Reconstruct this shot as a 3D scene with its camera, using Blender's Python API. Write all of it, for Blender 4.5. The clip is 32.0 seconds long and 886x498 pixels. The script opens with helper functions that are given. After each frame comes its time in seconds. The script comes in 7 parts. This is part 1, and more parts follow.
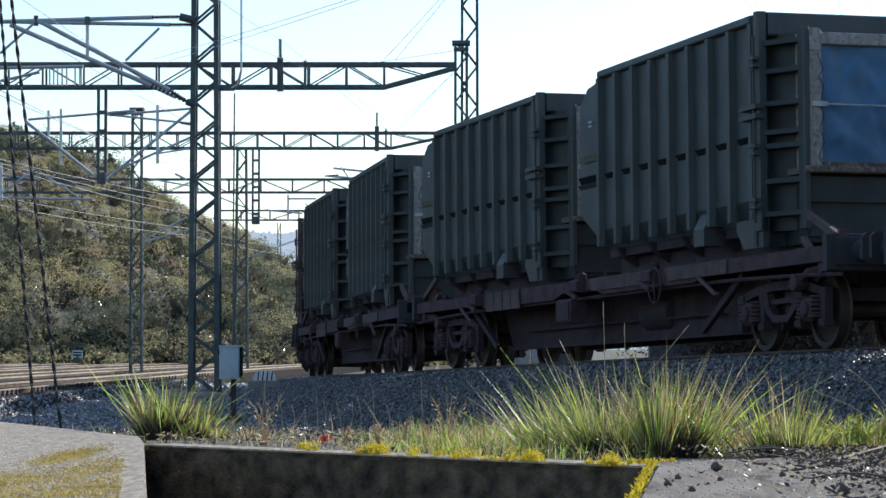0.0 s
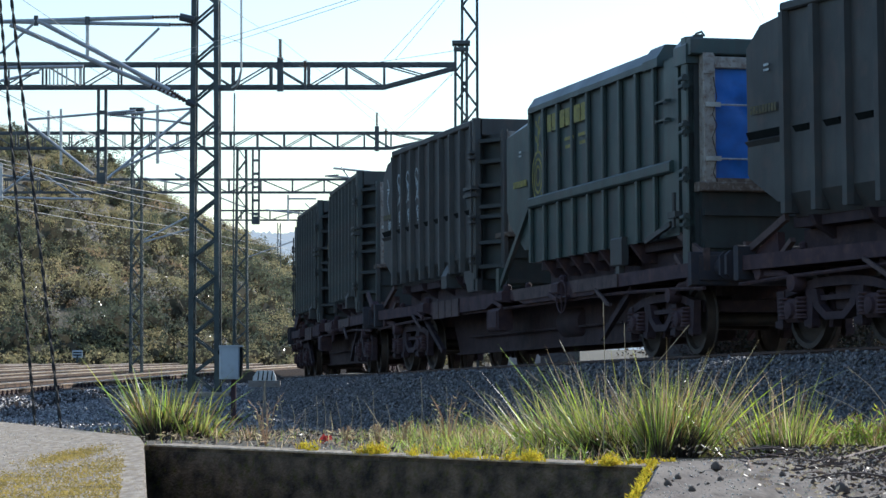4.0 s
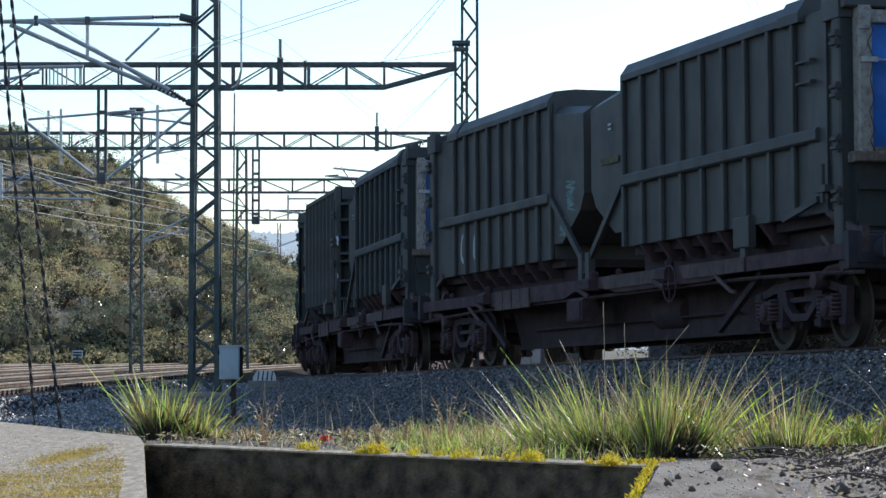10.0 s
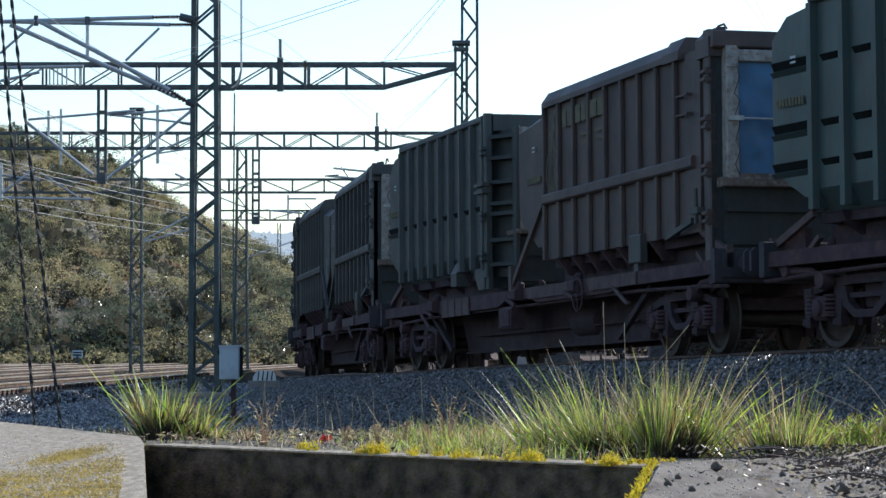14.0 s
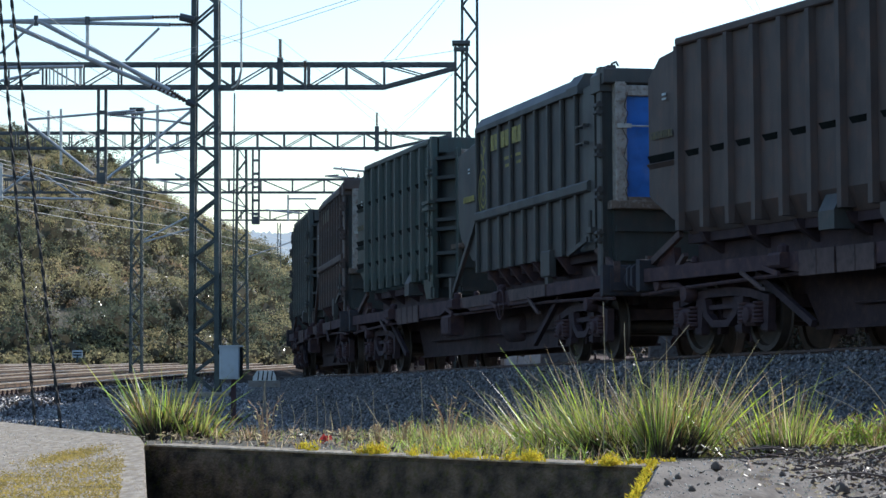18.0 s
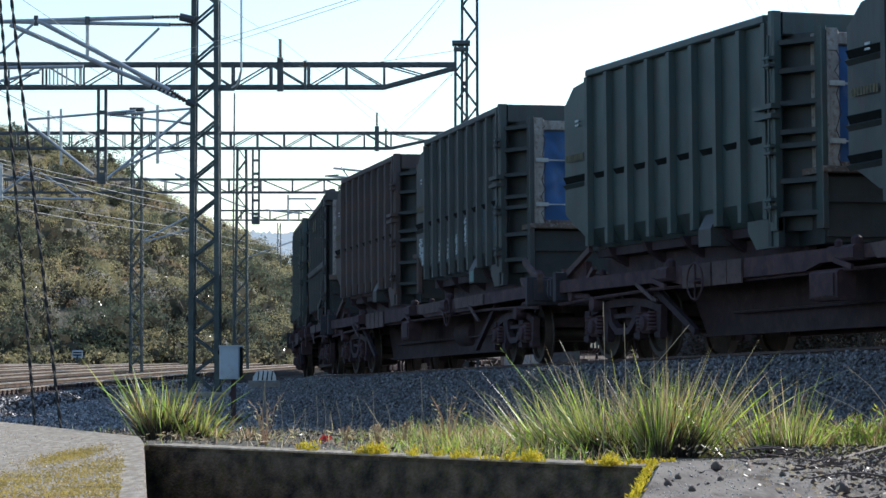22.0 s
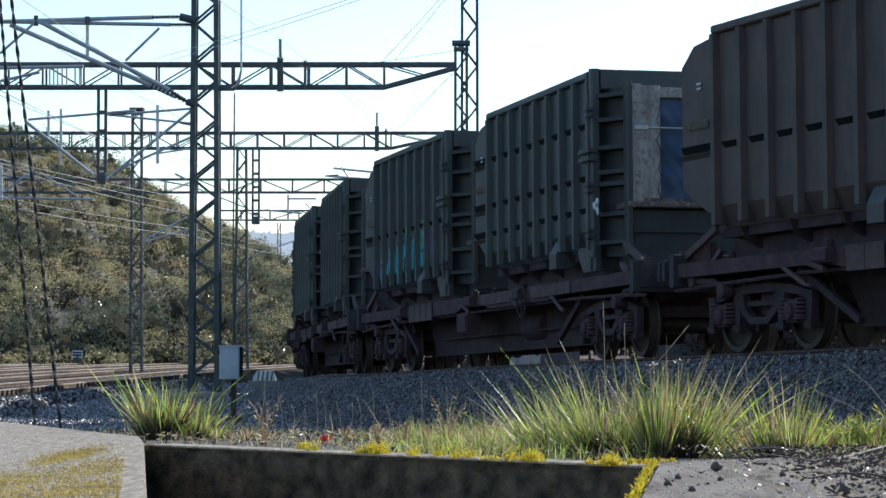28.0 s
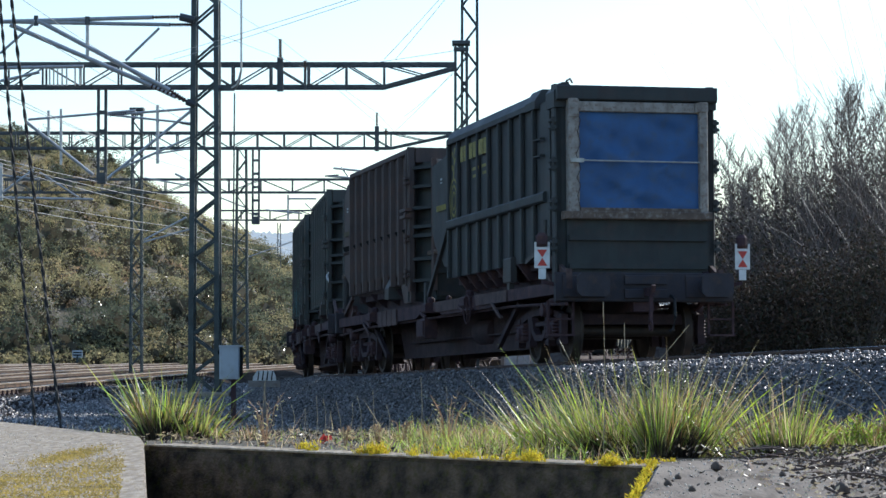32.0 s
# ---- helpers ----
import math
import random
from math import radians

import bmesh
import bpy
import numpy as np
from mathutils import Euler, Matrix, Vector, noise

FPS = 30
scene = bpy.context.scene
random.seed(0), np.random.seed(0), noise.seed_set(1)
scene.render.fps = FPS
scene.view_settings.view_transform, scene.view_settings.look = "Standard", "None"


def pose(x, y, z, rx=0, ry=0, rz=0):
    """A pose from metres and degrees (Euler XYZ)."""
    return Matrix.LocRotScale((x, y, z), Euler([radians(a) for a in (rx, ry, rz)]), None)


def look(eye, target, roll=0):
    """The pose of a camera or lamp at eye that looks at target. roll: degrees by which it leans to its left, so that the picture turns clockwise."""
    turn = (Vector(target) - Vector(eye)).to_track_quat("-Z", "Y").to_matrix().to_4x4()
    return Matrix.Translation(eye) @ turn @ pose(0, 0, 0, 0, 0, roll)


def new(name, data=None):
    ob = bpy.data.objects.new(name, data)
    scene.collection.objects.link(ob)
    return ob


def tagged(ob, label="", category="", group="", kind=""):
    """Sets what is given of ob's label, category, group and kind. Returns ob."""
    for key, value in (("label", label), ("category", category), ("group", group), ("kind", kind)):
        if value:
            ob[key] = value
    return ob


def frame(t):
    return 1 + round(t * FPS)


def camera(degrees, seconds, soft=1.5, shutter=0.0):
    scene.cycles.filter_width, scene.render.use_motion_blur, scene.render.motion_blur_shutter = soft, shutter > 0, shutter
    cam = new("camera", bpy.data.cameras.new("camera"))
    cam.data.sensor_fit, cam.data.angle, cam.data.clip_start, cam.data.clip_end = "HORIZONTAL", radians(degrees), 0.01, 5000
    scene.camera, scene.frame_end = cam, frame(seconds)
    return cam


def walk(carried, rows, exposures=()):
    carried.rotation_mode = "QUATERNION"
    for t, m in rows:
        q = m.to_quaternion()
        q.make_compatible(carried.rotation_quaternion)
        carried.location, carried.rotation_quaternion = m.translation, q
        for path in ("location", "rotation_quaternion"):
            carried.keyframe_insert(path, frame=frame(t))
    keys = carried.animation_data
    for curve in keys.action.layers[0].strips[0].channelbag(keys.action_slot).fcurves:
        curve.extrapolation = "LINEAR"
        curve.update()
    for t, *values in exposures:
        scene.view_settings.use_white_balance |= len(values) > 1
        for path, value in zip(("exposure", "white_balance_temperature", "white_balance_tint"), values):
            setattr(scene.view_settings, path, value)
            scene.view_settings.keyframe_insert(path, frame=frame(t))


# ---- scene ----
DUR = 32.0
EYE = 1.0
cam = camera(18.98, DUR, soft=1.5, shutter=0.0)
walk(cam, [(0.0, pose(0, 0, EYE, 92.161, 0, 0)), (DUR, pose(0, 0, EYE, 92.161, 0, 0))],
     exposures=[(0.0, 0.27, 5740, 10), (DUR, 0.27, 5740, 10)])

# ---- light: low winter sun ahead of the camera and to its right ----
SUN_EL, SUN_AZ = radians(27), radians(42)   # azimuth clockwise from +y
world = bpy.data.worlds.new("sky")
scene.world = world
world.use_nodes = True
wn = world.node_tree.nodes
bg = wn["Background"]
sky = wn.new("ShaderNodeTexSky")
sky.sky_type = 'NISHITA'
sky.sun_disc = False
sky.sun_elevation, sky.sun_rotation = SUN_EL, SUN_AZ
sky.air_density, sky.dust_density, sky.ozone_density = 1.15, 0.6, 1.6
tint = wn.new("ShaderNodeMix")            # cool tint multiplied into the sky's colour
tint.data_type, tint.blend_type = 'RGBA', 'MULTIPLY'
tint.inputs[0].default_value = 1.0
tint.inputs[7].default_value = (0.955, 1.0, 1.03, 1.0)
world.node_tree.links.new(sky.outputs[0], tint.inputs[6])
world.node_tree.links.new(tint.outputs[2], bg.inputs[0])
bg.inputs[1].default_value = 0.15
sun_dir = Vector((math.sin(SUN_AZ) * math.cos(SUN_EL), math.cos(SUN_AZ) * math.cos(SUN_EL), math.sin(SUN_EL)))
sun_data = bpy.data.lights.new("sun", 'SUN')
sun_data.energy, sun_data.angle, sun_data.color = 4.7, radians(0.5), (1.0, 0.915, 0.785)
sun = new("sun", sun_data)
sun.matrix_world = look(sun_dir * 100, (0, 0, 0))


# ---- materials ----
def rgb(c):
    return (c[0], c[1], c[2], 1.0)


def material(name, base, other=None, scale=6.0, rough=0.6, metal=0.0, bump=0.15, fine=60.0, dirt=None, dirt_amount=0.35,
             vary=0.0, island=0.0, glow=None, through_light=0.0, spec=0.5, haze=None, streak=None, grain=None):
    """Two noises mix three colours: broad patches, fine grain, and dirt; vary: change from piece to piece."""
    m = bpy.data.materials.new(name)
    m.use_nodes = True
    nt = m.node_tree
    n, ln = nt.nodes, nt.links
    p = n["Principled BSDF"]
    p.inputs["Roughness"].default_value = rough
    p.inputs["Metallic"].default_value = metal
    p.inputs["Specular IOR Level"].default_value = spec
    co = n.new("ShaderNodeTexCoord")
    geo = co.outputs["Object"]
    if grain:     # the surface was drawn off in one direction
        gm = n.new("ShaderNodeMapping")
        gm.inputs["Scale"].default_value = grain
        ln.new(geo, gm.inputs["Vector"])
        geo = gm.outputs[0]
    n1, n2 = n.new("ShaderNodeTexNoise"), n.new("ShaderNodeTexNoise")
    n1.inputs["Scale"].default_value, n1.inputs["Detail"].default_value = scale, 5
    n2.inputs["Scale"].default_value, n2.inputs["Detail"].default_value = fine, 3
    ln.new(geo, n1.inputs["Vector"]), ln.new(geo, n2.inputs["Vector"])
    other = other or tuple(0.65 * c for c in base)
    r1 = n.new("ShaderNodeValToRGB")
    r1.color_ramp.elements[0].position, r1.color_ramp.elements[1].position = 0.35, 0.68
    r1.color_ramp.elements[0].color, r1.color_ramp.elements[1].color = rgb(base), rgb(other)
    ln.new(n1.outputs[0], r1.inputs[0])
    out = r1.outputs[0]
    if dirt:
        mx = n.new("ShaderNodeMix")
        mx.data_type = 'RGBA'
        r2 = n.new("ShaderNodeMapRange")
        r2.inputs[1].default_value, r2.inputs[2].default_value, r2.inputs[4].default_value = 0.5, 0.72, dirt_amount * 2
        n3 = n.new("ShaderNodeTexNoise")
        n3.inputs["Scale"].default_value, n3.inputs["Detail"].default_value = scale * 2.7, 6
        ln.new(geo, n3.inputs["Vector"]), ln.new(n3.outputs[0], r2.inputs[0])
        ln.new(r2.outputs[0], mx.inputs[0]), ln.new(out, mx.inputs[6])
        mx.inputs[7].default_value = rgb(dirt)
        out = mx.outputs[2]
    if streak:    # rust and dirt that has run down the side
        mp, n4, r4, mx4 = n.new("ShaderNodeMapping"), n.new("ShaderNodeTexNoise"), n.new("ShaderNodeMapRange"), n.new("ShaderNodeMix")
        mp.inputs["Scale"].default_value = (3.0, 3.0, 0.45)
        mx4.data_type = 'RGBA'
        n4.inputs["Scale"].default_value, n4.inputs["Detail"].default_value = 2.6, 7
        r4.inputs[1].default_value, r4.inputs[2].default_value, r4.inputs[4].default_value = 0.47, 0.72, 0.65
        ln.new(geo, mp.inputs["Vector"]), ln.new(mp.outputs[0], n4.inputs["Vector"]), ln.new(n4.outputs[0], r4.inputs[0])
        ln.new(r4.outputs[0], mx4.inputs[0]), ln.new(out, mx4.inputs[6])
        mx4.inputs[7].default_value = rgb(streak)
        out = mx4.outputs[2]
    if vary or island:
        hs = n.new("ShaderNodeHueSaturation")
        mr = n.new("ShaderNodeMapRange")
        a = vary or island
        mr.inputs[3].default_value, mr.inputs[4].default_value = 1 - a, 1 + a
        src = n.new("ShaderNodeObjectInfo").outputs["Random"] if vary else n.new("ShaderNodeNewGeometry").outputs["Random Per Island"]
        ln.new(src, mr.inputs[0]), ln.new(mr.outputs[0], hs.inputs["Value"]), ln.new(out, hs.inputs["Color"])
        if island:
            mh = n.new("ShaderNodeMapRange")
            mh.inputs[3].default_value, mh.inputs[4].default_value = 0.5 - 0.05 * island, 0.5 + 0.05 * island
            fr = n.new("ShaderNodeMath")
            fr.operation = 'FRACT'
            mu = n.new("ShaderNodeMath")
            mu.operation = 'MULTIPLY'
            mu.inputs[1].default_value = 17.3
            ln.new(src, mu.inputs[0]), ln.new(mu.outputs[0], fr.inputs[0]), ln.new(fr.outputs[0], mh.inputs[0])
            ln.new(mh.outputs[0], hs.inputs["Hue"])
        out = hs.outputs[0]
    ln.new(out, p.inputs["Base Color"])
    rr = n.new("ShaderNodeMapRange")
    rr.inputs[3].default_value, rr.inputs[4].default_value = max(0.05, rough - 0.14), min(1.0, rough + 0.14)
    ln.new(n1.outputs[0], rr.inputs[0]), ln.new(rr.outputs[0], p.inputs["Roughness"])
    if haze:      # far backdrop, lit by the air between
        p.inputs["Emission Color"].default_value, p.inputs["Emission Strength"].default_value = rgb(haze), 0.75
    if bump:
        b = n.new("ShaderNodeBump")
        b.inputs["Strength"].default_value, b.inputs["Distance"].default_value = bump, 0.01
        ln.new(n2.outputs[0], b.inputs["Height"]), ln.new(b.outputs[0], p.inputs["Normal"])
    if through_light:
        tl, ms = n.new("ShaderNodeBsdfTranslucent"), n.new("ShaderNodeMixShader")
        ln.new(out, tl.inputs["Color"])
        ms.inputs[0].default_value = through_light
        ln.new(p.outputs[0], ms.inputs[1]), ln.new(tl.outputs[0], ms.inputs[2])
        ln.new(ms.outputs[0], n["Material Output"].inputs["Surface"])
    return m


M = {
    "green": material("dark_green_paint", (0.047, 0.059, 0.055), (0.035, 0.042, 0.041), 1.5, 0.5, 0, 0.15, 40, (0.074, 0.049, 0.044), 0.35, streak=(0.040, 0.028, 0.029)),
    "green2": material("mid_green_paint", (0.037, 0.062, 0.057), (0.031, 0.048, 0.046), 1.5, 0.42, 0, 0.15, 40, (0.062, 0.046, 0.041), 0.35, streak=(0.036, 0.030, 0.030)),
    "grey_green": material("faded_grey_green_paint", (0.054, 0.054, 0.051), (0.040, 0.040, 0.039), 1.5, 0.55, 0, 0.15, 40, (0.080, 0.057, 0.049), 0.4, streak=(0.041, 0.031, 0.031)),
    "brown_green": material("brownish_weathered_paint", (0.082, 0.055, 0.047), (0.057, 0.042, 0.039), 1.3, 0.6, 0, 0.15, 40, (0.105, 0.056, 0.042), 0.45, streak=(0.046, 0.030, 0.029)),
    # darkest of the container greens, with dirt patches and streaks
    "sooty_green": material("deep_dark_green_paint", (0.036, 0.043, 0.043), (0.027, 0.032, 0.033), 1.4, 0.6, 0, 0.15, 40, (0.052, 0.038, 0.035), 0.4, streak=(0.027, 0.021, 0.022)),
    # near-black: shade inside container slots, also plain black paint elsewhere
    "slot": material("recess_shade_and_black_paint", (0.012, 0.014, 0.014), None, 4, 0.9, spec=0.1),
    "frame": material("galvanised_grey_frame", (0.35, 0.32, 0.285), (0.24, 0.215, 0.19), 7, 0.65, 0.1, 0.2, 50, (0.15, 0.085, 0.055), 0.4, streak=(0.14, 0.11, 0.09)),
    "tarp": material("blue_tarpaulin", (0.030, 0.10, 0.26), (0.025, 0.078, 0.205), 2.2, 0.5, 0, 0.4, 5, (0.045, 0.08, 0.15), 0.35),
    "tarp_bright": material("bright_blue_tarpaulin", (0.028, 0.145, 0.50), (0.024, 0.115, 0.40), 2.2, 0.45, 0, 0.4, 5, (0.03, 0.09, 0.27), 0.3),
    "tarp_faded": material("faded_blue_tarpaulin", (0.07, 0.16, 0.28), (0.055, 0.12, 0.21), 2.2, 0.55, 0, 0.35, 5, (0.10, 0.13, 0.17), 0.4),
    "tarp_dark": material("dark_blue_tarpaulin", (0.03, 0.06, 0.12), (0.025, 0.05, 0.09), 3, 0.45, 0, 0.12, 14),
    "film": material("white_plastic_film", (0.62, 0.64, 0.66), (0.45, 0.47, 0.50), 12, 0.4, 0, 0.1, 40),
    "rod": material("pale_steel_rod", (0.5, 0.5, 0.47), None, 9, 0.45, 0.3),
    "rope": material("dark_rope", (0.06, 0.045, 0.035), None, 30, 0.9),
    "wagon": material("brake_dust_brown_steel", (0.060, 0.030, 0.034), (0.035, 0.0185, 0.023), 3, 0.85, 0, 0.4, 50, (0.10, 0.048, 0.038), 0.4),
    "sill": material("dusty_side_sill_paint", (0.105, 0.064, 0.056), (0.060, 0.038, 0.035), 3, 0.8, 0, 0.3, 50, (0.040, 0.024, 0.024), 0.5),
    "wheel": material("rusty_wheel_steel", (0.06, 0.04, 0.03), (0.035, 0.028, 0.024), 6, 0.6, 0.3),
    "yellow": material("faded_yellow_lettering", (0.34, 0.29, 0.06), (0.22, 0.19, 0.055), 8, 0.65, dirt=(0.06, 0.06, 0.045), dirt_amount=0.4),
    "yellow_old": material("worn_yellow_lettering", (0.14, 0.11, 0.045), (0.085, 0.075, 0.045), 8, 0.7, dirt=(0.045, 0.045, 0.04), dirt_amount=0.5),
    "white": material("white_paint", (0.72, 0.72, 0.70), (0.58, 0.58, 0.56), 8, 0.55),
    "red": material("red_reflective_paint", (0.55, 0.045, 0.03), (0.45, 0.04, 0.03), 8, 0.45),
    "spray_white": material("white_spray_paint", (0.56, 0.60, 0.60), (0.36, 0.40, 0.42), 9, 0.65, dirt=(0.09, 0.10, 0.10), dirt_amount=0.3),
    "spray_teal": material("teal_spray_paint", (0.03, 0.26, 0.29), (0.04, 0.33, 0.34), 5, 0.55, dirt=(0.03, 0.09, 0.10), dirt_amount=0.35),
    "spray_faint": material("faded_blue_spray_paint", (0.07, 0.13, 0.16), (0.05, 0.08, 0.10), 7, 0.6),
    "spray_mint": material("pale_mint_spray_paint", (0.17, 0.27, 0.25), (0.11, 0.18, 0.17), 7, 0.6, dirt=(0.05, 0.06, 0.06), dirt_amount=0.3),
    "spray_violet": material("violet_spray_paint", (0.13, 0.05, 0.16), (0.09, 0.04, 0.12), 5, 0.55, dirt=(0.04, 0.03, 0.045), dirt_amount=0.35),
    "spray_yellow": material("yellow_spray_paint", (0.55, 0.40, 0.05), None, 7, 0.5),
    "mast": material("green_grey_galvanised_steel", (0.068, 0.090, 0.092), (0.045, 0.058, 0.060), 4, 0.5, 0.3, 0.12, 40, (0.075, 0.055, 0.045), 0.2),
    "beam": material("weathered_gantry_steel", (0.10, 0.11, 0.115), (0.065, 0.07, 0.075), 4, 0.55, 0.35, 0.12, 40),
    "tube": material("galvanised_tube", (0.52, 0.52, 0.52), (0.40, 0.40, 0.40), 5, 0.38, 0.35, 0.08, 40),
    "insulator": material("brown_glazed_insulator", (0.09, 0.05, 0.035), None, 9, 0.25),
    "wire": material("copper_wire", (0.30, 0.28, 0.25), None, 9, 0.35, 0.7, 0.0),
    "cable": material("black_cable", (0.015, 0.015, 0.017), None, 9, 0.6, 0, 0.0),
    "cabinet": material("grey_cabinet_paint", (0.42, 0.47, 0.52), (0.36, 0.40, 0.45), 3, 0.45, 0, 0.06, 60, (0.25, 0.24, 0.22), 0.15),
    "rail": material("rusty_rail", (0.085, 0.047, 0.034), (0.055, 0.033, 0.026), 8, 0.7, 0.2, 0.3, 60),
    "railtop": material("polished_rail_head", (0.45, 0.43, 0.41), None, 8, 0.25, 0.9, 0.05),
    "sleeper": material("concrete_sleeper", (0.27, 0.25, 0.23), (0.2, 0.17, 0.15), 4, 0.85, 0, 0.3, 60, (0.12, 0.08, 0.06), 0.4),
    "stone": material("grey_ballast_stone", (0.205, 0.180, 0.168), (0.125, 0.113, 0.108), 9, 0.42, 0, 0.3, 50, island=0.75),
    "bed": material("ballast_bed", (0.13, 0.123, 0.118), (0.075, 0.072, 0.07), 14, 0.85, 0, 1.0, 35, (0.10, 0.085, 0.07), 0.3),
    "soil": material("dry_grassy_soil", (0.115, 0.09, 0.052), (0.07, 0.065, 0.034), 1.3, 0.95, 0, 0.8, 30, (0.045, 0.036, 0.027), 0.45),
    "concrete": material("weathered_concrete", (0.50, 0.42, 0.325), (0.27, 0.225, 0.175), 46, 0.9, 0, 0.5, 240, (0.30, 0.22, 0.08), 0.35, spec=0.1, grain=(1, 0.22, 1)),
    # pit wall: lichen mottling, with the pit's shade put into the base colour
    "concrete_dark": material("shaded_lichen_concrete", (0.150, 0.115, 0.080), (0.024, 0.022, 0.020), 17, 0.95, 0, 1.0, 120, (0.070, 0.066, 0.022), 0.45, spec=0.1),
    "moss": material("yellow_green_moss", (0.66, 0.50, 0.035), (0.46, 0.40, 0.03), 30, 0.9, 0, 0.0, 200, island=0.4, through_light=0.55),
    "grass": material("backlit_grass", (0.235, 0.31, 0.062), (0.36, 0.37, 0.108), 3, 0.38, 0, 0.0, island=0.8, through_light=0.62),
    "grass_dry": material("dry_grass", (0.58, 0.46, 0.28), (0.40, 0.29, 0.16), 5, 0.4, 0, 0.0, island=0.5, through_light=0.5),
    "grass_red": material("russet_grass", (0.44, 0.27, 0.10), (0.32, 0.21, 0.08), 5, 0.4, 0, 0.0, island=0.4, through_light=0.5),
    # rear ends: green darkened to carry their shade, plus dirt and streaks
    "end_shade": material("shade_darkened_dirty_green", (0.028, 0.035, 0.034), (0.020, 0.024, 0.025), 2, 0.6, 0, 0.2, 40, (0.045, 0.033, 0.030), 0.4, streak=(0.018, 0.016, 0.017)),
    # dark fill for bush insides, a stand-in for their shade
    "inner_shade": material("bush_inner_shade", (0.125, 0.105, 0.070), (0.080, 0.072, 0.048), 0.5, 0.9, 0, 0.0, spec=0.1, through_light=0.25),
    "grass_bright": material("fresh_grass_blade", (0.46, 0.57, 0.06), (0.38, 0.50, 0.05), 5, 0.4, 0, 0.0, island=0.3, through_light=0.55),
    "litter": material("leaf_and_twig_litter", (0.12, 0.085, 0.06), (0.06, 0.045, 0.035), 20, 0.8, 0, 0.3, 90, island=0.5),
    "scrub": material("olive_scrub_leaves", (0.295, 0.287, 0.15), (0.46, 0.375, 0.195), 0.30, 0.8, 0, 0.0, island=0.18, through_light=0.52, spec=0.15),
    "scrub_dark": material("dark_evergreen_leaves", (0.095, 0.115, 0.072), (0.19, 0.195, 0.115), 0.5, 0.7, 0, 0.0, island=0.18, through_light=0.42, spec=0.2),
    "scrub_rust": material("rusty_bracken", (0.52, 0.36, 0.20), (0.36, 0.27, 0.17), 0.4, 0.9, 0, 0.0, island=0.16, through_light=0.5, spec=0.1),
    "scrub_pale": material("pale_bare_shrubs", (0.54, 0.49, 0.42), (0.40, 0.36, 0.31), 0.4, 0.9, 0, 0.0, island=0.16, through_light=0.45, spec=0.1),
    "slab": material("dusty_grey_slab", (0.31, 0.262, 0.208), (0.21, 0.175, 0.142), 7, 0.95, 0, 0.35, 120, (0.09, 0.068, 0.05), 0.45, spec=0.05, grain=(1, 0.18, 1)),
    "outline": material("black_spray_paint", (0.02, 0.02, 0.025), None, 7, 0.6),
    "spray_green": material("green_spray_paint", (0.07, 0.25, 0.10), (0.05, 0.19, 0.09), 7, 0.5),
    "stone_dark": material("glossy_dark_ballast_stone", (0.13, 0.12, 0.115), (0.07, 0.066, 0.065), 9, 0.30, 0, 0.3, 50, island=0.8),
    "stone_pale": material("weathered_pale_ballast_stone", (0.33, 0.30, 0.275), (0.20, 0.18, 0.165), 9, 0.4, 0, 0.3, 50, island=0.85),
    "grit": material("pale_grit", (0.70, 0.63, 0.53), (0.42, 0.37, 0.31), 30, 0.9, 0, 0.2, 90, island=0.4, spec=0.15),
    "yard_bed": material("rusty_brown_ballast", (0.030, 0.021, 0.015), (0.016, 0.012, 0.010), 5, 0.95, 0, 1.0, 22, (0.075, 0.046, 0.026), 0.25, spec=0.05),
    "yard_rail": material("dark_rusty_rail_web", (0.085, 0.047, 0.026), (0.035, 0.022, 0.015), 2, 0.85, 0.1, 0.3, 60, (0.24, 0.125, 0.055), 0.4),
    "lichen": material("dull_yellow_lichen", (0.42, 0.32, 0.09), (0.29, 0.23, 0.09), 12, 0.95, 0, 0.0, island=0.25, through_light=0.6, spec=0.1),
    "yard_head": material("worn_rail_head", (0.58, 0.49, 0.40), (0.36, 0.26, 0.18), 0.9, 0.38, 0.7, 0.2, 60),
    "yard_sleeper": material("rust_stained_sleeper", (0.050, 0.032, 0.021), (0.026, 0.019, 0.014), 5, 0.9, 0, 0.4, 40, vary=0.35),
    "frame_rust": material("rusty_frame_sill", (0.17, 0.125, 0.095), (0.085, 0.06, 0.048), 6, 0.8, 0.1, 0.4, 40, (0.30, 0.27, 0.24), 0.4),
    "straw": material("pale_straw", (0.56, 0.47, 0.32), (0.40, 0.32, 0.21), 20, 0.5, 0, 0.0, through_light=0.3),
    # darker copy of the wagon brown: underframe shade in the colour, plus dirt
    "under_shade": material("shade_darkened_dirty_steel", (0.036, 0.0175, 0.0225), (0.021, 0.0115, 0.0155), 3, 0.8, 0, 0.5, 40, (0.060, 0.031, 0.028), 0.4),
    "headstock": material("blue_grey_headstock_paint", (0.034, 0.030, 0.039), (0.022, 0.020, 0.025), 3, 0.7, 0, 0.3, 40, (0.050, 0.032, 0.028), 0.5),
    "gloss_leaf": material("glossy_evergreen_leaves", (0.235, 0.225, 0.14), (0.30, 0.27, 0.165), 0.4, 0.12, 0, 0.0, island=0.3, through_light=0.3, spec=0.9),
    "dry_weed": material("dry_straw_weed", (0.56, 0.47, 0.28), (0.38, 0.33, 0.18), 8, 0.6, 0, 0.0, island=0.45, through_light=0.5),
    "weed": material("fresh_weed_leaves", (0.30, 0.42, 0.05), (0.40, 0.42, 0.07), 6, 0.4, 0, 0.0, island=0.4, through_light=0.55),
    # dark blades: the shade deep in the grass, put into colour
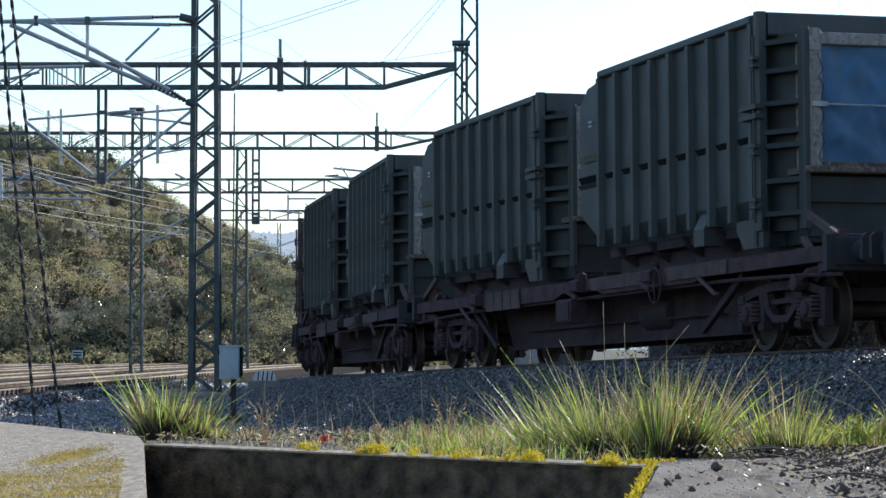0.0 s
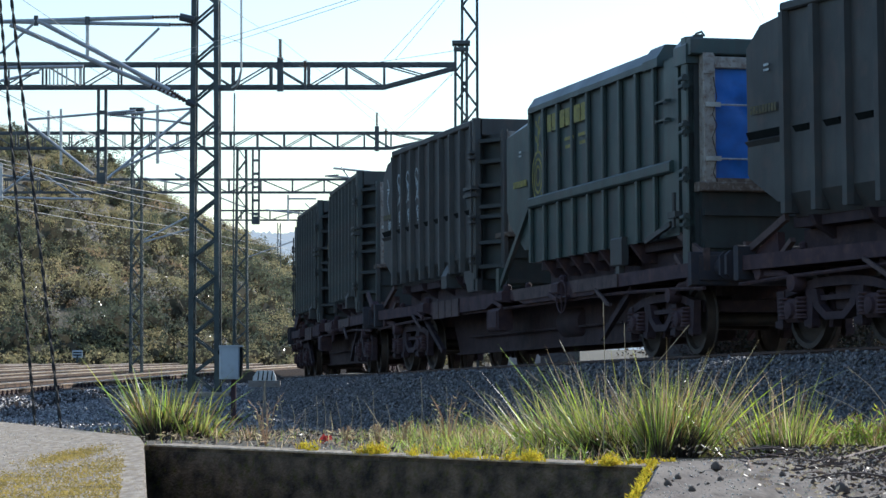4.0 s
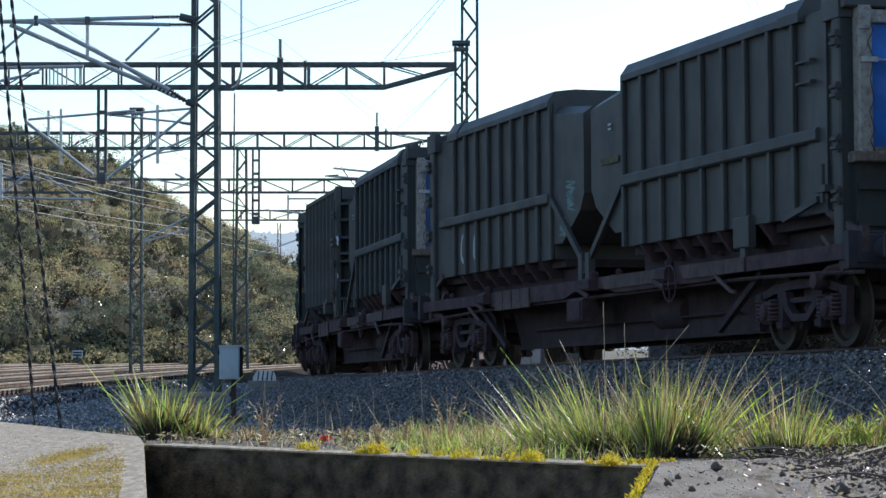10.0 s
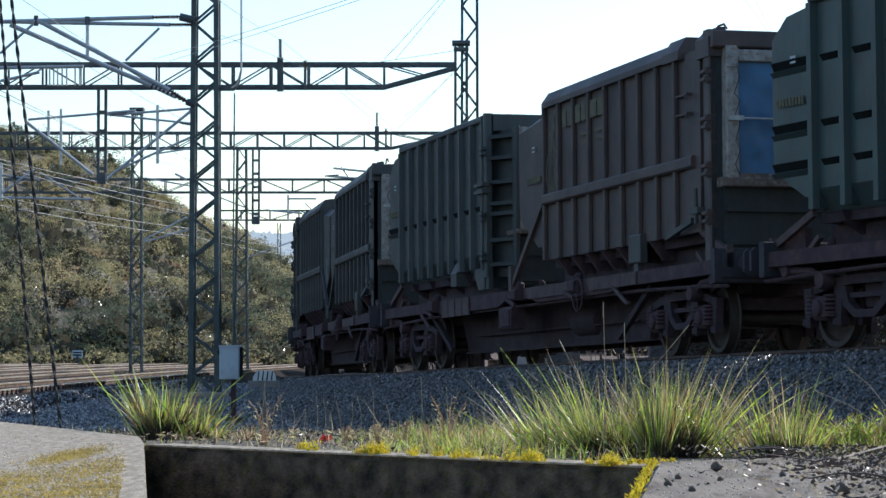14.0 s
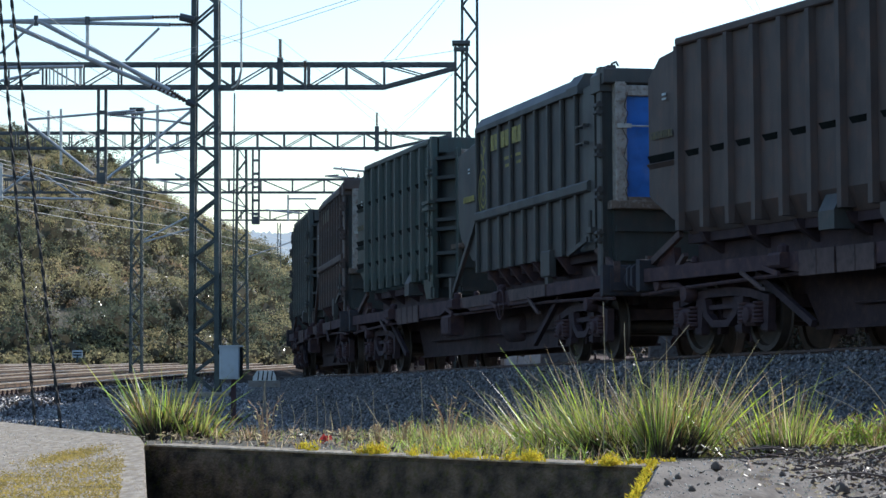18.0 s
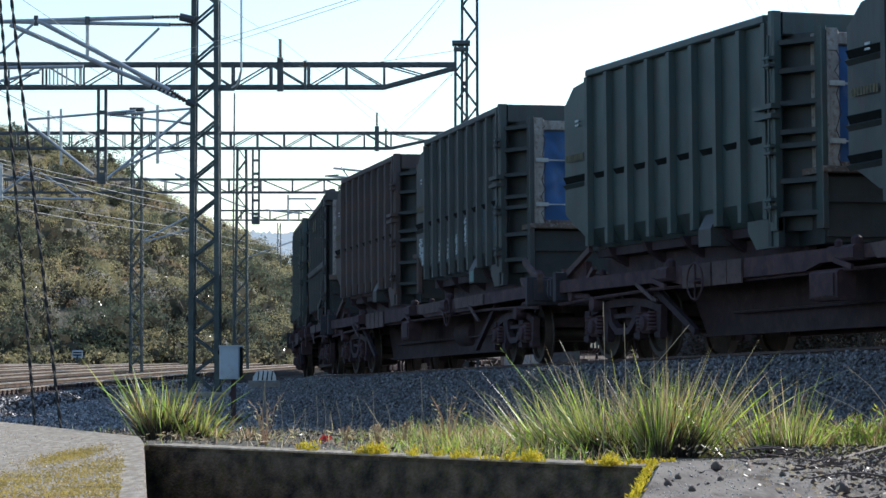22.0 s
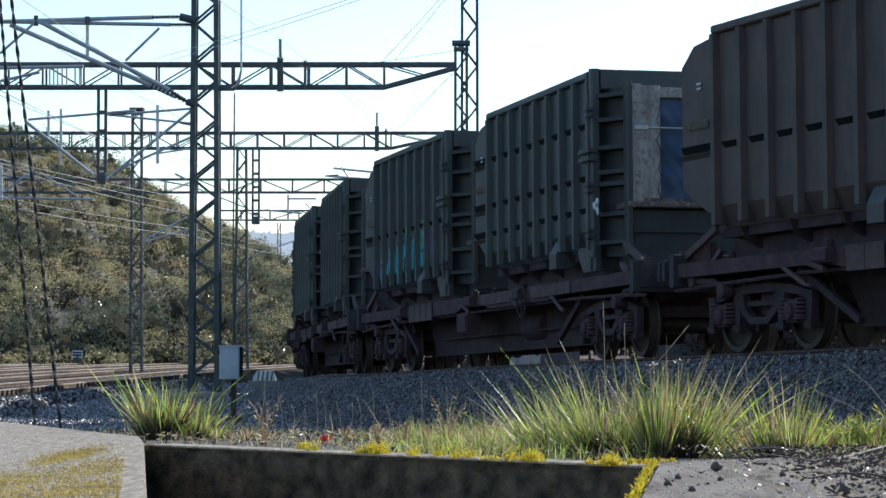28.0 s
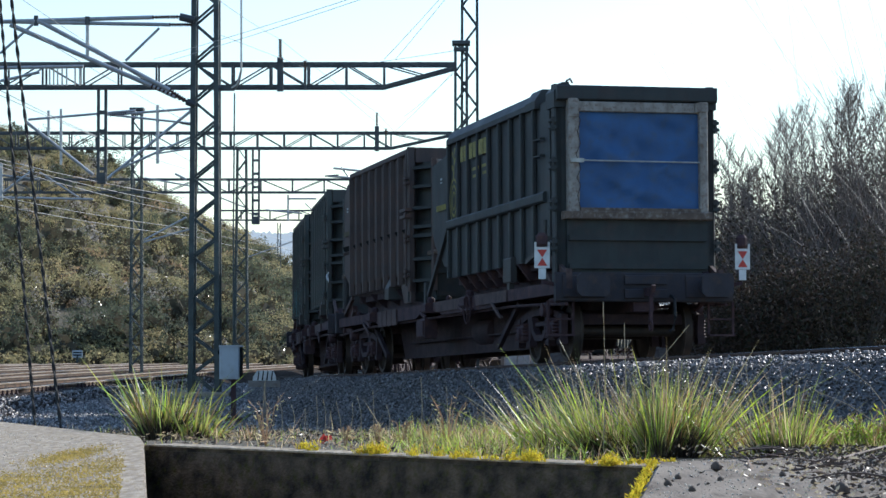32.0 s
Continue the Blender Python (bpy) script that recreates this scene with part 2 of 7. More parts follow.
    "shade_blade": material("shade_dark_grass", (0.085, 0.060, 0.034), (0.045, 0.033, 0.022), 9, 0.9, 0, 0.0, island=0.5, through_light=0.15),
    "bush_dark": material("dull_dark_bush_leaves", (0.060, 0.062, 0.042), (0.085, 0.080, 0.055), 0.5, 0.8, 0, 0.0, island=0.4, through_light=0.12, spec=0.1),
    "bark": material("grey_brown_bark", (0.17, 0.145, 0.125), (0.12, 0.10, 0.085), 6, 0.85, 0, 0.3, 40),
    "twig": material("bare_twigs", (0.21, 0.165, 0.135), (0.15, 0.12, 0.10), 3, 0.6, 0, 0.0, island=0.4),
    "brush": material("dry_brush_leaves", (0.125, 0.088, 0.060), (0.080, 0.062, 0.042), 0.5, 0.7, 0, 0.0, island=0.5, through_light=0.14, spec=0.2),
    "far": material("distant_blue_hills", (0.26, 0.30, 0.32), (0.20, 0.24, 0.27), 0.03, 1.0, 0, 0.0, 0.2, haze=(0.50, 0.55, 0.585)),
    "red_leaf": material("red_leaf", (0.45, 0.05, 0.04), None, 20, 0.5, 0, 0.0, through_light=0.4),
}


# ---- mesh helpers ----
class Shape:
    """Collects vertices and faces of one mesh."""

    def __init__(self):
        self.v, self.f = [], []

    def add(self, vs, fs):
        o = len(self.v)
        self.v += [tuple(q) for q in vs]
        self.f += [tuple(i + o for i in q) for q in fs]
        return self

    def box(self, x0, x1, y0, y1, z0, z1, c=0.0):
        """A box; c: chamfer of its four edges along the longest side."""
        if c <= 0:
            vs = [(x, y, z) for x in (x0, x1) for y in (y0, y1) for z in (z0, z1)]
            return self.add(vs, [(0, 1, 3, 2), (4, 6, 7, 5), (0, 4, 5, 1), (2, 3, 7, 6), (0, 2, 6, 4), (1, 5, 7, 3)])
        d = [x1 - x0, y1 - y0, z1 - z0]
        k = d.index(max(d))
        lo, hi = [x0, y0, z0], [x1, y1, z1]
        a, b = [i for i in range(3) if i != k]
        ring = [(lo[a] + c, lo[b]), (hi[a] - c, lo[b]), (hi[a], lo[b] + c), (hi[a], hi[b] - c), (hi[a] - c, hi[b]), (lo[a] + c, hi[b]),
                (lo[a], hi[b] - c), (lo[a], lo[b] + c)]
        vs = []
        for e in (lo[k], hi[k]):
            for s, t in ring:
                q = [0, 0, 0]
                q[k], q[a], q[b] = e, s, t
                vs.append(tuple(q))
        fs = [(i, (i + 1) % 8, 8 + (i + 1) % 8, 8 + i) for i in range(8)] + [tuple(range(7, -1, -1)), tuple(range(8, 16))]
        return self.add(vs, fs)

    def bar(self, p, q, w, h=None, up=(0, 0, 1)):
        """A rectangular bar from p to q, w wide and h high."""
        h = h or w
        p, q = Vector(p), Vector(q)
        d = (q - p).normalized()
        u = Vector(up)
        if abs(d.dot(u)) > 0.97:
            u = Vector((0, 1, 0))
        s = d.cross(u).normalized()
        t = s.cross(d)
        vs = [e + s * a * w / 2 + t * b * h / 2 for e in (p, q) for a, b in ((-1, -1), (1, -1), (1, 1), (-1, 1))]
        return self.add(vs, [(0, 1, 2, 3), (7, 6, 5, 4), (0, 4, 5, 1), (1, 5, 6, 2), (2, 6, 7, 3), (3, 7, 4, 0)])

    def tube(self, pts, r, n=6, r1=None):
        """A round tube through the points, r to r1 thick."""
        pts = [Vector(q) for q in pts]
        o, m = len(self.v), len(pts)
        for i, q in enumerate(pts):
            d = (pts[min(i + 1, m - 1)] - pts[max(i - 1, 0)]).normalized()
            u = Vector((0, 0, 1)) if abs(d.z) < 0.95 else Vector((0, 1, 0))
            s = d.cross(u).normalized()
            t = s.cross(d)
            rad = r if r1 is None else r + (r1 - r) * i / max(1, m - 1)
            for k in range(n):
                a = 2 * math.pi * k / n
                self.v.append(tuple(q + s * rad * math.cos(a) + t * rad * math.sin(a)))
        for i in range(m - 1):
            for k in range(n):
                k2 = (k + 1) % n
                self.f.append((o + i * n + k, o + i * n + k2, o + (i + 1) * n + k2, o + (i + 1) * n + k))
        self.f += [tuple(o + k for k in range(n - 1, -1, -1)), tuple(o + (m - 1) * n + k for k in range(n))]
        return self

    def prism(self, outline, x0, x1, axes="yz"):
        """An outline in the plane of axes, drawn out along the third axis from x0 to x1."""
        k = "xyz".index(next(c for c in "xyz" if c not in axes))
        a, b = "xyz".index(axes[0]), "xyz".index(axes[1])
        n, vs = len(outline), []
        for e in (x0, x1):
            for s, t in outline:
                q = [0, 0, 0]
                q[k], q[a], q[b] = e, s, t
                vs.append(tuple(q))
        fs = [tuple(range(n - 1, -1, -1)), tuple(range(n, 2 * n))] + [(i, (i + 1) % n, n + (i + 1) % n, n + i) for i in range(n)]
        return self.add(vs, fs)

    def lathe(self, profile, axis="z", at=(0, 0, 0), n=16):
        """A profile of (radius, height) turned about an axis through at."""
        k = "xyz".index(axis)
        a, b = [i for i in range(3) if i != k]
        o = len(self.v)
        for r, h in profile:
            for i in range(n):
                w = 2 * math.pi * i / n
                q = list(at)
                q[k] += h
                q[a] += r * math.cos(w)
                q[b] += r * math.sin(w)
                self.v.append(tuple(q))
        m = len(profile)
        for j in range(m - 1):
            for i in range(n):
                i2 = (i + 1) % n
                self.f.append((o + j * n + i, o + j * n + i2, o + (j + 1) * n + i2, o + (j + 1) * n + i))
        self.f += [tuple(o + i for i in range(n - 1, -1, -1)), tuple(o + (m - 1) * n + i for i in range(n))]
        return self

    def ring(self, r, w, axis="x", at=(0, 0, 0), n=20, sides=6):
        """A torus."""
        k = "xyz".index(axis)
        a, b = [i for i in range(3) if i != k]
        o = len(self.v)
        for i in range(n):
            t = 2 * math.pi * i / n
            for j in range(sides):
                u = 2 * math.pi * j / sides
                q = list(at)
                q[a] += (r + w * math.cos(u)) * math.cos(t)
                q[b] += (r + w * math.cos(u)) * math.sin(t)
                q[k] += w * math.sin(u)
                self.v.append(tuple(q))
        for i in range(n):
            for j in range(sides):
                i2, j2 = (i + 1) % n, (j + 1) % sides
                self.f.append((o + i * sides + j, o + i2 * sides + j, o + i2 * sides + j2, o + i * sides + j2))
        return self

    def mesh(self, name, mat, smooth=False):
        me = bpy.data.meshes.new(name)
        me.from_pydata(self.v, [], self.f)
        me.materials.append(mat)
        bm = bmesh.new()
        bm.from_mesh(me)
        bmesh.ops.recalc_face_normals(bm, faces=bm.faces[:])
        bm.to_mesh(me)
        bm.free()
        if smooth:
            me.polygons.foreach_set("use_smooth", [True] * len(me.polygons))
            if hasattr(me, "set_sharp_from_angle"):
                me.set_sharp_from_angle(angle=radians(40))
        return me


def part(name, shape, mat, parent=None, label="", at=None, smooth=False):
    """Links a Shape, or a mesh that several parts share, as one object."""
    me = shape.mesh(name, mat, smooth) if isinstance(shape, Shape) else shape
    ob = new(name, me)
    if parent is not None:
        ob.parent = parent
    if at is not None:
        ob.matrix_basis = at if isinstance(at, Matrix) else Matrix.Translation(at)
    if label:
        ob["label"] = label
    return ob


def thing(name, label, category, group="", kind="", at=None):
    ob = new(name)
    ob.empty_display_size = 0.2
    tagged(ob, label, category, group, kind)
    if at is not None:
        ob.matrix_basis = at
    return ob


def soup(name, verts, faces_n, mat, parent=None):
    """A mesh of many loose triangles or quads: verts (N * faces_n, 3)."""
    v = np.asarray(verts, dtype=np.float32).reshape(-1, 3)
    n = len(v) // faces_n
    me = bpy.data.meshes.new(name)
    me.vertices.add(len(v))
    me.vertices.foreach_set("co", v.ravel())
    me.loops.add(len(v))
    me.loops.foreach_set("vertex_index", np.arange(len(v), dtype=np.int32))
    me.polygons.add(n)
    me.polygons.foreach_set("loop_start", np.arange(n, dtype=np.int32) * faces_n)
    me.update()
    me.validate()
    me.materials.append(mat)
    ob = new(name, me)
    if parent is not None:
        ob.parent = parent
    return ob


rng = np.random.default_rng(7)


def leaves(centres, size, squash=0.55, flat=0.0):
    """A diamond leaf of about that size at each centre, turned at random. Returns quads."""
    c = np.asarray(centres)
    n = len(c)
    a = rng.normal(size=(n, 3))
    a[:, 2] *= 1 - flat
    a /= np.linalg.norm(a, axis=1)[:, None]
    b = rng.normal(size=(n, 3))
    b -= (a * b).sum(1)[:, None] * a
    b /= np.linalg.norm(b, axis=1)[:, None]
    s = (np.asarray(size) * rng.uniform(0.6, 1.4, n))[:, None] / 2
    return np.stack([c - a * s, c + b * s * squash, c + a * s, c - b * s * squash], 1)


def shingles(centres, out, size, squash=0.6, loose=0.55):
    """Leaves like those of leaves(), but facing outwards along out, more or less. Returns quads."""
    c = np.asarray(centres)
    n = len(c)
    f = out / np.linalg.norm(out, axis=1)[:, None] + rng.normal(0, loose, (n, 3))
    a = np.cross(f, rng.normal(size=(n, 3)))
    a /= np.linalg.norm(a, axis=1)[:, None]
    b = np.cross(f, a)
    b /= np.linalg.norm(b, axis=1)[:, None]
    s = (np.asarray(size) * rng.uniform(0.6, 1.4, n))[:, None] / 2
    return np.stack([c - a * s, c + b * s * squash, c + a * s, c - b * s * squash], 1)


def blades(base, tip, width, bend):
    """Curved grass blades from base to tip, bending by bend. Returns quads, three a blade."""
    base, tip, bend = np.asarray(base), np.asarray(tip), np.asarray(bend)
    n = len(base)
    side = np.cross(tip - base, rng.normal(size=(n, 3)))
    side /= np.linalg.norm(side, axis=1)[:, None] + 1e-9
    w = np.asarray(width).reshape(-1, 1) / 2 * np.ones((n, 1))
    pts = []
    for t, k in ((0, 1.0), (0.35, 0.95), (0.7, 0.65), (1.0, 0.06)):
        q = base + (tip - base) * t + bend * (t * t)
        pts.append((q - side * w * k, q + side * w * k))
    quads = [np.stack([pts[i][0], pts[i][1], pts[i + 1][1], pts[i + 1][0]], 1) for i in range(3)]
    return np.stack(quads, 1).reshape(-1, 4, 3)


# ---- the railway line that the train takes: curvature, heading and height along it ----
STEP = 0.25
S_LINE = np.arange(-60, 300, STEP)
CURVE_AT = (-60, -30, -15, 0, 12, 60, 80, 115, 300)
CURVE = (-0.0068, -0.0068, -0.0079, -0.0067, -0.0057, -0.0071, -0.0050, 0.0, 0.0)
HEIGHT_AT = (-60, -30, -15, 0, 12, 24, 48, 80, 120, 300)
HEIGHT = (1.42, 1.421, 1.108, 0.775, 0.522, 0.362, -0.038, -0.43, -0.60, -0.70)
i_zero = int(np.argmin(abs(S_LINE)))
HEAD = np.cumsum(np.interp(S_LINE, CURVE_AT, CURVE)) * STEP
HEAD += 0.2616 - HEAD[i_zero]
X_LINE = np.cumsum(-np.sin(HEAD)) * STEP
Y_LINE = np.cumsum(np.cos(HEAD)) * STEP
X_LINE += 2.3353 - X_LINE[i_zero]
Y_LINE += 41.6102 - Y_LINE[i_zero]
smooth_z = np.interp(S_LINE, HEIGHT_AT, HEIGHT)
ker = np.ones(25) / 25
Z_LINE = np.convolve(np.pad(smooth_z, 12, mode="edge"), ker, mode="valid")


def on_line(s, side=0.0, up=0.0):
    """The place s metres along the line, side metres to its right and up metres over the rail heads."""
    a = float(np.interp(s, S_LINE, HEAD))
    x, y, z = (float(np.interp(s, S_LINE, q)) for q in (X_LINE, Y_LINE, Z_LINE))
    return Vector((x + side * math.cos(a), y + side * math.sin(a), z + up))


SPEED = 5.6
LAG_AT = (0, 3.5, 5.5, 9, 14.5, 16.8, 32)
LAG = (0.03, 0.03, -0.2, -0.3, -0.4, 0.0, 0.0)


def run(t):
    """Metres that the train has gone at t seconds: it slows a little."""
    ts = np.linspace(t - 1.2, t + 1.2, 25)
    return 5.69 * t - 0.00275 * t * t + float(np.mean(np.interp(ts, LAG_AT, LAG)))


WAGON = 18.93           # length over buffers
PIVOT = 6.97            # bogie pivots from the wagon's middle


def wagon_pose(s):
    """The pose of a wagon whose middle is s metres along the line: local y forward, x right."""
    a, b = on_line(s - PIVOT), on_line(s + PIVOT)
    f = (b - a).normalized()
    r = f.cross(Vector((0, 0, 1))).normalized()
    m = Matrix((r, f, r.cross(f))).transposed().to_4x4()
    m.translation = (a + b) / 2
    return m


# ---- ground: one sheet from the camera to the horizon ----
PIT_A, PIT_B = np.array((-0.903, 8.0)), np.array((0.504, 6.5))
PIT_N = np.array((0.729, 0.684))


def line_distance(x, y):
    """Signed distance from the line (right is plus) and the place along it."""
    pts = np.stack([X_LINE[::4], Y_LINE[::4]], 1)
    d2 = (x.ravel()[:, None] - pts[None, :, 0]) ** 2 + (y.ravel()[:, None] - pts[None, :, 1]) ** 2
    i = d2.argmin(1)
    a = HEAD[::4][i]
    d = (x.ravel() - pts[i, 0]) * np.cos(a) + (y.ravel() - pts[i, 1]) * np.sin(a)
    return d.reshape(x.shape), Z_LINE[::4][i].reshape(x.shape)


def smooth(t):
    t = np.clip(t, 0, 1)
    return t * t * (3 - 2 * t)


def hill_height(x, y):
    u = x / np.maximum(y, 60) * 215
    crest = np.interp(u, (-400, -90, -60, -36, -27.8, -24.1, -22.2, -20.4, -16.7, -14.4, -11.9, -6, 4, 14), (30.9, 26.9, 22.9, 18.4, 15.8, 13.6, 12.4, 11.0, 9.7, 8.2, 6.6, 3.6, 0.4, 0))
    t = np.clip((y - 128) / 90, 0, 1)
    return crest * (0.75 * t ** 0.85 + 0.25 * smooth(t)) * (1 - 0.7 * smooth((y - 260) / 300))


def ground_height(x, y):
    z = np.interp(y, (0, 25, 44, 57, 85, 110, 128, 4000), (-0.45, -0.45, -0.40, -0.28, -0.20, -0.05, 0.25, 0.36))
    near = np.interp(y, (8.6, 12, 17, 24), (0.70, 0.62, 0.15, -0.45))
    d = (x - PIT_A[0]) * PIT_N[0] + (y - PIT_A[1]) * PIT_N[1]
    near = np.where(d < 0.06, 0.2, near)
    z = np.where(y < 24, near, z)
    dl, zl = line_distance(x, y)
    right = smooth((dl - 2.5) / 6) * (zl + 0.15)                    # bank beyond the line
    z = np.where((dl > 2.5) & (y < 140), np.maximum(z, right + z * (1 - smooth((dl - 2.5) / 6))), z)
    z = np.where(abs(dl) < 2.2, np.minimum(z, zl - 0.5), z)
    return z + hill_height(x, y)


def axis(*stretches):
    out = []
    for a, b, n in stretches:
        out += list(np.linspace(a, b, n, endpoint=False))
    return np.array(out + [stretches[-1][1]])


gx = axis((-3000, -300, 8), (-300, -60, 24), (-60, -3, 60), (-3, 3, 45), (3, 60, 60), (60, 300, 24), (300, 3000, 8))
gy = axis((-300, 0, 8), (0, 5, 6), (5, 12, 50), (12, 60, 60), (60, 260, 80), (260, 600, 17), (600, 4500, 8))
GX, GY = np.meshgrid(gx, gy)
GZ = ground_height(GX, GY)
grid = Shape()
grid.v = list(map(tuple, np.stack([GX.ravel(), GY.ravel(), GZ.ravel()], 1)))
nx = len(gx)
grid.f = [(j * nx + i, j * nx + i + 1, (j + 1) * nx + i + 1, (j + 1) * nx + i) for j in range(len(gy) - 1) for i in range(nx - 1)]
ground = part("ground", grid, M["soil"], smooth=True)
tagged(ground, "dry grassy soil rising to a scrub-covered hillside", "ground", kind="structure")


def height_at(x, y):
    return float(ground_height(np.array([x]), np.array([y]))[0])


# ---- the train's track: ballast, sleepers, rails ----
def sweep(shape, outline, s0, s1, step, closed=True):
    """Draws an outline of (side, up) along the line."""
    ss = np.arange(s0, s1 + 0.01, step)
    o, n = len(shape.v), len(outline)
    for s in ss:
        for a, u in outline:
            shape.v.append(tuple(on_line(s, a, u)))
    m = n if closed else n - 1
    for j in range(len(ss) - 1):
        for i in range(m):
            i2 = (i + 1) % n
            shape.f.append((o + j * n + i, o + j * n + i2, o + (j + 1) * n + i2, o + (j + 1) * n + i))
    return shape


RAIL = ((-0.065, -0.16), (0.065, -0.16), (0.065, -0.145), (0.012, -0.125), (0.012, -0.045), (0.034, -0.035), (0.034, -0.004),
        (-0.034, -0.004), (-0.034, -0.035), (-0.012, -0.045), (-0.012, -0.125), (-0.065, -0.145))
BED = ((-4.7, -1.75), (-1.95, -0.20), (-1.5, -0.13), (1.5, -0.13), (1.95, -0.20), (4.2, -1.5))
bed = part("ballast_bed", sweep(Shape(), BED, -40, 130, 1.0, closed=False), M["bed"])
tagged(bed, "grey crushed-stone ballast bank under the curved track", "ballast", kind="structure")
track = thing("curved_track", "rusty rails on concrete sleepers, curving through the ballast", "railway track", kind="structure")
for k in (-0.868, 0.868):
    part("rail", sweep(Shape(), [(a + k, u) for a, u in RAIL], -40, 130, 1.0), M["rail"], track)
    part("rail_head", sweep(Shape(), [(k - 0.03, -0.004), (k + 0.03, -0.004), (k + 0.026, 0.0), (k - 0.026, 0.0)], -40, 130, 1.0), M["railtop"], track,
         "polished running surface")
sleeper_mesh = Shape().prism(((-1.3, -0.2), (1.3, -0.2), (1.3, 0.02), (1.1, 0.03), (0.35, -0.03), (-0.35, -0.03), (-1.1, 0.03), (-1.3, 0.02)), -0.13, 0.13, "xz") \
    .mesh("sleeper", M["sleeper"])


def line_frame(s, side=0.0, up=0.0):
    a = float(np.interp(s, S_LINE, HEAD))
    return Matrix.Translation(on_line(s, side, up)) @ Matrix.Rotation(a, 4, 'Z')


for k in range(150):
    part("sleeper", sleeper_mesh, None, track, at=line_frame(-18 + 0.6 * k, 0, -0.185))


def stones(n, place, size, name, label, mat="stone"):
    """Angular stones: squashed, irregular octahedra at places (n, 3)."""
    base = np.array([(1, 0, 0), (-1, 0, 0), (0, 1, 0), (0, -1, 0), (0, 0, 1), (0, 0, -1)], float)
    tri = np.array([(0, 2, 4), (2, 1, 4), (1, 3, 4), (3, 0, 4), (2, 0, 5), (1, 2, 5), (3, 1, 5), (0, 3, 5)])
    v = base[None] * rng.uniform(0.55, 1.25, (n, 6, 1)) + rng.normal(0, 0.22, (n, 6, 3))
    q = rng.normal(size=(n, 4))
    q /= np.linalg.norm(q, axis=1)[:, None]
    w, x, y, z = q.T
    rot = np.stack([np.stack([1 - 2 * (y * y + z * z), 2 * (x * y - z * w), 2 * (x * z + y * w)], 1),
                    np.stack([2 * (x * y + z * w), 1 - 2 * (x * x + z * z), 2 * (y * z - x * w)], 1),
                    np.stack([2 * (x * z - y * w), 2 * (y * z + x * w), 1 - 2 * (x * x + y * y)], 1)], 1)
    v = np.einsum("nij,nkj->nki", rot, v) * (size * rng.uniform(0.6, 1.4, n))[:, None, None] + place[:, None]
    me = bpy.data.meshes.new(name)
    me.vertices.add(n * 6)
    me.vertices.foreach_set("co", v.astype(np.float32).ravel())
    idx = (tri[None] + 6 * np.arange(n)[:, None, None]).astype(np.int32).ravel()
    me.loops.add(len(idx))
    me.loops.foreach_set("vertex_index", idx)
    me.polygons.add(n * 8)
    me.polygons.foreach_set("loop_start", np.arange(n * 8, dtype=np.int32) * 3)
    me.update()
    me.validate()
    me.materials.append(M[mat])
    return tagged(new(name, me), label, "ballast stones", kind="stuff")


def along(s, side, up):
    """Many places on the line at once."""
    a = np.interp(s, S_LINE, HEAD)
    return np.stack([np.interp(s, S_LINE, X_LINE) + side * np.cos(a), np.interp(s, S_LINE, Y_LINE) + side * np.sin(a), np.interp(s, S_LINE, Z_LINE) + up], 1)


n = 100000
s = rng.uniform(-15, 62, n)
side = -rng.uniform(0.95, 4.6, n)
stones(n, along(s, side, np.interp(-side, (0.95, 1.5, 1.95, 4.7), (-0.11, -0.11, -0.18, -1.73)) + rng.normal(0, 0.015, n)), 0.0215,
       "ballast_stones", "loose angular grey ballast stones on the bank")
n = 34000
s = rng.uniform(-15, 62, n)
side = -rng.uniform(0.95, 4.6, n)
stones(n, along(s, side, np.interp(-side, (0.95, 1.5, 1.95, 4.7), (-0.11, -0.11, -0.18, -1.73)) + rng.normal(0.006, 0.014, n)), 0.023,
       "dark_ballast_stones", "dark glinting stones among the grey ballast", "stone_dark")
n = 6000
s = rng.uniform(-15, 60, n)
side = rng.uniform(-0.75, 1.9, n)
stones(n, along(s, side, -0.115 + rng.normal(0, 0.015, n)), 0.035, "ballast_stones_between_rails", "grey ballast stones between the rails")

# ---- sidings of the yard: a fan of tracks left of the line ----
def yard_z(y):
    return np.interp(y, (40, 57, 81, 110, 128), (0.10, 0.13, 0.16, 0.28, 0.34))


def yard_place(off, y, side=0.0, up=0.0):
    a = math.atan(0.0022 * (y - 57))
    return Vector((off + 0.0011 * (y - 57) ** 2 + side * math.cos(a), y - side * math.sin(a), float(yard_z(y)) + up))


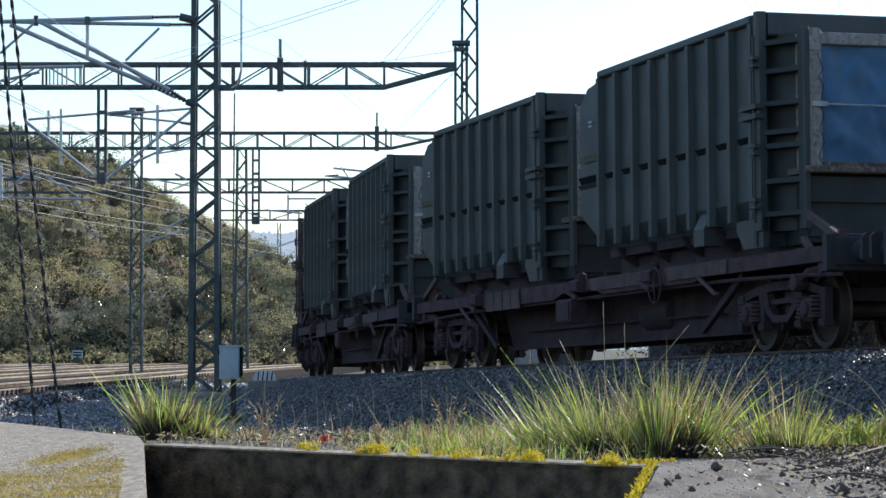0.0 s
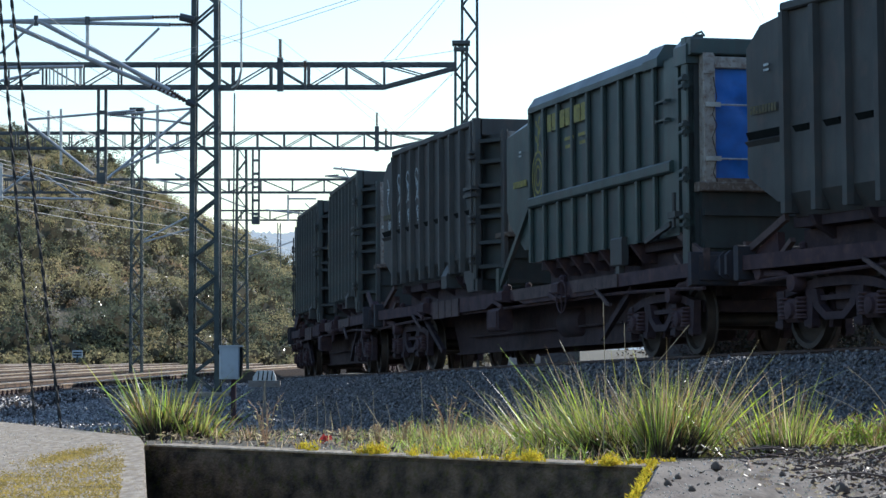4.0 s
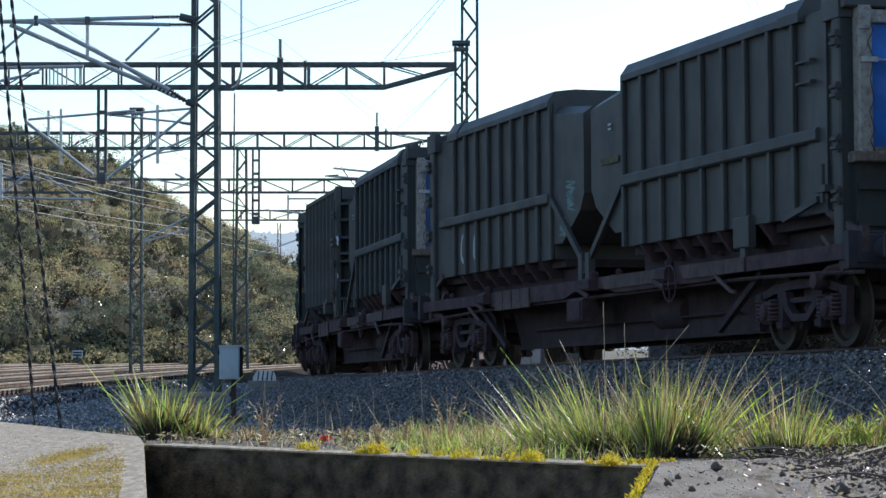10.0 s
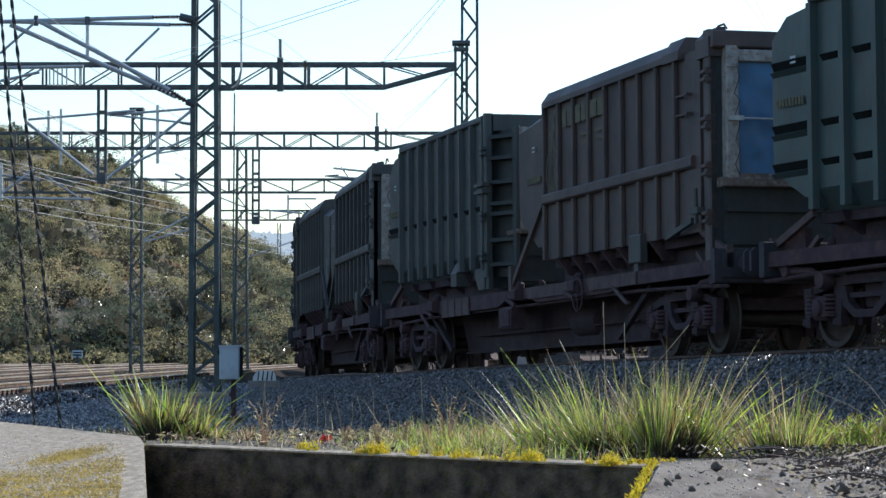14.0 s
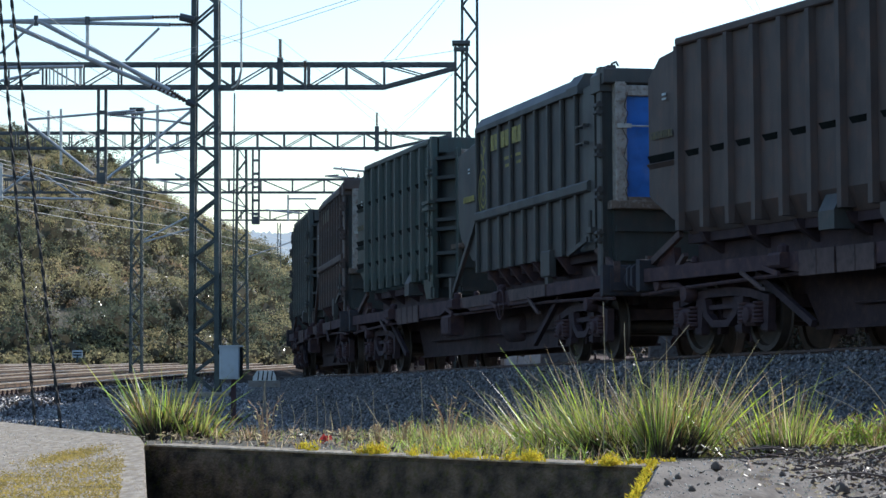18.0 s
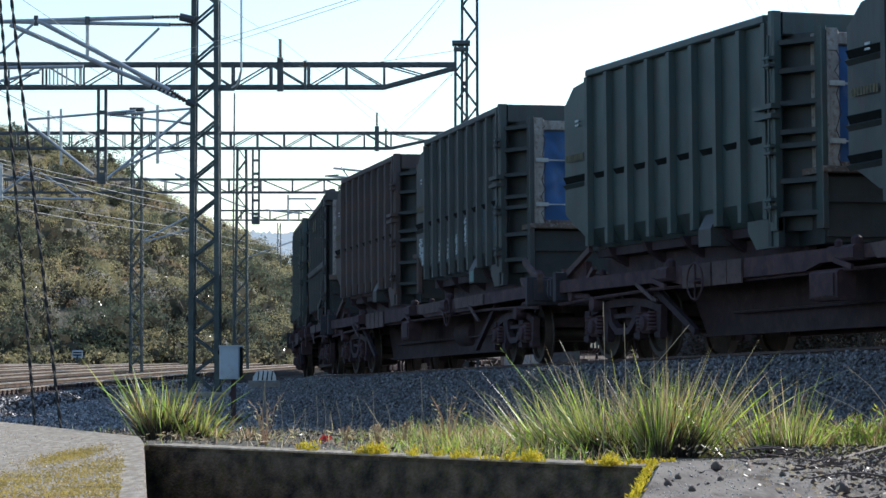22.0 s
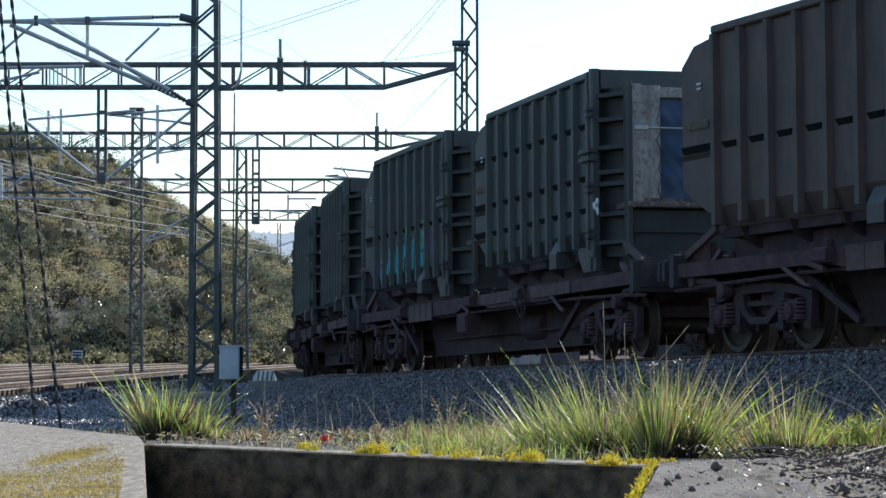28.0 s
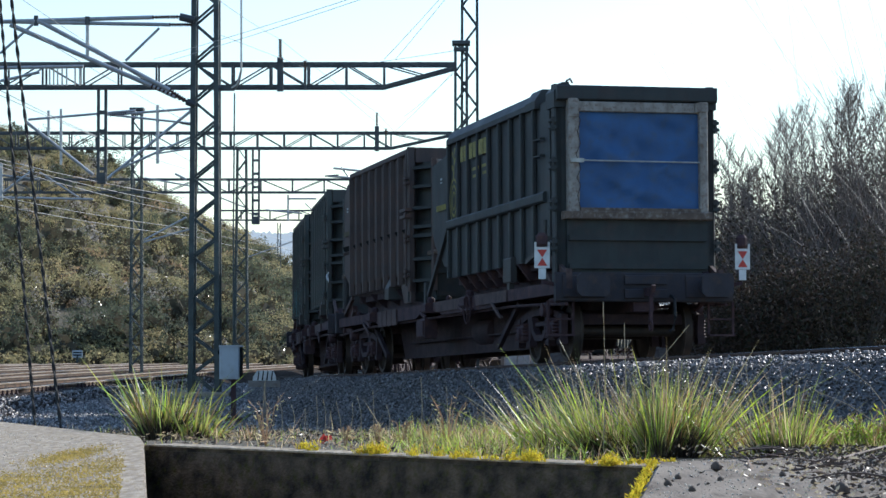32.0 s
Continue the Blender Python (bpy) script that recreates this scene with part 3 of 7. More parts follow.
def siding(off, y0, y1, first, sleepers, clips, bury):
    t = thing("siding", "sunlit rusty siding rails on brown sleepers in the yard", "railway track", "sidings of the yard", "structure")
    ss = np.arange(y0, y1, 1.5)

    def draw(prof, k, closed=True):
        sh, nn = Shape(), len(prof)
        for q in ss:
            for a, u in prof:
                sh.v.append(tuple(yard_place(off, q, k + a, u)))
        for j in range(len(ss) - 1):
            for i in range(nn if closed else nn - 1):
                i2 = (i + 1) % nn
                sh.f.append((j * nn + i, j * nn + i2, (j + 1) * nn + i2, (j + 1) * nn + i))
        return sh

    for k in (-0.868, 0.868):
        part("rail", draw(RAIL[:5] + ((0.012, -0.03), (-0.012, -0.03)) + RAIL[9:], k), M["yard_rail"], t)
        part("rail_head", draw(((-0.034, -0.042), (0.034, -0.042), (0.034, -0.006), (0.026, 0.0), (-0.026, 0.0), (-0.034, -0.006)), k), M["yard_head"], t, "worn pale rail head")
    part("bed", draw(((-2.2, -0.5), (-1.6, -bury), (1.3, -bury), (2.1, -0.5)), 0, False), M["yard_bed"], t, "rusty brown ballast")
    clip = Shape().box(-0.05, 0.05, -0.07, 0.07, -0.17, -0.09, 0.02).box(-0.02, 0.02, -0.02, 0.02, -0.09, -0.02).mesh("rail_clip", M["wagon"])
    wood = sleeper_mesh.copy()
    wood.materials[0] = M["yard_sleeper"]
    for k in range(sleepers):
        q = first + 0.6 * k
        a = -math.atan(0.0022 * (q - 57))
        part("sleeper", wood, None, t, at=Matrix.Translation(yard_place(off, q, 0, -bury - (0.015 if clips else 0.028))) @ Matrix.Rotation(a, 4, 'Z'))
        if clips and (k * 7) % 11 not in (2, 6, 9):
            for e in (0.76, 0.98):
                part("rail_clip", clip, None, t, at=yard_place(off, q, e, 0.0))
    return t


siding(-10.37, 44, 124, 50, 75, True, 0.125)
siding(-14.6, 60, 127, 68, 60, False, 0.11)
siding(-18.9, 78, 128, 92, 40, False, 0.11)
siding(-23.4, 100, 129, 112, 0, False, 0.10)
gravel = Shape()
gy_, gf = np.arange(42, 131, 2.0), np.linspace(0, 1, 26)
for q in gy_:
    edge = float(np.interp(q, Y_LINE[i_zero - 40:], X_LINE[i_zero - 40:])) - 2.2
    for f in gf:
        x = edge - f * (26 + edge + 10)
        gravel.v.append((x, q, height_at(x, q) + 0.02))
for j in range(len(gy_) - 1):
    for i in range(len(gf) - 1):
        a = j * len(gf) + i
        gravel.f.append((a, a + 1, a + len(gf) + 1, a + len(gf)))
tagged(part("yard_gravel", gravel, M["yard_bed"]), "dark gravel between the sidings", "gravel", kind="structure")
n = 44000
py_ = 36 + 52 * rng.uniform(0, 1, n) ** 1.3
px_ = np.interp(py_, Y_LINE[i_zero - 60:], X_LINE[i_zero - 60:]) - rng.uniform(2.3, 11.5, n)
d = px_ + 10.37 - 0.0011 * (py_ - 57) ** 2
pz_ = np.maximum(ground_height(px_, py_) + 0.03, yard_z(py_) + np.interp(abs(d), (0, 1.5, 2.1, 2.2), (-0.16, -0.16, -0.47, -9)))
keep = (abs(d) > 0.95) | (rng.uniform(0, 1, n) < 0.25)
pl = np.stack([px_, py_, pz_], 1)[keep]
stones(len(pl[::2]), pl[::2], 0.036, "yard_ballast_stones", "grey ballast stones along the siding", "stone_pale")
stones(len(pl[1::2]), pl[1::2], 0.036, "dark_yard_ballast_stones", "dark glinting ballast stones along the siding", "stone_dark")


# ---- gantries, masts and overhead line ----
def to_world(px, py, dist):
    """The place at distance dist along y that lies on a bearing px, py, in units of a 1568 x 882 picture."""
    a = math.atan(177 / 4690)
    u, v = (px - 784) / 4690, (441 - py) / 4690
    d = Vector((u, math.cos(a) - v * math.sin(a), math.sin(a) + v * math.cos(a)))
    return d * (dist / d.y) + Vector((0, 0, EYE))


def lattice_mast(x, y, z0, z1, w0, w1, leg, label, bay=0.62, group="lattice masts", capped=False):
    """A square lattice mast, w0 wide at its foot and w1 at its top."""
    t = thing("lattice_mast", label, "catenary mast", group, at=Matrix.Translation((x, y, z0)))
    h = z1 - z0
    wid = lambda z: w0 + (w1 - w0) * z / h
    corner = lambda i, z: Vector(((-1, 1, 1, -1)[i] * wid(z) / 2, (-1, -1, 1, 1)[i] * wid(z) / 2, z))
    for i in range(4):
        part("leg", Shape().bar(corner(i, 0), corner(i, h), leg), M["mast"], t)
    nb = int(h / bay)
    for i in range(4):
        for k in range(nb):
            a, b = (i, (i + 1) % 4) if (k + i // 2) % 2 else ((i + 1) % 4, i)
            part("brace", Shape().bar(corner(a, k * h / nb), corner(b, (k + 1) * h / nb), leg * 0.46), M["mast"], t)
    if capped:
        part("cap", Shape().box(-w1 * 0.8, w1 * 0.8, -w1 * 0.8, w1 * 0.8, h - 0.10, h + 0.01, 0.02).box(-w1 * 0.66, w1 * 0.66, -w1 * 0.6, w1 * 0.6, h - 0.25, h - 0.17), M["beam"], t, "flat dark steel cap")
    part("footing", Shape().box(-w0, w0, -w0, w0, -0.6, 0.05, 0.03), M["concrete"], t, "concrete footing")
    return t


def gantry(y, x0, x1, z0, z1, panel, slant, label):
    """A lattice beam of four chords across the tracks; slant: the length over which its foot rises to the right-hand mast."""
    t = thing("gantry_beam", label, "gantry", "gantry beams over the yard", at=Matrix.Translation((0, y, 0)))
    dp, th = 0.32, 0.062 * (z1 - z0) / 0.7 + 0.016
    for k in (-dp, dp):
        part("chord", Shape().bar((x0, k, z1), (x1, k, z1), th, th * 1.1), M["beam"], t)
        part("chord", Shape().bar((x0, k, z0), (x1 - slant, k, z0), th, th * 1.1), M["beam"], t)
        part("end_strut", Shape().bar((x1 - slant, k, z0), (x1, k, z1 - 0.08), th), M["beam"], t)
        nn = int((x1 - slant - x0) / panel)
        for i in range(nn + 1):
            x = x1 - slant - i * panel
            part("post", Shape().bar((x, k, z0), (x, k, z1), th * 0.75), M["beam"], t)
            if i < nn:
                a, b = (z1, z0) if i % 2 else (z0, z1)
                part("diagonal", Shape().bar((x, k, a), (x - panel, k, b), th * 0.5), M["beam"], t)
        part("diagonal", Shape().bar((x1 - slant, k, z1), (x1 - slant * 0.45, k, z0 + (z1 - z0) * 0.5), th * 0.5), M["beam"], t)
    for i in range(int((x1 - slant - x0) / panel)):
        x = x1 - slant - i * panel
        part("tie", Shape().bar((x, -dp, z0), (x - panel, dp, z0), th * 0.45), M["beam"], t)
    return t


def beam_of(y, px1, top, foot, panel, slant_px, label, x0=-24):
    a, b, c = to_world(px1, top, y), to_world(px1, foot, y), to_world(px1 - slant_px, foot, y)
    return gantry(y, x0, a.x, b.z, a.z, panel, a.x - c.x, label)


beam_of(70.0, 808, 115, 155, 1.0, 128, "weathered steel lattice gantry beam ending at two slim masts", -21)
beam_of(99.0, 800, 236, 263, 1.0, 108, "weathered steel lattice gantry beam over the tracks")
beam_of(125.0, 690, 318, 341, 1.5, 60, "weathered steel lattice gantry beam farther along the yard", -22)
beam_of(165.0, 640, 373, 390, 1.8, 60, "distant lattice gantry beam at the end of the yard", -14)


def mast_of(px, y, top, foot_z, w0, w1, leg, label, bay=0.62, capped=False):
    a = to_world(px, top, y)
    return lattice_mast(a.x, y, foot_z, a.z, w0, w1, leg, label, bay, capped=capped)


mast_of(365, 68.0, -60, -0.15, 0.68, 0.56, 0.13, "tall green-grey lattice mast carrying tubular arms", 0.48)
mast_of(816, 70.4, 74, -0.1, 0.34, 0.30, 0.07, "slim lattice mast at the end of the gantry beam", 0.40, True)
mast_of(831, 71.2, -60, -0.1, 0.44, 0.40, 0.07, "tall slim lattice mast behind the gantry end", 0.52)
mast_of(243, 99.0, 192, -0.1, 0.42, 0.33, 0.07, "lattice mast with a flat cap in the yard", 0.45, True)
mast_of(428, 102.0, 262, -0.1, 0.50, 0.33, 0.075, "lattice mast below the second gantry", 0.45)
mast_of(494, 190.0, 395, 0.3, 0.25, 0.2, 0.06, "distant thin mast against the hills", 0.9)


def drop_post(px, y, top, foot, wide_px, label):
    """A hanging frame of two posts with rungs and a block at its foot."""
    a, b = to_world(px, top, y), to_world(px, foot, y)
    w = wide_px / 4690 * y
    t = thing("drop_post", label, "drop post", "drop posts under the gantries", at=Matrix.Translation((a.x, y, b.z)))
    h = a.z - b.z
    for k in (-w / 2, w / 2):
        part("post", Shape().box(k - 0.04, k + 0.04, -0.04, 0.04, 0, h, 0.008), M["beam"], t)
    for i in range(max(3, int(h / 0.5))):
        z = 0.3 + i * 0.5
        if z < h:
            part("rung", Shape().box(-w / 2, w / 2, -0.03, 0.03, z, z + 0.09), M["beam"], t)
    part("foot_block", Shape().box(-w * 0.62, w * 0.62, -0.13, 0.13, -0.05, 0.24, 0.02), M["beam"], t)
    return t


drop_post(181, 70.0, 158, 322, 13, "hanging steel frame below a gantry beam, with an end block")
drop_post(453, 99.0, 266, 395, 11, "hanging steel frame below the second gantry beam")


def insulator(shape, p, q, r=0.055, discs=9):
    """A ribbed insulator from p to q."""
    p, q = Vector(p), Vector(q)
    for i in range(discs):
        a = p + (q - p) * (i / discs)
        b = p + (q - p) * ((i + 0.45) / discs)
        shape.tube([a, b], r, 8)
        shape.tube([b, p + (q - p) * ((i + 1) / discs)], r * 0.55, 6)
    return shape


def arm(y, tubes, ins, label, dark=()):
    """A cantilever of tubes and insulators; places are bearings at distance y."""
    t = thing("catenary_arm", label, "catenary arm", "catenary arms")
    W = lambda q: to_world(q[0], q[1], y + (q[2] if len(q) > 2 else 0))
    for a, b, r in tubes:
        part("tube", Shape().tube([W(a), W(b)], r, 8), M["tube"], t, smooth=True)
    for a, b in ins:
        part("insulator", insulator(Shape(), W(a), W(b)), M["insulator"], t, "ribbed brown insulator")
    for a, b, r in dark:
        part("clamp", Shape().tube([W(a), W(b)], r, 8), M["beam"], t)
    return t


arm(67.6, [((-40, 40), (270, 31), 0.055), ((-40, 38), (300, 44), 0.05), ((18, 44), (268, 152), 0.062), ((66, 36), (300, 160), 0.06), ((155, 38), (155, 106), 0.05),
           ((282, 50), (222, 108), 0.035), ((62, 40), (0, 95), 0.035), ((268, 152), (310, 172), 0.05)],
    [((270, 31), (318, 30)), ((300, 44), (340, 44)), ((268, 152), (330, 180)), ((300, 160), (338, 184))],
    "galvanised tubular catenary arms with brown insulators",
    [((318, 30), (344, 36), 0.1), ((330, 180), (346, 186), 0.09), ((64, 28), (64, 46), 0.06), ((155, 30), (155, 44), 0.08)])
arm(96.0, [((50, 212), (240, 196), 0.045), ((195, 204), (345, 192), 0.045), ((190, 203), (340, 219), 0.04), ((45, 215), (165, 310), 0.06), ((108, 193), (108, 292), 0.05),
           ((86, 196), (86, 240), 0.05), ((279, 186), (279, 290), 0.06), ((340, 195), (188, 318), 0.055), ((345, 240), (210, 300), 0.045), ((279, 272), (345, 262), 0.03)],
    [((195, 204), (225, 201)), ((320, 218), (345, 222))], "tubular catenary arms below the second gantry beam")
arm(97.0, [((60, 300), (0, 345), 0.045), ((0, 350), (165, 353), 0.045), ((70, 305), (140, 350), 0.035), ((0, 310), (70, 318), 0.03), ((2, 290), (2, 355), 0.07)], [],
    "tubular catenary arms before the hillside")
arm(120.0, [((255, 425), (330, 385), 0.045), ((250, 430), (340, 405), 0.04), ((255, 315), (340, 330), 0.035), ((310, 308), (330, 318), 0.05), ((340, 330), (440, 370), 0.03)], [],
    "distant catenary arm on a lattice mast")
arm(150.0, [((510, 352), (560, 352), 0.05), ((510, 345), (510, 392), 0.06), ((540, 360), (560, 380), 0.035), ((470, 372), (535, 378), 0.05), ((440, 455), (525, 425), 0.035),
            ((590, 298), (660, 305), 0.06), ((580, 312), (660, 318), 0.06), ((604, 296), (640, 345), 0.05)], [((575, 312), (600, 310))],
    "far catenary arms beyond the train")
for px, top, foot, y in ((496, 70, 162, 69.6), (667, 200, 268, 98.6), (683, 228, 266, 98.4), (540, 108, 160, 69.6)):
    t = thing("line_insulator_post", "dark post with a ribbed insulator on the gantry beam", "insulator", "insulator posts")
    a, b = to_world(px, top, y), to_world(px, foot, y)
    m = a.lerp(b, 0.35)
    part("insulator", insulator(Shape(), a, m, 0.05, 7), M["insulator"], t)
    part("post", Shape().bar(m, b, 0.16 if px in (496, 667) else 0.07), M["beam"], t)


arm(69.2, [((-20, 121), (148, 118), 0.045), ((0, 144), (70, 128), 0.04)] + [((b, 120), (b, 152), 0.022) for b in (88, 95, 102, 110, 118, 133, 141)], [],
    "pale tube with hanging bars before the gantry beam")


def wire(pts, r, mat, label, name="overhead_wire", group="overhead wires"):
    """A wire through bearings (x, y, distance), sagging a little."""
    W = [to_world(*q) for q in pts]
    out = []
    for a, b in zip(W, W[1:]):
        for i in range(8):
            f = i / 8
            out.append(a.lerp(b, f) - Vector((0, 0, 0.0006 * (b - a).length ** 1.3 * 4 * f * (1 - f))))
    out.append(W[-1])
    return tagged(part(name, Shape().tube(out, r, 5), mat, smooth=True), label, "wire", group)


for pts in (((700, 105, 70), (795, -10, 60)), ((680, 105, 70), (786, -10, 60)), ((805, 128, 70), (715, 207, 99)), ((805, 124, 70), (700, 232, 99)),
            ((805, 90, 71), (672, 110, 70)), ((272, 105, 70), (660, -15, 50)), ((300, 108, 70), (680, -15, 50)), ((496, 70, 69.6), (380, -5, 45)),
            ((496, 70, 69.6), (667, 200, 98.6)), ((667, 200, 98.6), (755, 290, 125)), ((385, 60, 68), (540, 120, 70)), ((600, 160, 75), (690, 235, 99)),
            ((385, 235, 68), (590, 160, 80)), ((25, -10, 50), (345, 190, 95))):
    wire(pts, 0.0065, M["wire"], "thin overhead feeder wire against the sky")
for k, (ya, yb, yc) in enumerate(((278, 352, 420), (290, 380, 445), (345, 405, 440), (360, 418, 452), (284, 366, 430))):
    wire(((-20, ya, 60), (340, yb, 100), (520, yc, 160)), 0.0095, M["wire"], "sunlit contact wire crossing before the hillside")
for pts in (((-20, 150, 60), (240, 270, 99)), ((-20, 160, 60), (330, 300, 120)), ((60, 60, 64), (330, 215, 96)), ((260, 240, 90), (420, 330, 125))):
    wire(pts, 0.01, M["wire"], "sagging catenary wire over the sidings")
wire(((427, -20, 67.5), (427, 125, 67.5), (420, 150, 67.6), (408, 157, 67.7)), 0.03, M["tube"], "grey down-lead beside the lattice mast", "down_lead", "down leads")
wire(((415, 165, 67.6), (413, 400, 67.6), (413, 672, 67.6)), 0.022, M["mast"], "thin grey pipe beside the lattice mast", "down_pipe", "down leads")
bracket = thing("mast_bracket", "curved dark steel bracket on the lattice mast", "bracket")
part("bracket_plate", Shape().prism([(to_world(a, b, 67.7).x, to_world(a, b, 67.7).z) for a, b in ((388, 152), (412, 149), (421, 140), (428, 126), (424, 148), (414, 161), (388, 161))],
                                    67.66, 67.78, "xz"), M["beam"], bracket)
part("clamp", Shape().tube([to_world(385, 156, 67.7), to_world(395, 156, 67.7)], 0.07, 8), M["beam"], bracket)


def twisted_cable(a, b, label):
    """Two strands wound round each other from a to b."""
    t = thing("stay_cable", label, "cable", "stay cables")
    a, b = Vector(a), Vector(b)
    d = (b - a).normalized()
    s = d.cross(Vector((0, 1, 0))).normalized()
    u = s.cross(d)
    nn = 160
    for ph in (0, math.pi):
        part("strand", Shape().tube([a.lerp(b, i / nn) + (s * math.cos(ph + i * 0.55) + u * math.sin(ph + i * 0.55)) * 0.012 for i in range(nn + 1)], 0.013, 5), M["cable"], t)
    part("anchor_clamp", Shape().tube([b - d * 0.5, b - d * 0.4], 0.024, 8), M["cable"], t)
    return t


twisted_cable(to_world(18, -20, 34), to_world(108, 762, 34), "black twisted stay cable running to the ground")
twisted_cable(to_world(-2, -20, 36), to_world(62, 755, 36), "black twisted stay cable beside the other")

# ---- lineside furniture ----
cab = thing("lineside_cabinet", "pale grey metal lineside cabinet on a dark post", "cabinet", at=Matrix.Translation(to_world(409, 671, 48)))
w = 0.40
part("body", Shape().box(-w / 2, w / 2 - 0.03, -0.17, 0.17, 0, 0.58, 0.02), M["cabinet"], cab)
part("lid", Shape().prism(((-w / 2 - 0.02, 0.58), (w / 2 + 0.02, 0.58), (w / 2, 0.61), (-w / 2, 0.61)), -0.2, 0.2, "xz"), M["cabinet"], cab)
part("door", Shape().box(-w / 2 + 0.025, w / 2 - 0.055, -0.185, -0.172, 0.03, 0.55), M["cabinet"], cab)
part("hinge_strip", Shape().box(w / 2 - 0.03, w / 2, -0.17, 0.17, 0.0, 0.58), M["slot"], cab, "dark side panel")
part("hinge", Shape().box(-w / 2 - 0.03, -w / 2, -0.1, 0.02, 0.44, 0.52), M["slot"], cab)
part("post", Shape().box(0.0, 0.09, -0.05, 0.05, -0.75, 0.0), M["wagon"], cab, "dark post")
part("base_plate", Shape().box(-0.1, 0.2, -0.15, 0.15, -0.75, -0.7), M["wagon"], cab)

mk = thing("track_marker", "white trapezoid track marker with black stripes beside the rails", "track marker", at=Matrix.Translation(to_world(468, 674, 50)))
part("board", Shape().prism(((-0.22, 0), (0.22, 0), (0.21, 0.09), (0.16, 0.19), (-0.13, 0.19), (-0.21, 0.08)), -0.05, 0.05, "xz"), M["white"], mk)
for k in range(4):
    x = -0.12 + 0.085 * k
    part("stripe", Shape().prism(((x - 0.015, 0.005), (x + 0.012, 0.005), (x + 0.03, 0.18), (x + 0.01, 0.18)), -0.054, -0.051, "xz"), M["slot"], mk, "black stripe")
part("foot", Shape().box(-0.3, 0.3, -0.08, 0.08, -0.12, -0.001), M["sleeper"], mk)
part("peg", Shape().box(-0.03, 0.03, -0.03, 0.03, -0.7, -0.1), M["sleeper"], mk)

sg = thing("small_sign", "small white board on a post at the hill's foot", "sign", at=Matrix.Translation(to_world(137, 641, 126)))
part("post", Shape().box(-0.04, 0.04, -0.04, 0.04, -0.2, 0.3), M["mast"], sg)
part("board", Shape().box(-0.24, 0.24, -0.02, 0.02, 0.2, 0.56, 0.01), M["cabinet"], sg)
for k in (0.3, 0.42):
    part("print_bar", Shape().box(-0.2, 0.2, -0.026, -0.022, k, k + 0.06), M["slot"], sg)

wl = thing("low_white_wall", "low whitewashed concrete wall beyond the track", "wall", at=Matrix.Translation((2.05, 62, 0.55)))
for k in range(4):
    part("block", Shape().box(-0.62 + k * 0.31, -0.33 + k * 0.31, -0.15, 0.15, -0.6, 0.5, 0.02), M["white"], wl)

for px, top, wide, dist in ((991, 603, 0.85, 60), (1195, 588, 1.15, 60), (1303, 586, 0.55, 60), (905, 612, 0.5, 64)):
    p = to_world(px, top, dist)
    h = wide / 2
    tagged(part("footing_block", Shape().prism(((-h * 1.08, -1.6), (h * 1.08, -1.6), (h, -0.05), (h - 0.06, 0.0), (-h + 0.03, 0.0), (-h, -0.04)), -0.3, 0.3, "xz"), M["sleeper"], at=Matrix.Translation(p)),
           "weathered concrete footing block beyond the track", "concrete block", "footing blocks beyond the track")
# ---- flat wagons ----
def shared(name, shape, mat, smooth=False):
    return shape.mesh(name, mat, smooth)


WHEEL_R = 0.46
wheelset_mesh = shared("wheelset", Shape().lathe(((0.08, -1.0), (0.085, -0.75), (0.085, 0.75), (0.08, 1.0)), "x", n=10)
                       .lathe(((0.10, -0.94), (0.13, -0.93), (0.16, -0.90), (0.37, -0.875), (0.39, -0.925), (WHEEL_R - 0.005, -0.925), (WHEEL_R, -0.86), (WHEEL_R + 0.005, -0.815), (WHEEL_R + 0.03, -0.80), (WHEEL_R + 0.03, -0.785), (0.39, -0.785), (0.37, -0.82), (0.14, -0.80), (0.10, -0.79)), "x", n=32)
                       .lathe(((0.10, 0.94), (0.13, 0.93), (0.16, 0.90), (0.37, 0.875), (0.39, 0.925), (WHEEL_R - 0.005, 0.925), (WHEEL_R, 0.86), (WHEEL_R + 0.005, 0.815), (WHEEL_R + 0.03, 0.80), (WHEEL_R + 0.03, 0.785), (0.39, 0.785), (0.37, 0.82), (0.14, 0.80), (0.10, 0.79)), "x", n=32),
                       M["wheel"], True)
side_frame = Shape().prism(((-1.28, 0.60), (-1.22, 0.70), (-0.8, 0.79), (-0.3, 0.83), (0.3, 0.83), (0.8, 0.79), (1.22, 0.70), (1.28, 0.60), (0.8, 0.68), (0.3, 0.72), (-0.3, 0.72), (-0.8, 0.68)), -0.05, 0.05) \
    .prism(((-0.52, 0.70), (-0.40, 0.70), (-0.34, 0.52), (-0.18, 0.42), (0.18, 0.42), (0.34, 0.52), (0.40, 0.70), (0.52, 0.70), (0.46, 0.48), (0.22, 0.33), (-0.22, 0.33), (-0.46, 0.48)), -0.07, 0.03) \
    .box(-0.03, 0.03, -0.40, 0.40, 0.56, 0.62).mesh("side_frame", M["under_shade"])
pedestal_mesh = Shape().prism(((-0.05, 0.24), (0.05, 0.24), (0.09, 0.70), (-0.09, 0.70)), -0.07, 0.03).box(-0.09, 0.03, -0.09, 0.09, 0.26, 0.34).mesh("pedestal", M["under_shade"])
axlebox_mesh = shared("axlebox", Shape().box(-0.10, 0.13, -0.15, 0.15, 0.32, 0.60, 0.04).lathe(((0.10, 0.13), (0.09, 0.17), (0.05, 0.18)), "x", (0, 0, 0.46), 12), M["wagon"])
spring_mesh = Shape()
for k in range(5):
    spring_mesh.ring(0.075, 0.016, "z", (0, 0, 0.40 + k * 0.05), 12, 5)
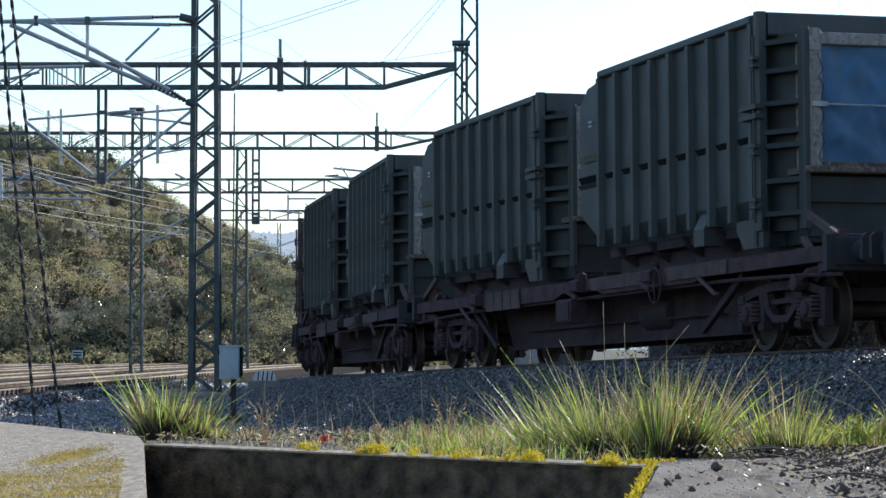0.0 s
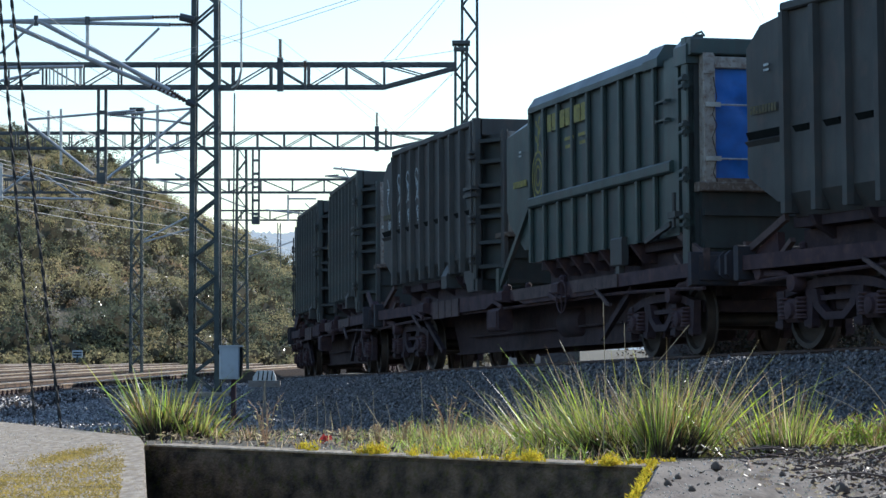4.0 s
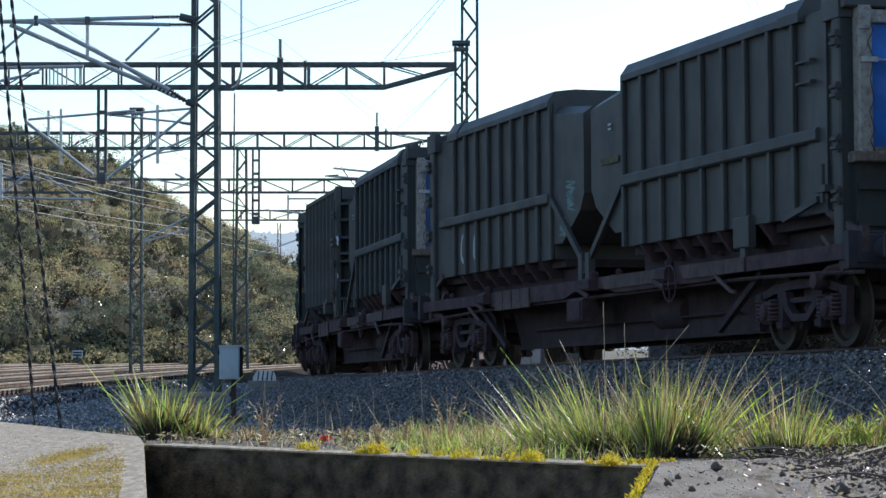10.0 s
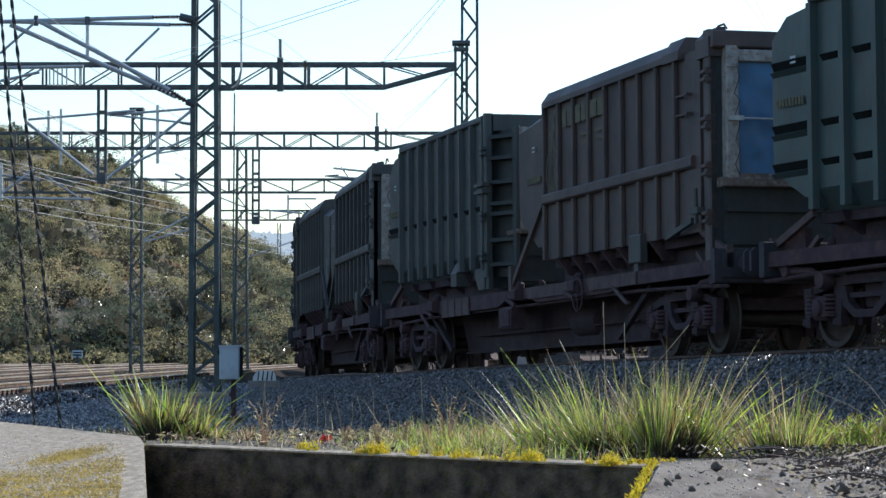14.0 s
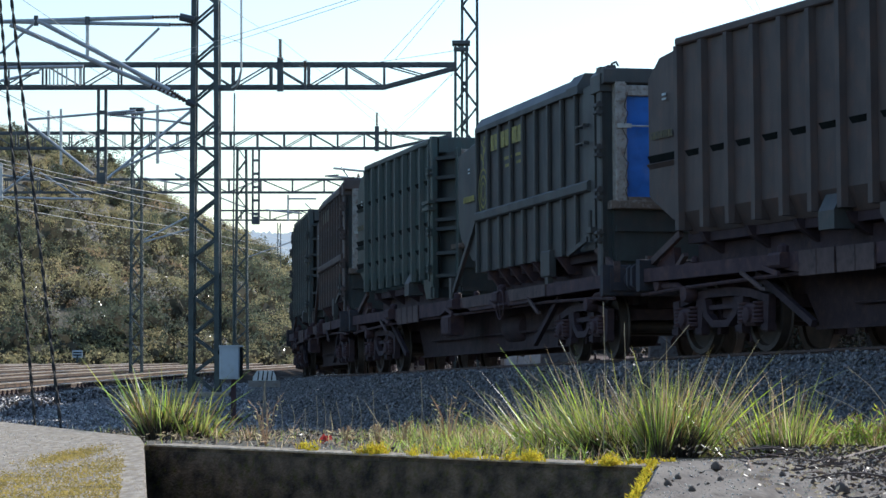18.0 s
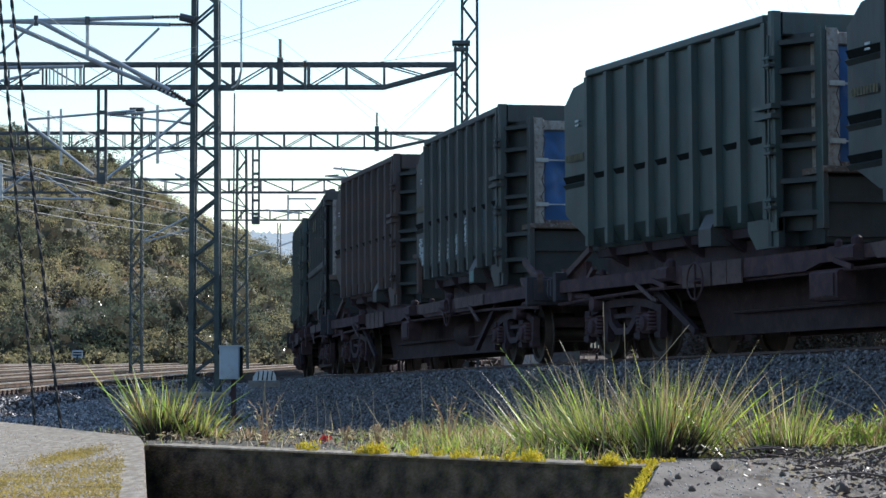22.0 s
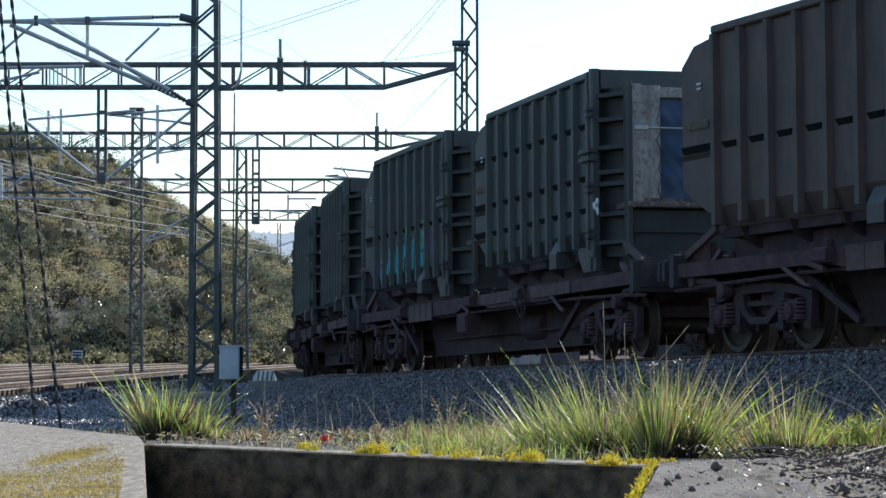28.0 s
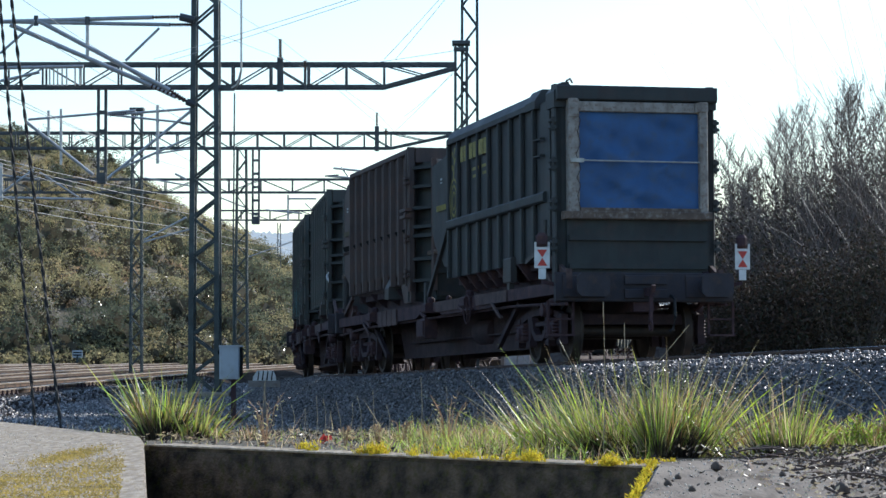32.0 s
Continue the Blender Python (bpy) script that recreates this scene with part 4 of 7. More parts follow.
spring_mesh.lathe(((0.10, 0.36), (0.10, 0.38)), "z", n=12)
spring_mesh = spring_mesh.mesh("spring", M["wagon"], True)
bolster = Shape().box(-0.95, 0.95, -0.22, 0.22, 0.45, 0.80, 0.03).lathe(((0.3, 0.80), (0.3, 0.93)), "z", n=14)
for k in (-1.18, 1.18):
    bolster.box(-0.95, 0.95, k - 0.06, k + 0.06, 0.55, 0.70)
bolster = bolster.mesh("bolster", M["under_shade"])
shoe_mesh = Shape().prism(((-0.04, 0.25), (0.05, 0.25), (0.09, 0.46), (0.05, 0.66), (-0.04, 0.66), (-0.0, 0.46)), -0.06, 0.06).mesh("brake_shoe", M["under_shade"])

HALF = WAGON / 2 - 0.62     # headstock face from the middle
sill_mesh = Shape().prism(((-HALF, 0.98), (-5.0, 0.98), (-4.6, 0.92), (-1.1, 0.92), (-0.7, 1.0), (0.7, 1.0), (1.1, 0.92), (4.6, 0.92), (5.0, 0.98), (HALF, 0.98), (HALF, 1.16), (-HALF, 1.16)),
                          -0.04, 0.04).mesh("side_sill", M["wagon"])
belly_mesh = Shape().prism(((-5.75, 0.95), (5.75, 0.95), (5.2, 0.27), (-5.2, 0.27)), -0.012, 0.012).box(-0.05, 0.05, -5.25, 5.25, 0.25, 0.285) \
    .mesh("belly_plate", M["under_shade"])
deck_mesh = Shape().box(-1.2, 1.2, -HALF, HALF, 1.13, 1.155).box(-0.16, 0.16, -HALF, HALF, 0.72, 1.13)
for k in range(15):
    deck_mesh.box(-1.2, 1.2, -7.7 + 1.1 * k - 0.05, -7.7 + 1.1 * k + 0.05, 0.98, 1.13)
deck_mesh = deck_mesh.mesh("deck", M["wagon"])
head_mesh = Shape().box(-1.36, 1.36, -0.06, 0.06, 0.86, 1.29, 0.015).mesh("headstock", M["headstock"])
pad_mesh = Shape().box(-0.315, 0.315, -0.03, 0.0, -0.165, 0.165, 0.012).mesh("buffer_pad", M["headstock"])
draw_mesh = Shape().box(-0.32, 0.32, -0.05, 0.0, -0.07, 0.07, 0.012).mesh("draw_pad", M["headstock"])
buffer_mesh = Shape().lathe(((0.13, 0.0), (0.13, 0.25), (0.10, 0.26), (0.095, 0.52), (0.13, 0.545)), "y", n=16).prism(((-0.24, -0.12), (-0.18, -0.17), (0.18, -0.17), (0.24, -0.12), (0.24, 0.12), (0.18, 0.17), (-0.18, 0.17), (-0.24, 0.12)), 0.545, 0.60, "xz").mesh("buffer", M["headstock"], True)
hook_mesh = Shape().bar((0, 0, 1.0), (0, 0.38, 1.0), 0.06, 0.12).bar((0, 0.38, 1.0), (0, 0.42, 1.09), 0.06, 0.06).bar((0, 0.3, 0.98), (0.03, 0.36, 0.55), 0.05) \
    .ring(0.07, 0.018, "x", (0.03, 0.37, 0.5), 10, 5).mesh("coupling", M["wagon"])
hose_mesh = Shape().tube([(0, 0, 0.95), (0, 0.16, 0.9), (0, 0.2, 0.65), (0.03, 0.17, 0.45), (0.08, 0.15, 0.42)], 0.025, 6).mesh("brake_hose", M["cable"], True)
handwheel_mesh = Shape().ring(0.235, 0.013, "x", (0, 0, 0), 24, 6).tube([(0, -0.23, 0), (0, 0.23, 0)], 0.011, 5).tube([(0, 0, -0.23), (0, 0, 0.23)], 0.011, 5) \
    .lathe(((0.04, -0.02), (0.04, 0.3)), "x", n=8).mesh("handwheel", M["wagon"], True)
tank_mesh = Shape().lathe(((0.05, -0.6), (0.2, -0.55), (0.24, -0.45), (0.24, 0.45), (0.2, 0.55), (0.05, 0.6)), "y", n=16).mesh("air_tank", M["under_shade"], True)
box_mesh = Shape().box(-0.12, 0.12, -0.35, 0.35, 0.55, 0.9, 0.03).box(-0.14, -0.12, -0.28, 0.28, 0.6, 0.86).mesh("brake_box", M["wagon"])
plate_mesh = Shape().box(-0.012, 0.012, -0.42, 0.42, 0.86, 1.16).box(-0.02, -0.012, -0.005, 0.005, 0.86, 1.16).mesh("data_plate", M["sill"])
sill_plate_mesh = Shape().prism(((-1.1, 0.98), (0.95, 0.98), (1.1, 1.16), (-1.1, 1.16)), -0.012, 0.012).mesh("sill_plate", M["sill"])
valve_mesh = Shape().box(-0.14, 0.1, -0.16, 0.16, 0.98, 1.16, 0.03).lathe(((0.07, 1.16), (0.07, 1.24), (0.03, 1.27)), "z", n=8).bar((-0.12, -0.1, 0.9), (-0.12, 0.32, 1.0), 0.04, 0.06).mesh("valve", M["wagon"])
pipe_mesh = Shape().tube([(0, -9.0, 0.82), (0, -7.8, 0.86), (0, -5.6, 0.9), (0, 5.6, 0.9), (0, 7.8, 0.86), (0, 9.0, 0.82)], 0.025, 6).mesh("air_pipe", M["wagon"])
arm_mesh = Shape().bar((0, 0.35, 1.22), (0, -0.62, 1.58), 0.06, 0.09).bar((0, 0.35, 1.05), (0, 0.35, 1.34), 0.09, 0.07).bar((0.0, 0.2, 1.0), (0.0, -0.5, 1.14), 0.05, 0.07).bar((0, -0.5, 1.14), (0, -0.75, 1.30), 0.07, 0.06).mesh("stop_arm", M["sill"])
crank_mesh = Shape().tube([(0, -0.5, 0.78), (0, -0.2, 0.9), (0, 0.25, 0.92), (0, 0.5, 0.98)], 0.045, 7).lathe(((0.1, -0.08), (0.12, 0.0), (0.1, 0.08)), "x", (0, -0.5, 0.78), 10).lathe(((0.08, -0.08), (0.1, 0.0), (0.08, 0.08)), "x", (0, 0.3, 0.93), 10).mesh("brake_crank", M["wagon"], True)
ramp_mesh = Shape().prism(((-0.55, 1.155), (0.5, 1.155), (0.5, 1.19), (0.0, 1.42), (-0.08, 1.42), (-0.1, 1.19), (-0.55, 1.19)), -0.05, 0.05).mesh("container_stop", M["wagon"])
pin_mesh = Shape().box(-0.1, 0.1, -0.09, 0.09, 1.155, 1.19).lathe(((0.05, 1.19), (0.05, 1.25), (0.02, 1.28)), "z", n=8).mesh("twist_lock", M["wagon"])
rod_mesh = Shape().tube([(0, -4.2, 0.62), (0, 4.2, 0.62)], 0.018, 5).mesh("brake_rod", M["under_shade"])
strut_mesh = Shape().bar((0, -5.9, 0.96), (0, -4.5, 0.3), 0.07, 0.09).mesh("truss_strut", M["under_shade"])
lever_mesh = Shape().bar((0, 0, 0.75), (0, 0.55, 0.98), 0.03, 0.05).bar((0, 0.0, 0.75), (0, -0.12, 0.74), 0.04).mesh("release_lever", M["sill"])


def build_wagon(label, hw):
    """hw: places of the handwheel along the wagon."""
    w = thing("flat_wagon", label, "railway wagon", "flat wagons of the train")
    part("deck", deck_mesh, None, w)
    for k in (-1, 1):
        part("side_sill", sill_mesh, None, w, "dusty brown side sill", (k * 1.26, 0, 0))
        part("belly_plate", belly_mesh, None, w, at=(k * 0.62, 0, 0))
        part("brake_rod", rod_mesh, None, w, at=(k * 0.72, 0, -0.08))
        part("air_pipe", pipe_mesh, None, w, at=(k * 1.22, 0, 0))
        for q in (-4.7, -1.65):
            part("sill_plate", sill_plate_mesh, None, w, "dusty pale sill plate", (k * 1.315, q, 0))
        for q in (-3.2, -0.2, 4.9):
            part("valve", valve_mesh, None, w, at=(k * 1.3, q, 0))
        part("headstock", head_mesh, None, w, at=Matrix.Translation((0, k * HALF, 0)) @ Matrix.Rotation(math.pi if k > 0 else 0, 4, 'Z'))
        turn = Matrix.Rotation(0 if k > 0 else math.pi, 4, 'Z')
        face = Matrix.Translation((0, k * (HALF + 0.06), 0)) @ Matrix.Rotation(math.pi if k > 0 else 0, 4, 'Z')
        for x in (-0.94, 0.94):
            part("buffer_pad", pad_mesh, None, w, at=face @ Matrix.Translation((x, 0, 1.085)))
        for z in (0.975, 1.18):
            part("draw_pad", draw_mesh, None, w, at=face @ Matrix.Translation((0, 0, z)))
        part("coupling", hook_mesh, None, w, at=Matrix.Translation((0, k * (HALF + 0.06), 0)) @ turn)
        part("brake_hose", hose_mesh, None, w, at=Matrix.Translation((k * -0.4, k * (HALF + 0.06), 0)) @ turn)
        for j in (-1, 1):
            part("buffer", buffer_mesh, None, w, at=Matrix.Translation((j * 0.94, k * (HALF + 0.02), 1.09)) @ turn)
            part("stop_arm", arm_mesh, None, w, "pale container stop arm", Matrix.Translation((j * 1.16, k * 8.55, 0)) @ turn)
            part("brake_crank", crank_mesh, None, w, at=Matrix.Translation((j * 1.18, k * 8.2, 0)) @ turn)
            part("truss_strut", strut_mesh, None, w, at=Matrix.Translation((j * 1.12, 0, 0)) @ turn)
            part("data_plate", plate_mesh, None, w, "pale data plate", (j * 1.32, 3.15 if k > 0 else 4.05, 0))
            part("container_stop", ramp_mesh, None, w, at=Matrix.Translation((j * 1.05, k * 8.35, 0)) @ turn)
            part("release_lever", lever_mesh, None, w, at=(j * 1.33, k * 5.4, 0))
            for q in (0.65, 7.7):
                part("twist_lock", pin_mesh, None, w, at=(j * 1.08, k * q, 0))
        part("air_tank", tank_mesh, None, w, at=(k * 0.55, k * 1.6, 0.62))
        part("brake_box", box_mesh, None, w, at=(k * 1.2, k * -0.6, 0))
    for q in hw:
        part("handwheel", handwheel_mesh, None, w, "dusty round handwheel", (-1.42, q, 0.93))
    sets = []
    for k in (-PIVOT, PIVOT):
        b = part("bogie", bolster, None, w, at=(0, k, 0))
        for j in (-1.04, 1.04):
            turn = Matrix.Rotation(0 if j < 0 else math.pi, 4, 'Z')
            part("side_frame", side_frame, None, b, at=Matrix.Translation((j, 0, 0)) @ turn)
            for q in (-1.24, -0.56, 0.56, 1.24):
                part("pedestal", pedestal_mesh, None, b, at=Matrix.Translation((j, q, 0)) @ turn)
            for q in (-0.9, 0.9):
                part("axlebox", axlebox_mesh, None, b, at=Matrix.Translation((j, q, 0)) @ Matrix.Rotation(0 if j > 0 else math.pi, 4, 'Z'))
                for e in (-0.2, 0.2):
                    part("spring", spring_mesh, None, b, at=(j * 1.07, q + e, 0))
        for q in (-0.9, 0.9):
            ws = part("wheelset", wheelset_mesh, None, b, "two rusty steel wheels on an axle", (0, q, WHEEL_R))
            sets.append((ws, q))
            for j in (-0.86, 0.86):
                part("brake_shoe", shoe_mesh, None, b, at=Matrix.Translation((j, q + (-0.5 if q > 0 else 0.5), 0)) @ Matrix.Rotation(0 if q < 0 else math.pi, 4, 'Z'))
    return w, sets


# ---- waste containers; local y forward, foot at 0, rear face at -3.9 ----
DECK = 1.158        # where they stand over the rails
B_END = -3.0        # rear plane of the ribbed ones
RIB_FIRST = B_END + 0.28
RIB_STEP = (2.93 - RIB_FIRST) / 8


def bolt_on(name, key, make, mat, cache={}):
    """A mesh of that shape in that paint, made once."""
    if (name, key, mat) not in cache:
        cache[name, key, mat] = make().mesh(name, M[mat])
    return cache[name, key, mat]


def tarp_shape(seed, w=1.02, z0=1.08, z1=2.54, y=-3.83):
    """A slack tarpaulin with folds, in the plane of the rear frame."""
    r = random.Random(seed)
    sh, nx_, nz_ = Shape(), 34, 26
    ph = [r.uniform(0, 6.28) for _ in range(6)]
    cr = [(r.uniform(0, 1), r.uniform(0, 1), r.choice((-1.3, -0.7, 0.8, 1.4, 0.3))) for _ in range(7)]
    for j in range(nz_ + 1):
        for i in range(nx_ + 1):
            u, v = i / nx_, j / nz_
            d = 0.02 * math.sin(7 * u + 5 * v + ph[0]) + 0.014 * math.sin(13 * u - 9 * v + ph[1]) + 0.010 * math.sin(21 * v + 9 * u + ph[2]) + 0.012 * math.sin(3 * u + 17 * v * u + ph[3])
            for (cx, cz, sl) in cr:
                d += 0.02 * max(0.0, 1 - abs((u - cx) + sl * (v - cz)) * 16) * (1 if sl > 0 else -1)
            d *= min(1, 6 * u, 6 * (1 - u), 6 * v, 6 * (1 - v)) + 0.12
            sh.v.append((-w + 2 * w * u, y + d, z0 + (z1 - z0) * v))
    for j in range(nz_):
        for i in range(nx_):
            a = j * (nx_ + 1) + i
            sh.f.append((a, a + 1, a + nx_ + 2, a + nx_ + 1))
    return sh


def rear_end(c, body, tarp, bars, seed, y, hw, out, pw=0.17):
    """The open rear at y: end wall, pale frame of half width hw standing out behind it, tarpaulin, cross bars and lacing."""
    k = (round(y, 3), hw, pw)
    f = y - out          # outer face of the frame
    # end wall, lower end and stiffeners use the shade-darkened green
    part("end_wall", bolt_on("end_wall", k, lambda: Shape().box(-1.22, 1.22, y + 0.16, y + 0.24, 0.12, 2.9), "end_shade"), None, c)
    part("lower_end", bolt_on("lower_end", k, lambda: Shape().box(-hw, hw, f + 0.1, y + 0.16, 0.12, 0.95, 0.02), "end_shade"), None, c)
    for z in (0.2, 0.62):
        part("end_stiffener", bolt_on("end_stiffener", (k, z), lambda: Shape().box(-hw + 0.02, hw - 0.02, f + 0.04, f + 0.1, z, z + 0.08), "end_shade"), None, c)
    part("lintel", bolt_on("lintel", k, lambda: Shape().box(-1.24, 1.24, y, y + 0.16, 2.70, 2.92, 0.02) if hw > 1 else Shape().box(-1.105, 1.105, y - 0.004, y + 0.16, 2.70, 2.994, 0.02), body), None, c)
    part("frame_post", bolt_on("frame_post", k, lambda: Shape().box(-hw + 0.005, -hw + pw, f, y + 0.16, 0.98, 2.70, 0.012).box(-hw, -hw + 0.14, f - 0.02, f, 2.45, 2.72), "frame"), None, c, "pale stained steel post")
    part("frame_post", bolt_on("frame_post_right", k, lambda: Shape().box(hw - 0.13, hw, f, y + 0.16, 0.98, 2.70, 0.012).box(hw - 0.2, hw, f - 0.02, f, 2.55, 2.68), "frame"), None, c, "pale stained steel post")
    part("frame_head", bolt_on("frame_head", k, lambda: Shape().box(-hw + 0.17, hw - 0.13, f + 0.02, y + 0.15, 2.53, 2.68, 0.012), "frame"), None, c, "pale stained steel header")
    part("frame_sill", bolt_on("frame_sill", k, lambda: Shape().box(-hw - 0.07, hw + 0.05, f - 0.03, y + 0.16, 0.93 if hw > 1 else 0.97, 1.05, 0.015).box(-hw + 0.17, hw - 0.13, f - 0.01, f + 0.12, 1.05, 1.10), "frame_rust"), None, c, "rust-streaked steel sill")
    part("tarpaulin", tarp_shape(seed, hw - 0.13, y=f + 0.09), M[tarp], c, {"tarp": "blue", "tarp_bright": "bright blue", "tarp_faded": "faded blue", "tarp_dark": "dark blue"}[tarp] + " creased tarpaulin", smooth=True)
    for z in bars:
        part("cross_bar", bolt_on("cross_bar", (k, z), lambda: Shape().tube([(-hw + 0.05, f - 0.01, z), (hw - 0.14, f - 0.01, z - 0.01)], 0.013, 6).box(-hw + 0.03, -hw + 0.23, f - 0.03, f, z - 0.03, z + 0.03), "rod"), None, c, "pale steel bar")
    r = random.Random(seed)
    zig, z = [], 1.05
    while z < 2.6:
        zig.append((-hw + pw + (r.uniform(-0.07, -0.03) if len(zig) % 2 else 0.01), f - 0.015, z))
        z += r.uniform(0.06, 0.26)
    part("lacing", Shape().tube(zig, 0.006, 4), M["rope"], c, "dark rope lacing")


def lettering(c, marks, mat, y_off=0.0, name="lettering_bar"):
    """Flat bars and rings on the side: each (y0, y1, z0, z1)."""
    for a, b, z0, z1 in marks:
        part(name, Shape().box(-1.206, -1.2, a + y_off, b + y_off, z0, z1), M[mat], c)


def emblem(c, mat, y=2.38):
    """Nested rings with a sprig above."""
    sh = Shape()
    for r in (0.10, 0.19, 0.28):
        nn = 26
        for i in range(nn):
            a0, a1 = 2 * math.pi * i / nn, 2 * math.pi * (i + 1) / nn
            k = 0.035
            sh.add([(-1.204, y + r * math.cos(a), 1.72 + r * 1.25 * math.sin(a)) for a in (a0, a1)] +
                   [(-1.204, y + (r + k) * math.cos(a), 1.72 + (r + k) * 1.25 * math.sin(a)) for a in (a1, a0)], [(0, 1, 2, 3)])
    sh.bar((-1.204, y, 2.1), (-1.204, y - 0.05, 2.5), 0.004, 0.05, (0, 1, 0))
    for a, b in ((0.16, 2.32), (-0.16, 2.42), (0.13, 2.55), (-0.14, 2.6)):
        sh.add([(-1.204, y, b - 0.1), (-1.204, y + a * 0.7, b - 0.06), (-1.204, y + a, b + 0.04), (-1.204, y + a * 0.4, b + 0.02)], [(0, 1, 2, 3)])
    part("emblem", sh, M[mat], c, "round yellow emblem with rings and leaves")


def container_ribbed(label, body, tarp, bars, seed, rows, end, post):
    """A container with tall vertical ribs, near-black slot marks between them and a chamfered nose at 3.9; end: its
    rear plane.
    """
    c = thing("waste_container", label, "waste container", "waste containers of the train")
    nr = 8
    ribs = [RIB_FIRST + RIB_STEP * k for k in range(nr + 1)]
    part("shell", bolt_on("shell_ribbed", end, lambda: Shape().prism(((-1.16, 0.70), (-1.16, 2.90), (1.16, 2.90), (1.16, 0.70), (1.02, 0.42), (-1.02, 0.42)), end + 0.2, 3.0, "xz"), body), None, c)
    for k in (-1, 1):
        part("top_rail", bolt_on("top_rail", end, lambda: Shape().box(-0.05, 0.05, end + 0.3, 2.96, 2.88, 2.99, 0.02), body), None, c, at=(k * 1.18, 0, 0))
    part("roof", bolt_on("roof", end, lambda: Shape().prism(((-1.13, 2.9), (1.13, 2.9), (0.7, 2.98), (-0.7, 2.98)), end + 0.1, 2.94, "xz"), body), None, c)
    rib = bolt_on("rib", 0, lambda: Shape().prism(((-0.065, 0), (-0.05, -0.085), (0.05, -0.085), (0.065, 0)), 0.46, 2.88, "yx").box(0.0, 0.12, -0.05, 0.05, 0.46, 0.75), body)
    for k in (-1, 1):
        for y in ribs:
            part("rib", rib, None, c, at=Matrix.Translation((k * 1.16, y, 0)) @ Matrix.Rotation(0 if k < 0 else math.pi, 4, 'Z'))
    # raised near-black pieces in place of recessed slots, their shade in the colour
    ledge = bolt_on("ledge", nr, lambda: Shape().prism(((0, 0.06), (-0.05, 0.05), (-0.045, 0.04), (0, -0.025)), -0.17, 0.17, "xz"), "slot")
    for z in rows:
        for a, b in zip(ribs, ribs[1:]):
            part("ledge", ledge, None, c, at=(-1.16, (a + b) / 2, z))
    nose = ((2.9, 0.62), (3.18, 0.62), (3.86, 0.95), (3.9, 1.0), (3.9, 2.55), (3.55, 2.80), (3.0, 2.86), (2.9, 2.86))
    part("nose", bolt_on("nose", 0, lambda: Shape().prism(nose, -1.17, 1.17), body), None, c)
    for z in rows:
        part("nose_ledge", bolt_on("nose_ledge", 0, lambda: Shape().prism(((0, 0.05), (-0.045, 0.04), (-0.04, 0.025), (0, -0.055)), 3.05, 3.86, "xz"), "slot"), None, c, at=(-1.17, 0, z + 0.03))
        part("nose_fold", bolt_on("nose_fold", 0, lambda: Shape().prism(((0, 0.0), (-0.05, -0.02), (0, -0.08)), 3.05, 3.88, "xz"), body), None, c, at=(-1.17, 0, z - 0.025))
    for k in (-1, 1):
        # floor parts use the brown that has the shade below in its colour
        part("floor_beam", bolt_on("floor_beam", end, lambda: Shape().box(-0.06, 0.06, end, 3.2, 0.0, 0.30, 0.02), "under_shade"), None, c, "dark underframe beam", (k * 0.74, 0, 0))
        for q in range(5):
            part("floor_bearer", bolt_on("floor_bearer", 0, lambda: Shape().prism(((0.0, 0.14), (0.0, 0.42), (0.32, 0.42), (0.26, 0.3)), -0.05, 0.05, "xz"), "under_shade"), None, c, at=Matrix.Translation((k * 0.8, 2.5 - q * 1.25, 0)) @ Matrix.Rotation(0 if k > 0 else math.pi, 4, "Z"))
    part("floor", bolt_on("floor", end, lambda: Shape().box(-1.0, 1.0, end + 0.1, 3.1, 0.30, 0.43), "under_shade"), None, c)
    part("gusset", bolt_on("gusset", end, lambda: Shape().prism(((-1.27, 0.22), (-1.27, 0.44), (-1.165, 0.64), (-1.0, 0.64), (-1.0, 0.22)), -1.23, -0.86, "xz"), "grey_green"), None, c, "paler bracket box")
    # rear doorway: hinge post at the corner, stiffened jambs, lock bar
    for k in (-1, 1):
        part("corner_post", bolt_on("corner_post", end, lambda: Shape().box(-0.07, 0.07, end, end + 0.14, 0.3, 3.0, 0.025), body), None, c, at=(k * 1.18, 0, 0))
        # jamb and shelves: dark colour stands for a shaded recess
        part("jamb", bolt_on("jamb", (end, k), lambda: Shape().prism(((k * 1.06, end + 0.16), (k * 1.04, end + 0.14), (k * 0.74, end - 0.36), (k * 0.70, end - 0.36), (k * 0.70, end + 0.16)), 0.3, 2.72, "xy"), "end_shade"), None, c)
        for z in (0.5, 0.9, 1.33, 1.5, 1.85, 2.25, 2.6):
            part("jamb_shelf", bolt_on("jamb_shelf", (end, k), lambda: Shape().prism(((k * 1.17, end + 0.06), (k * 1.17, end - 0.02), (k * 0.90, end - 0.53), (k * 0.74, end - 0.40), (k * 1.02, end + 0.14)), -0.03, 0.03, "xy"), "end_shade"), None, c, at=(0, 0, z))
        part("jamb_edge", bolt_on("jamb_edge", (end, k), lambda: Shape().box(k * 0.875 - 0.04, k * 0.875 + 0.04, end - 0.62, end - 0.44, 0.3, 2.75, 0.01), body), None, c)
    hinge = bolt_on("hinge", 0, lambda: Shape().box(-0.08, 0.0, -0.09, 0.09, -0.06, -0.02, 0.01).box(-0.08, 0.0, -0.09, 0.09, 0.03, 0.07, 0.01).tube([(-0.05, 0, -0.09), (-0.05, 0, 0.1)], 0.03, 6), body)
    for z in (0.62, 1.28, 2.36):
        part("hinge", hinge, None, c, at=(-1.25, end + 0.03, z))
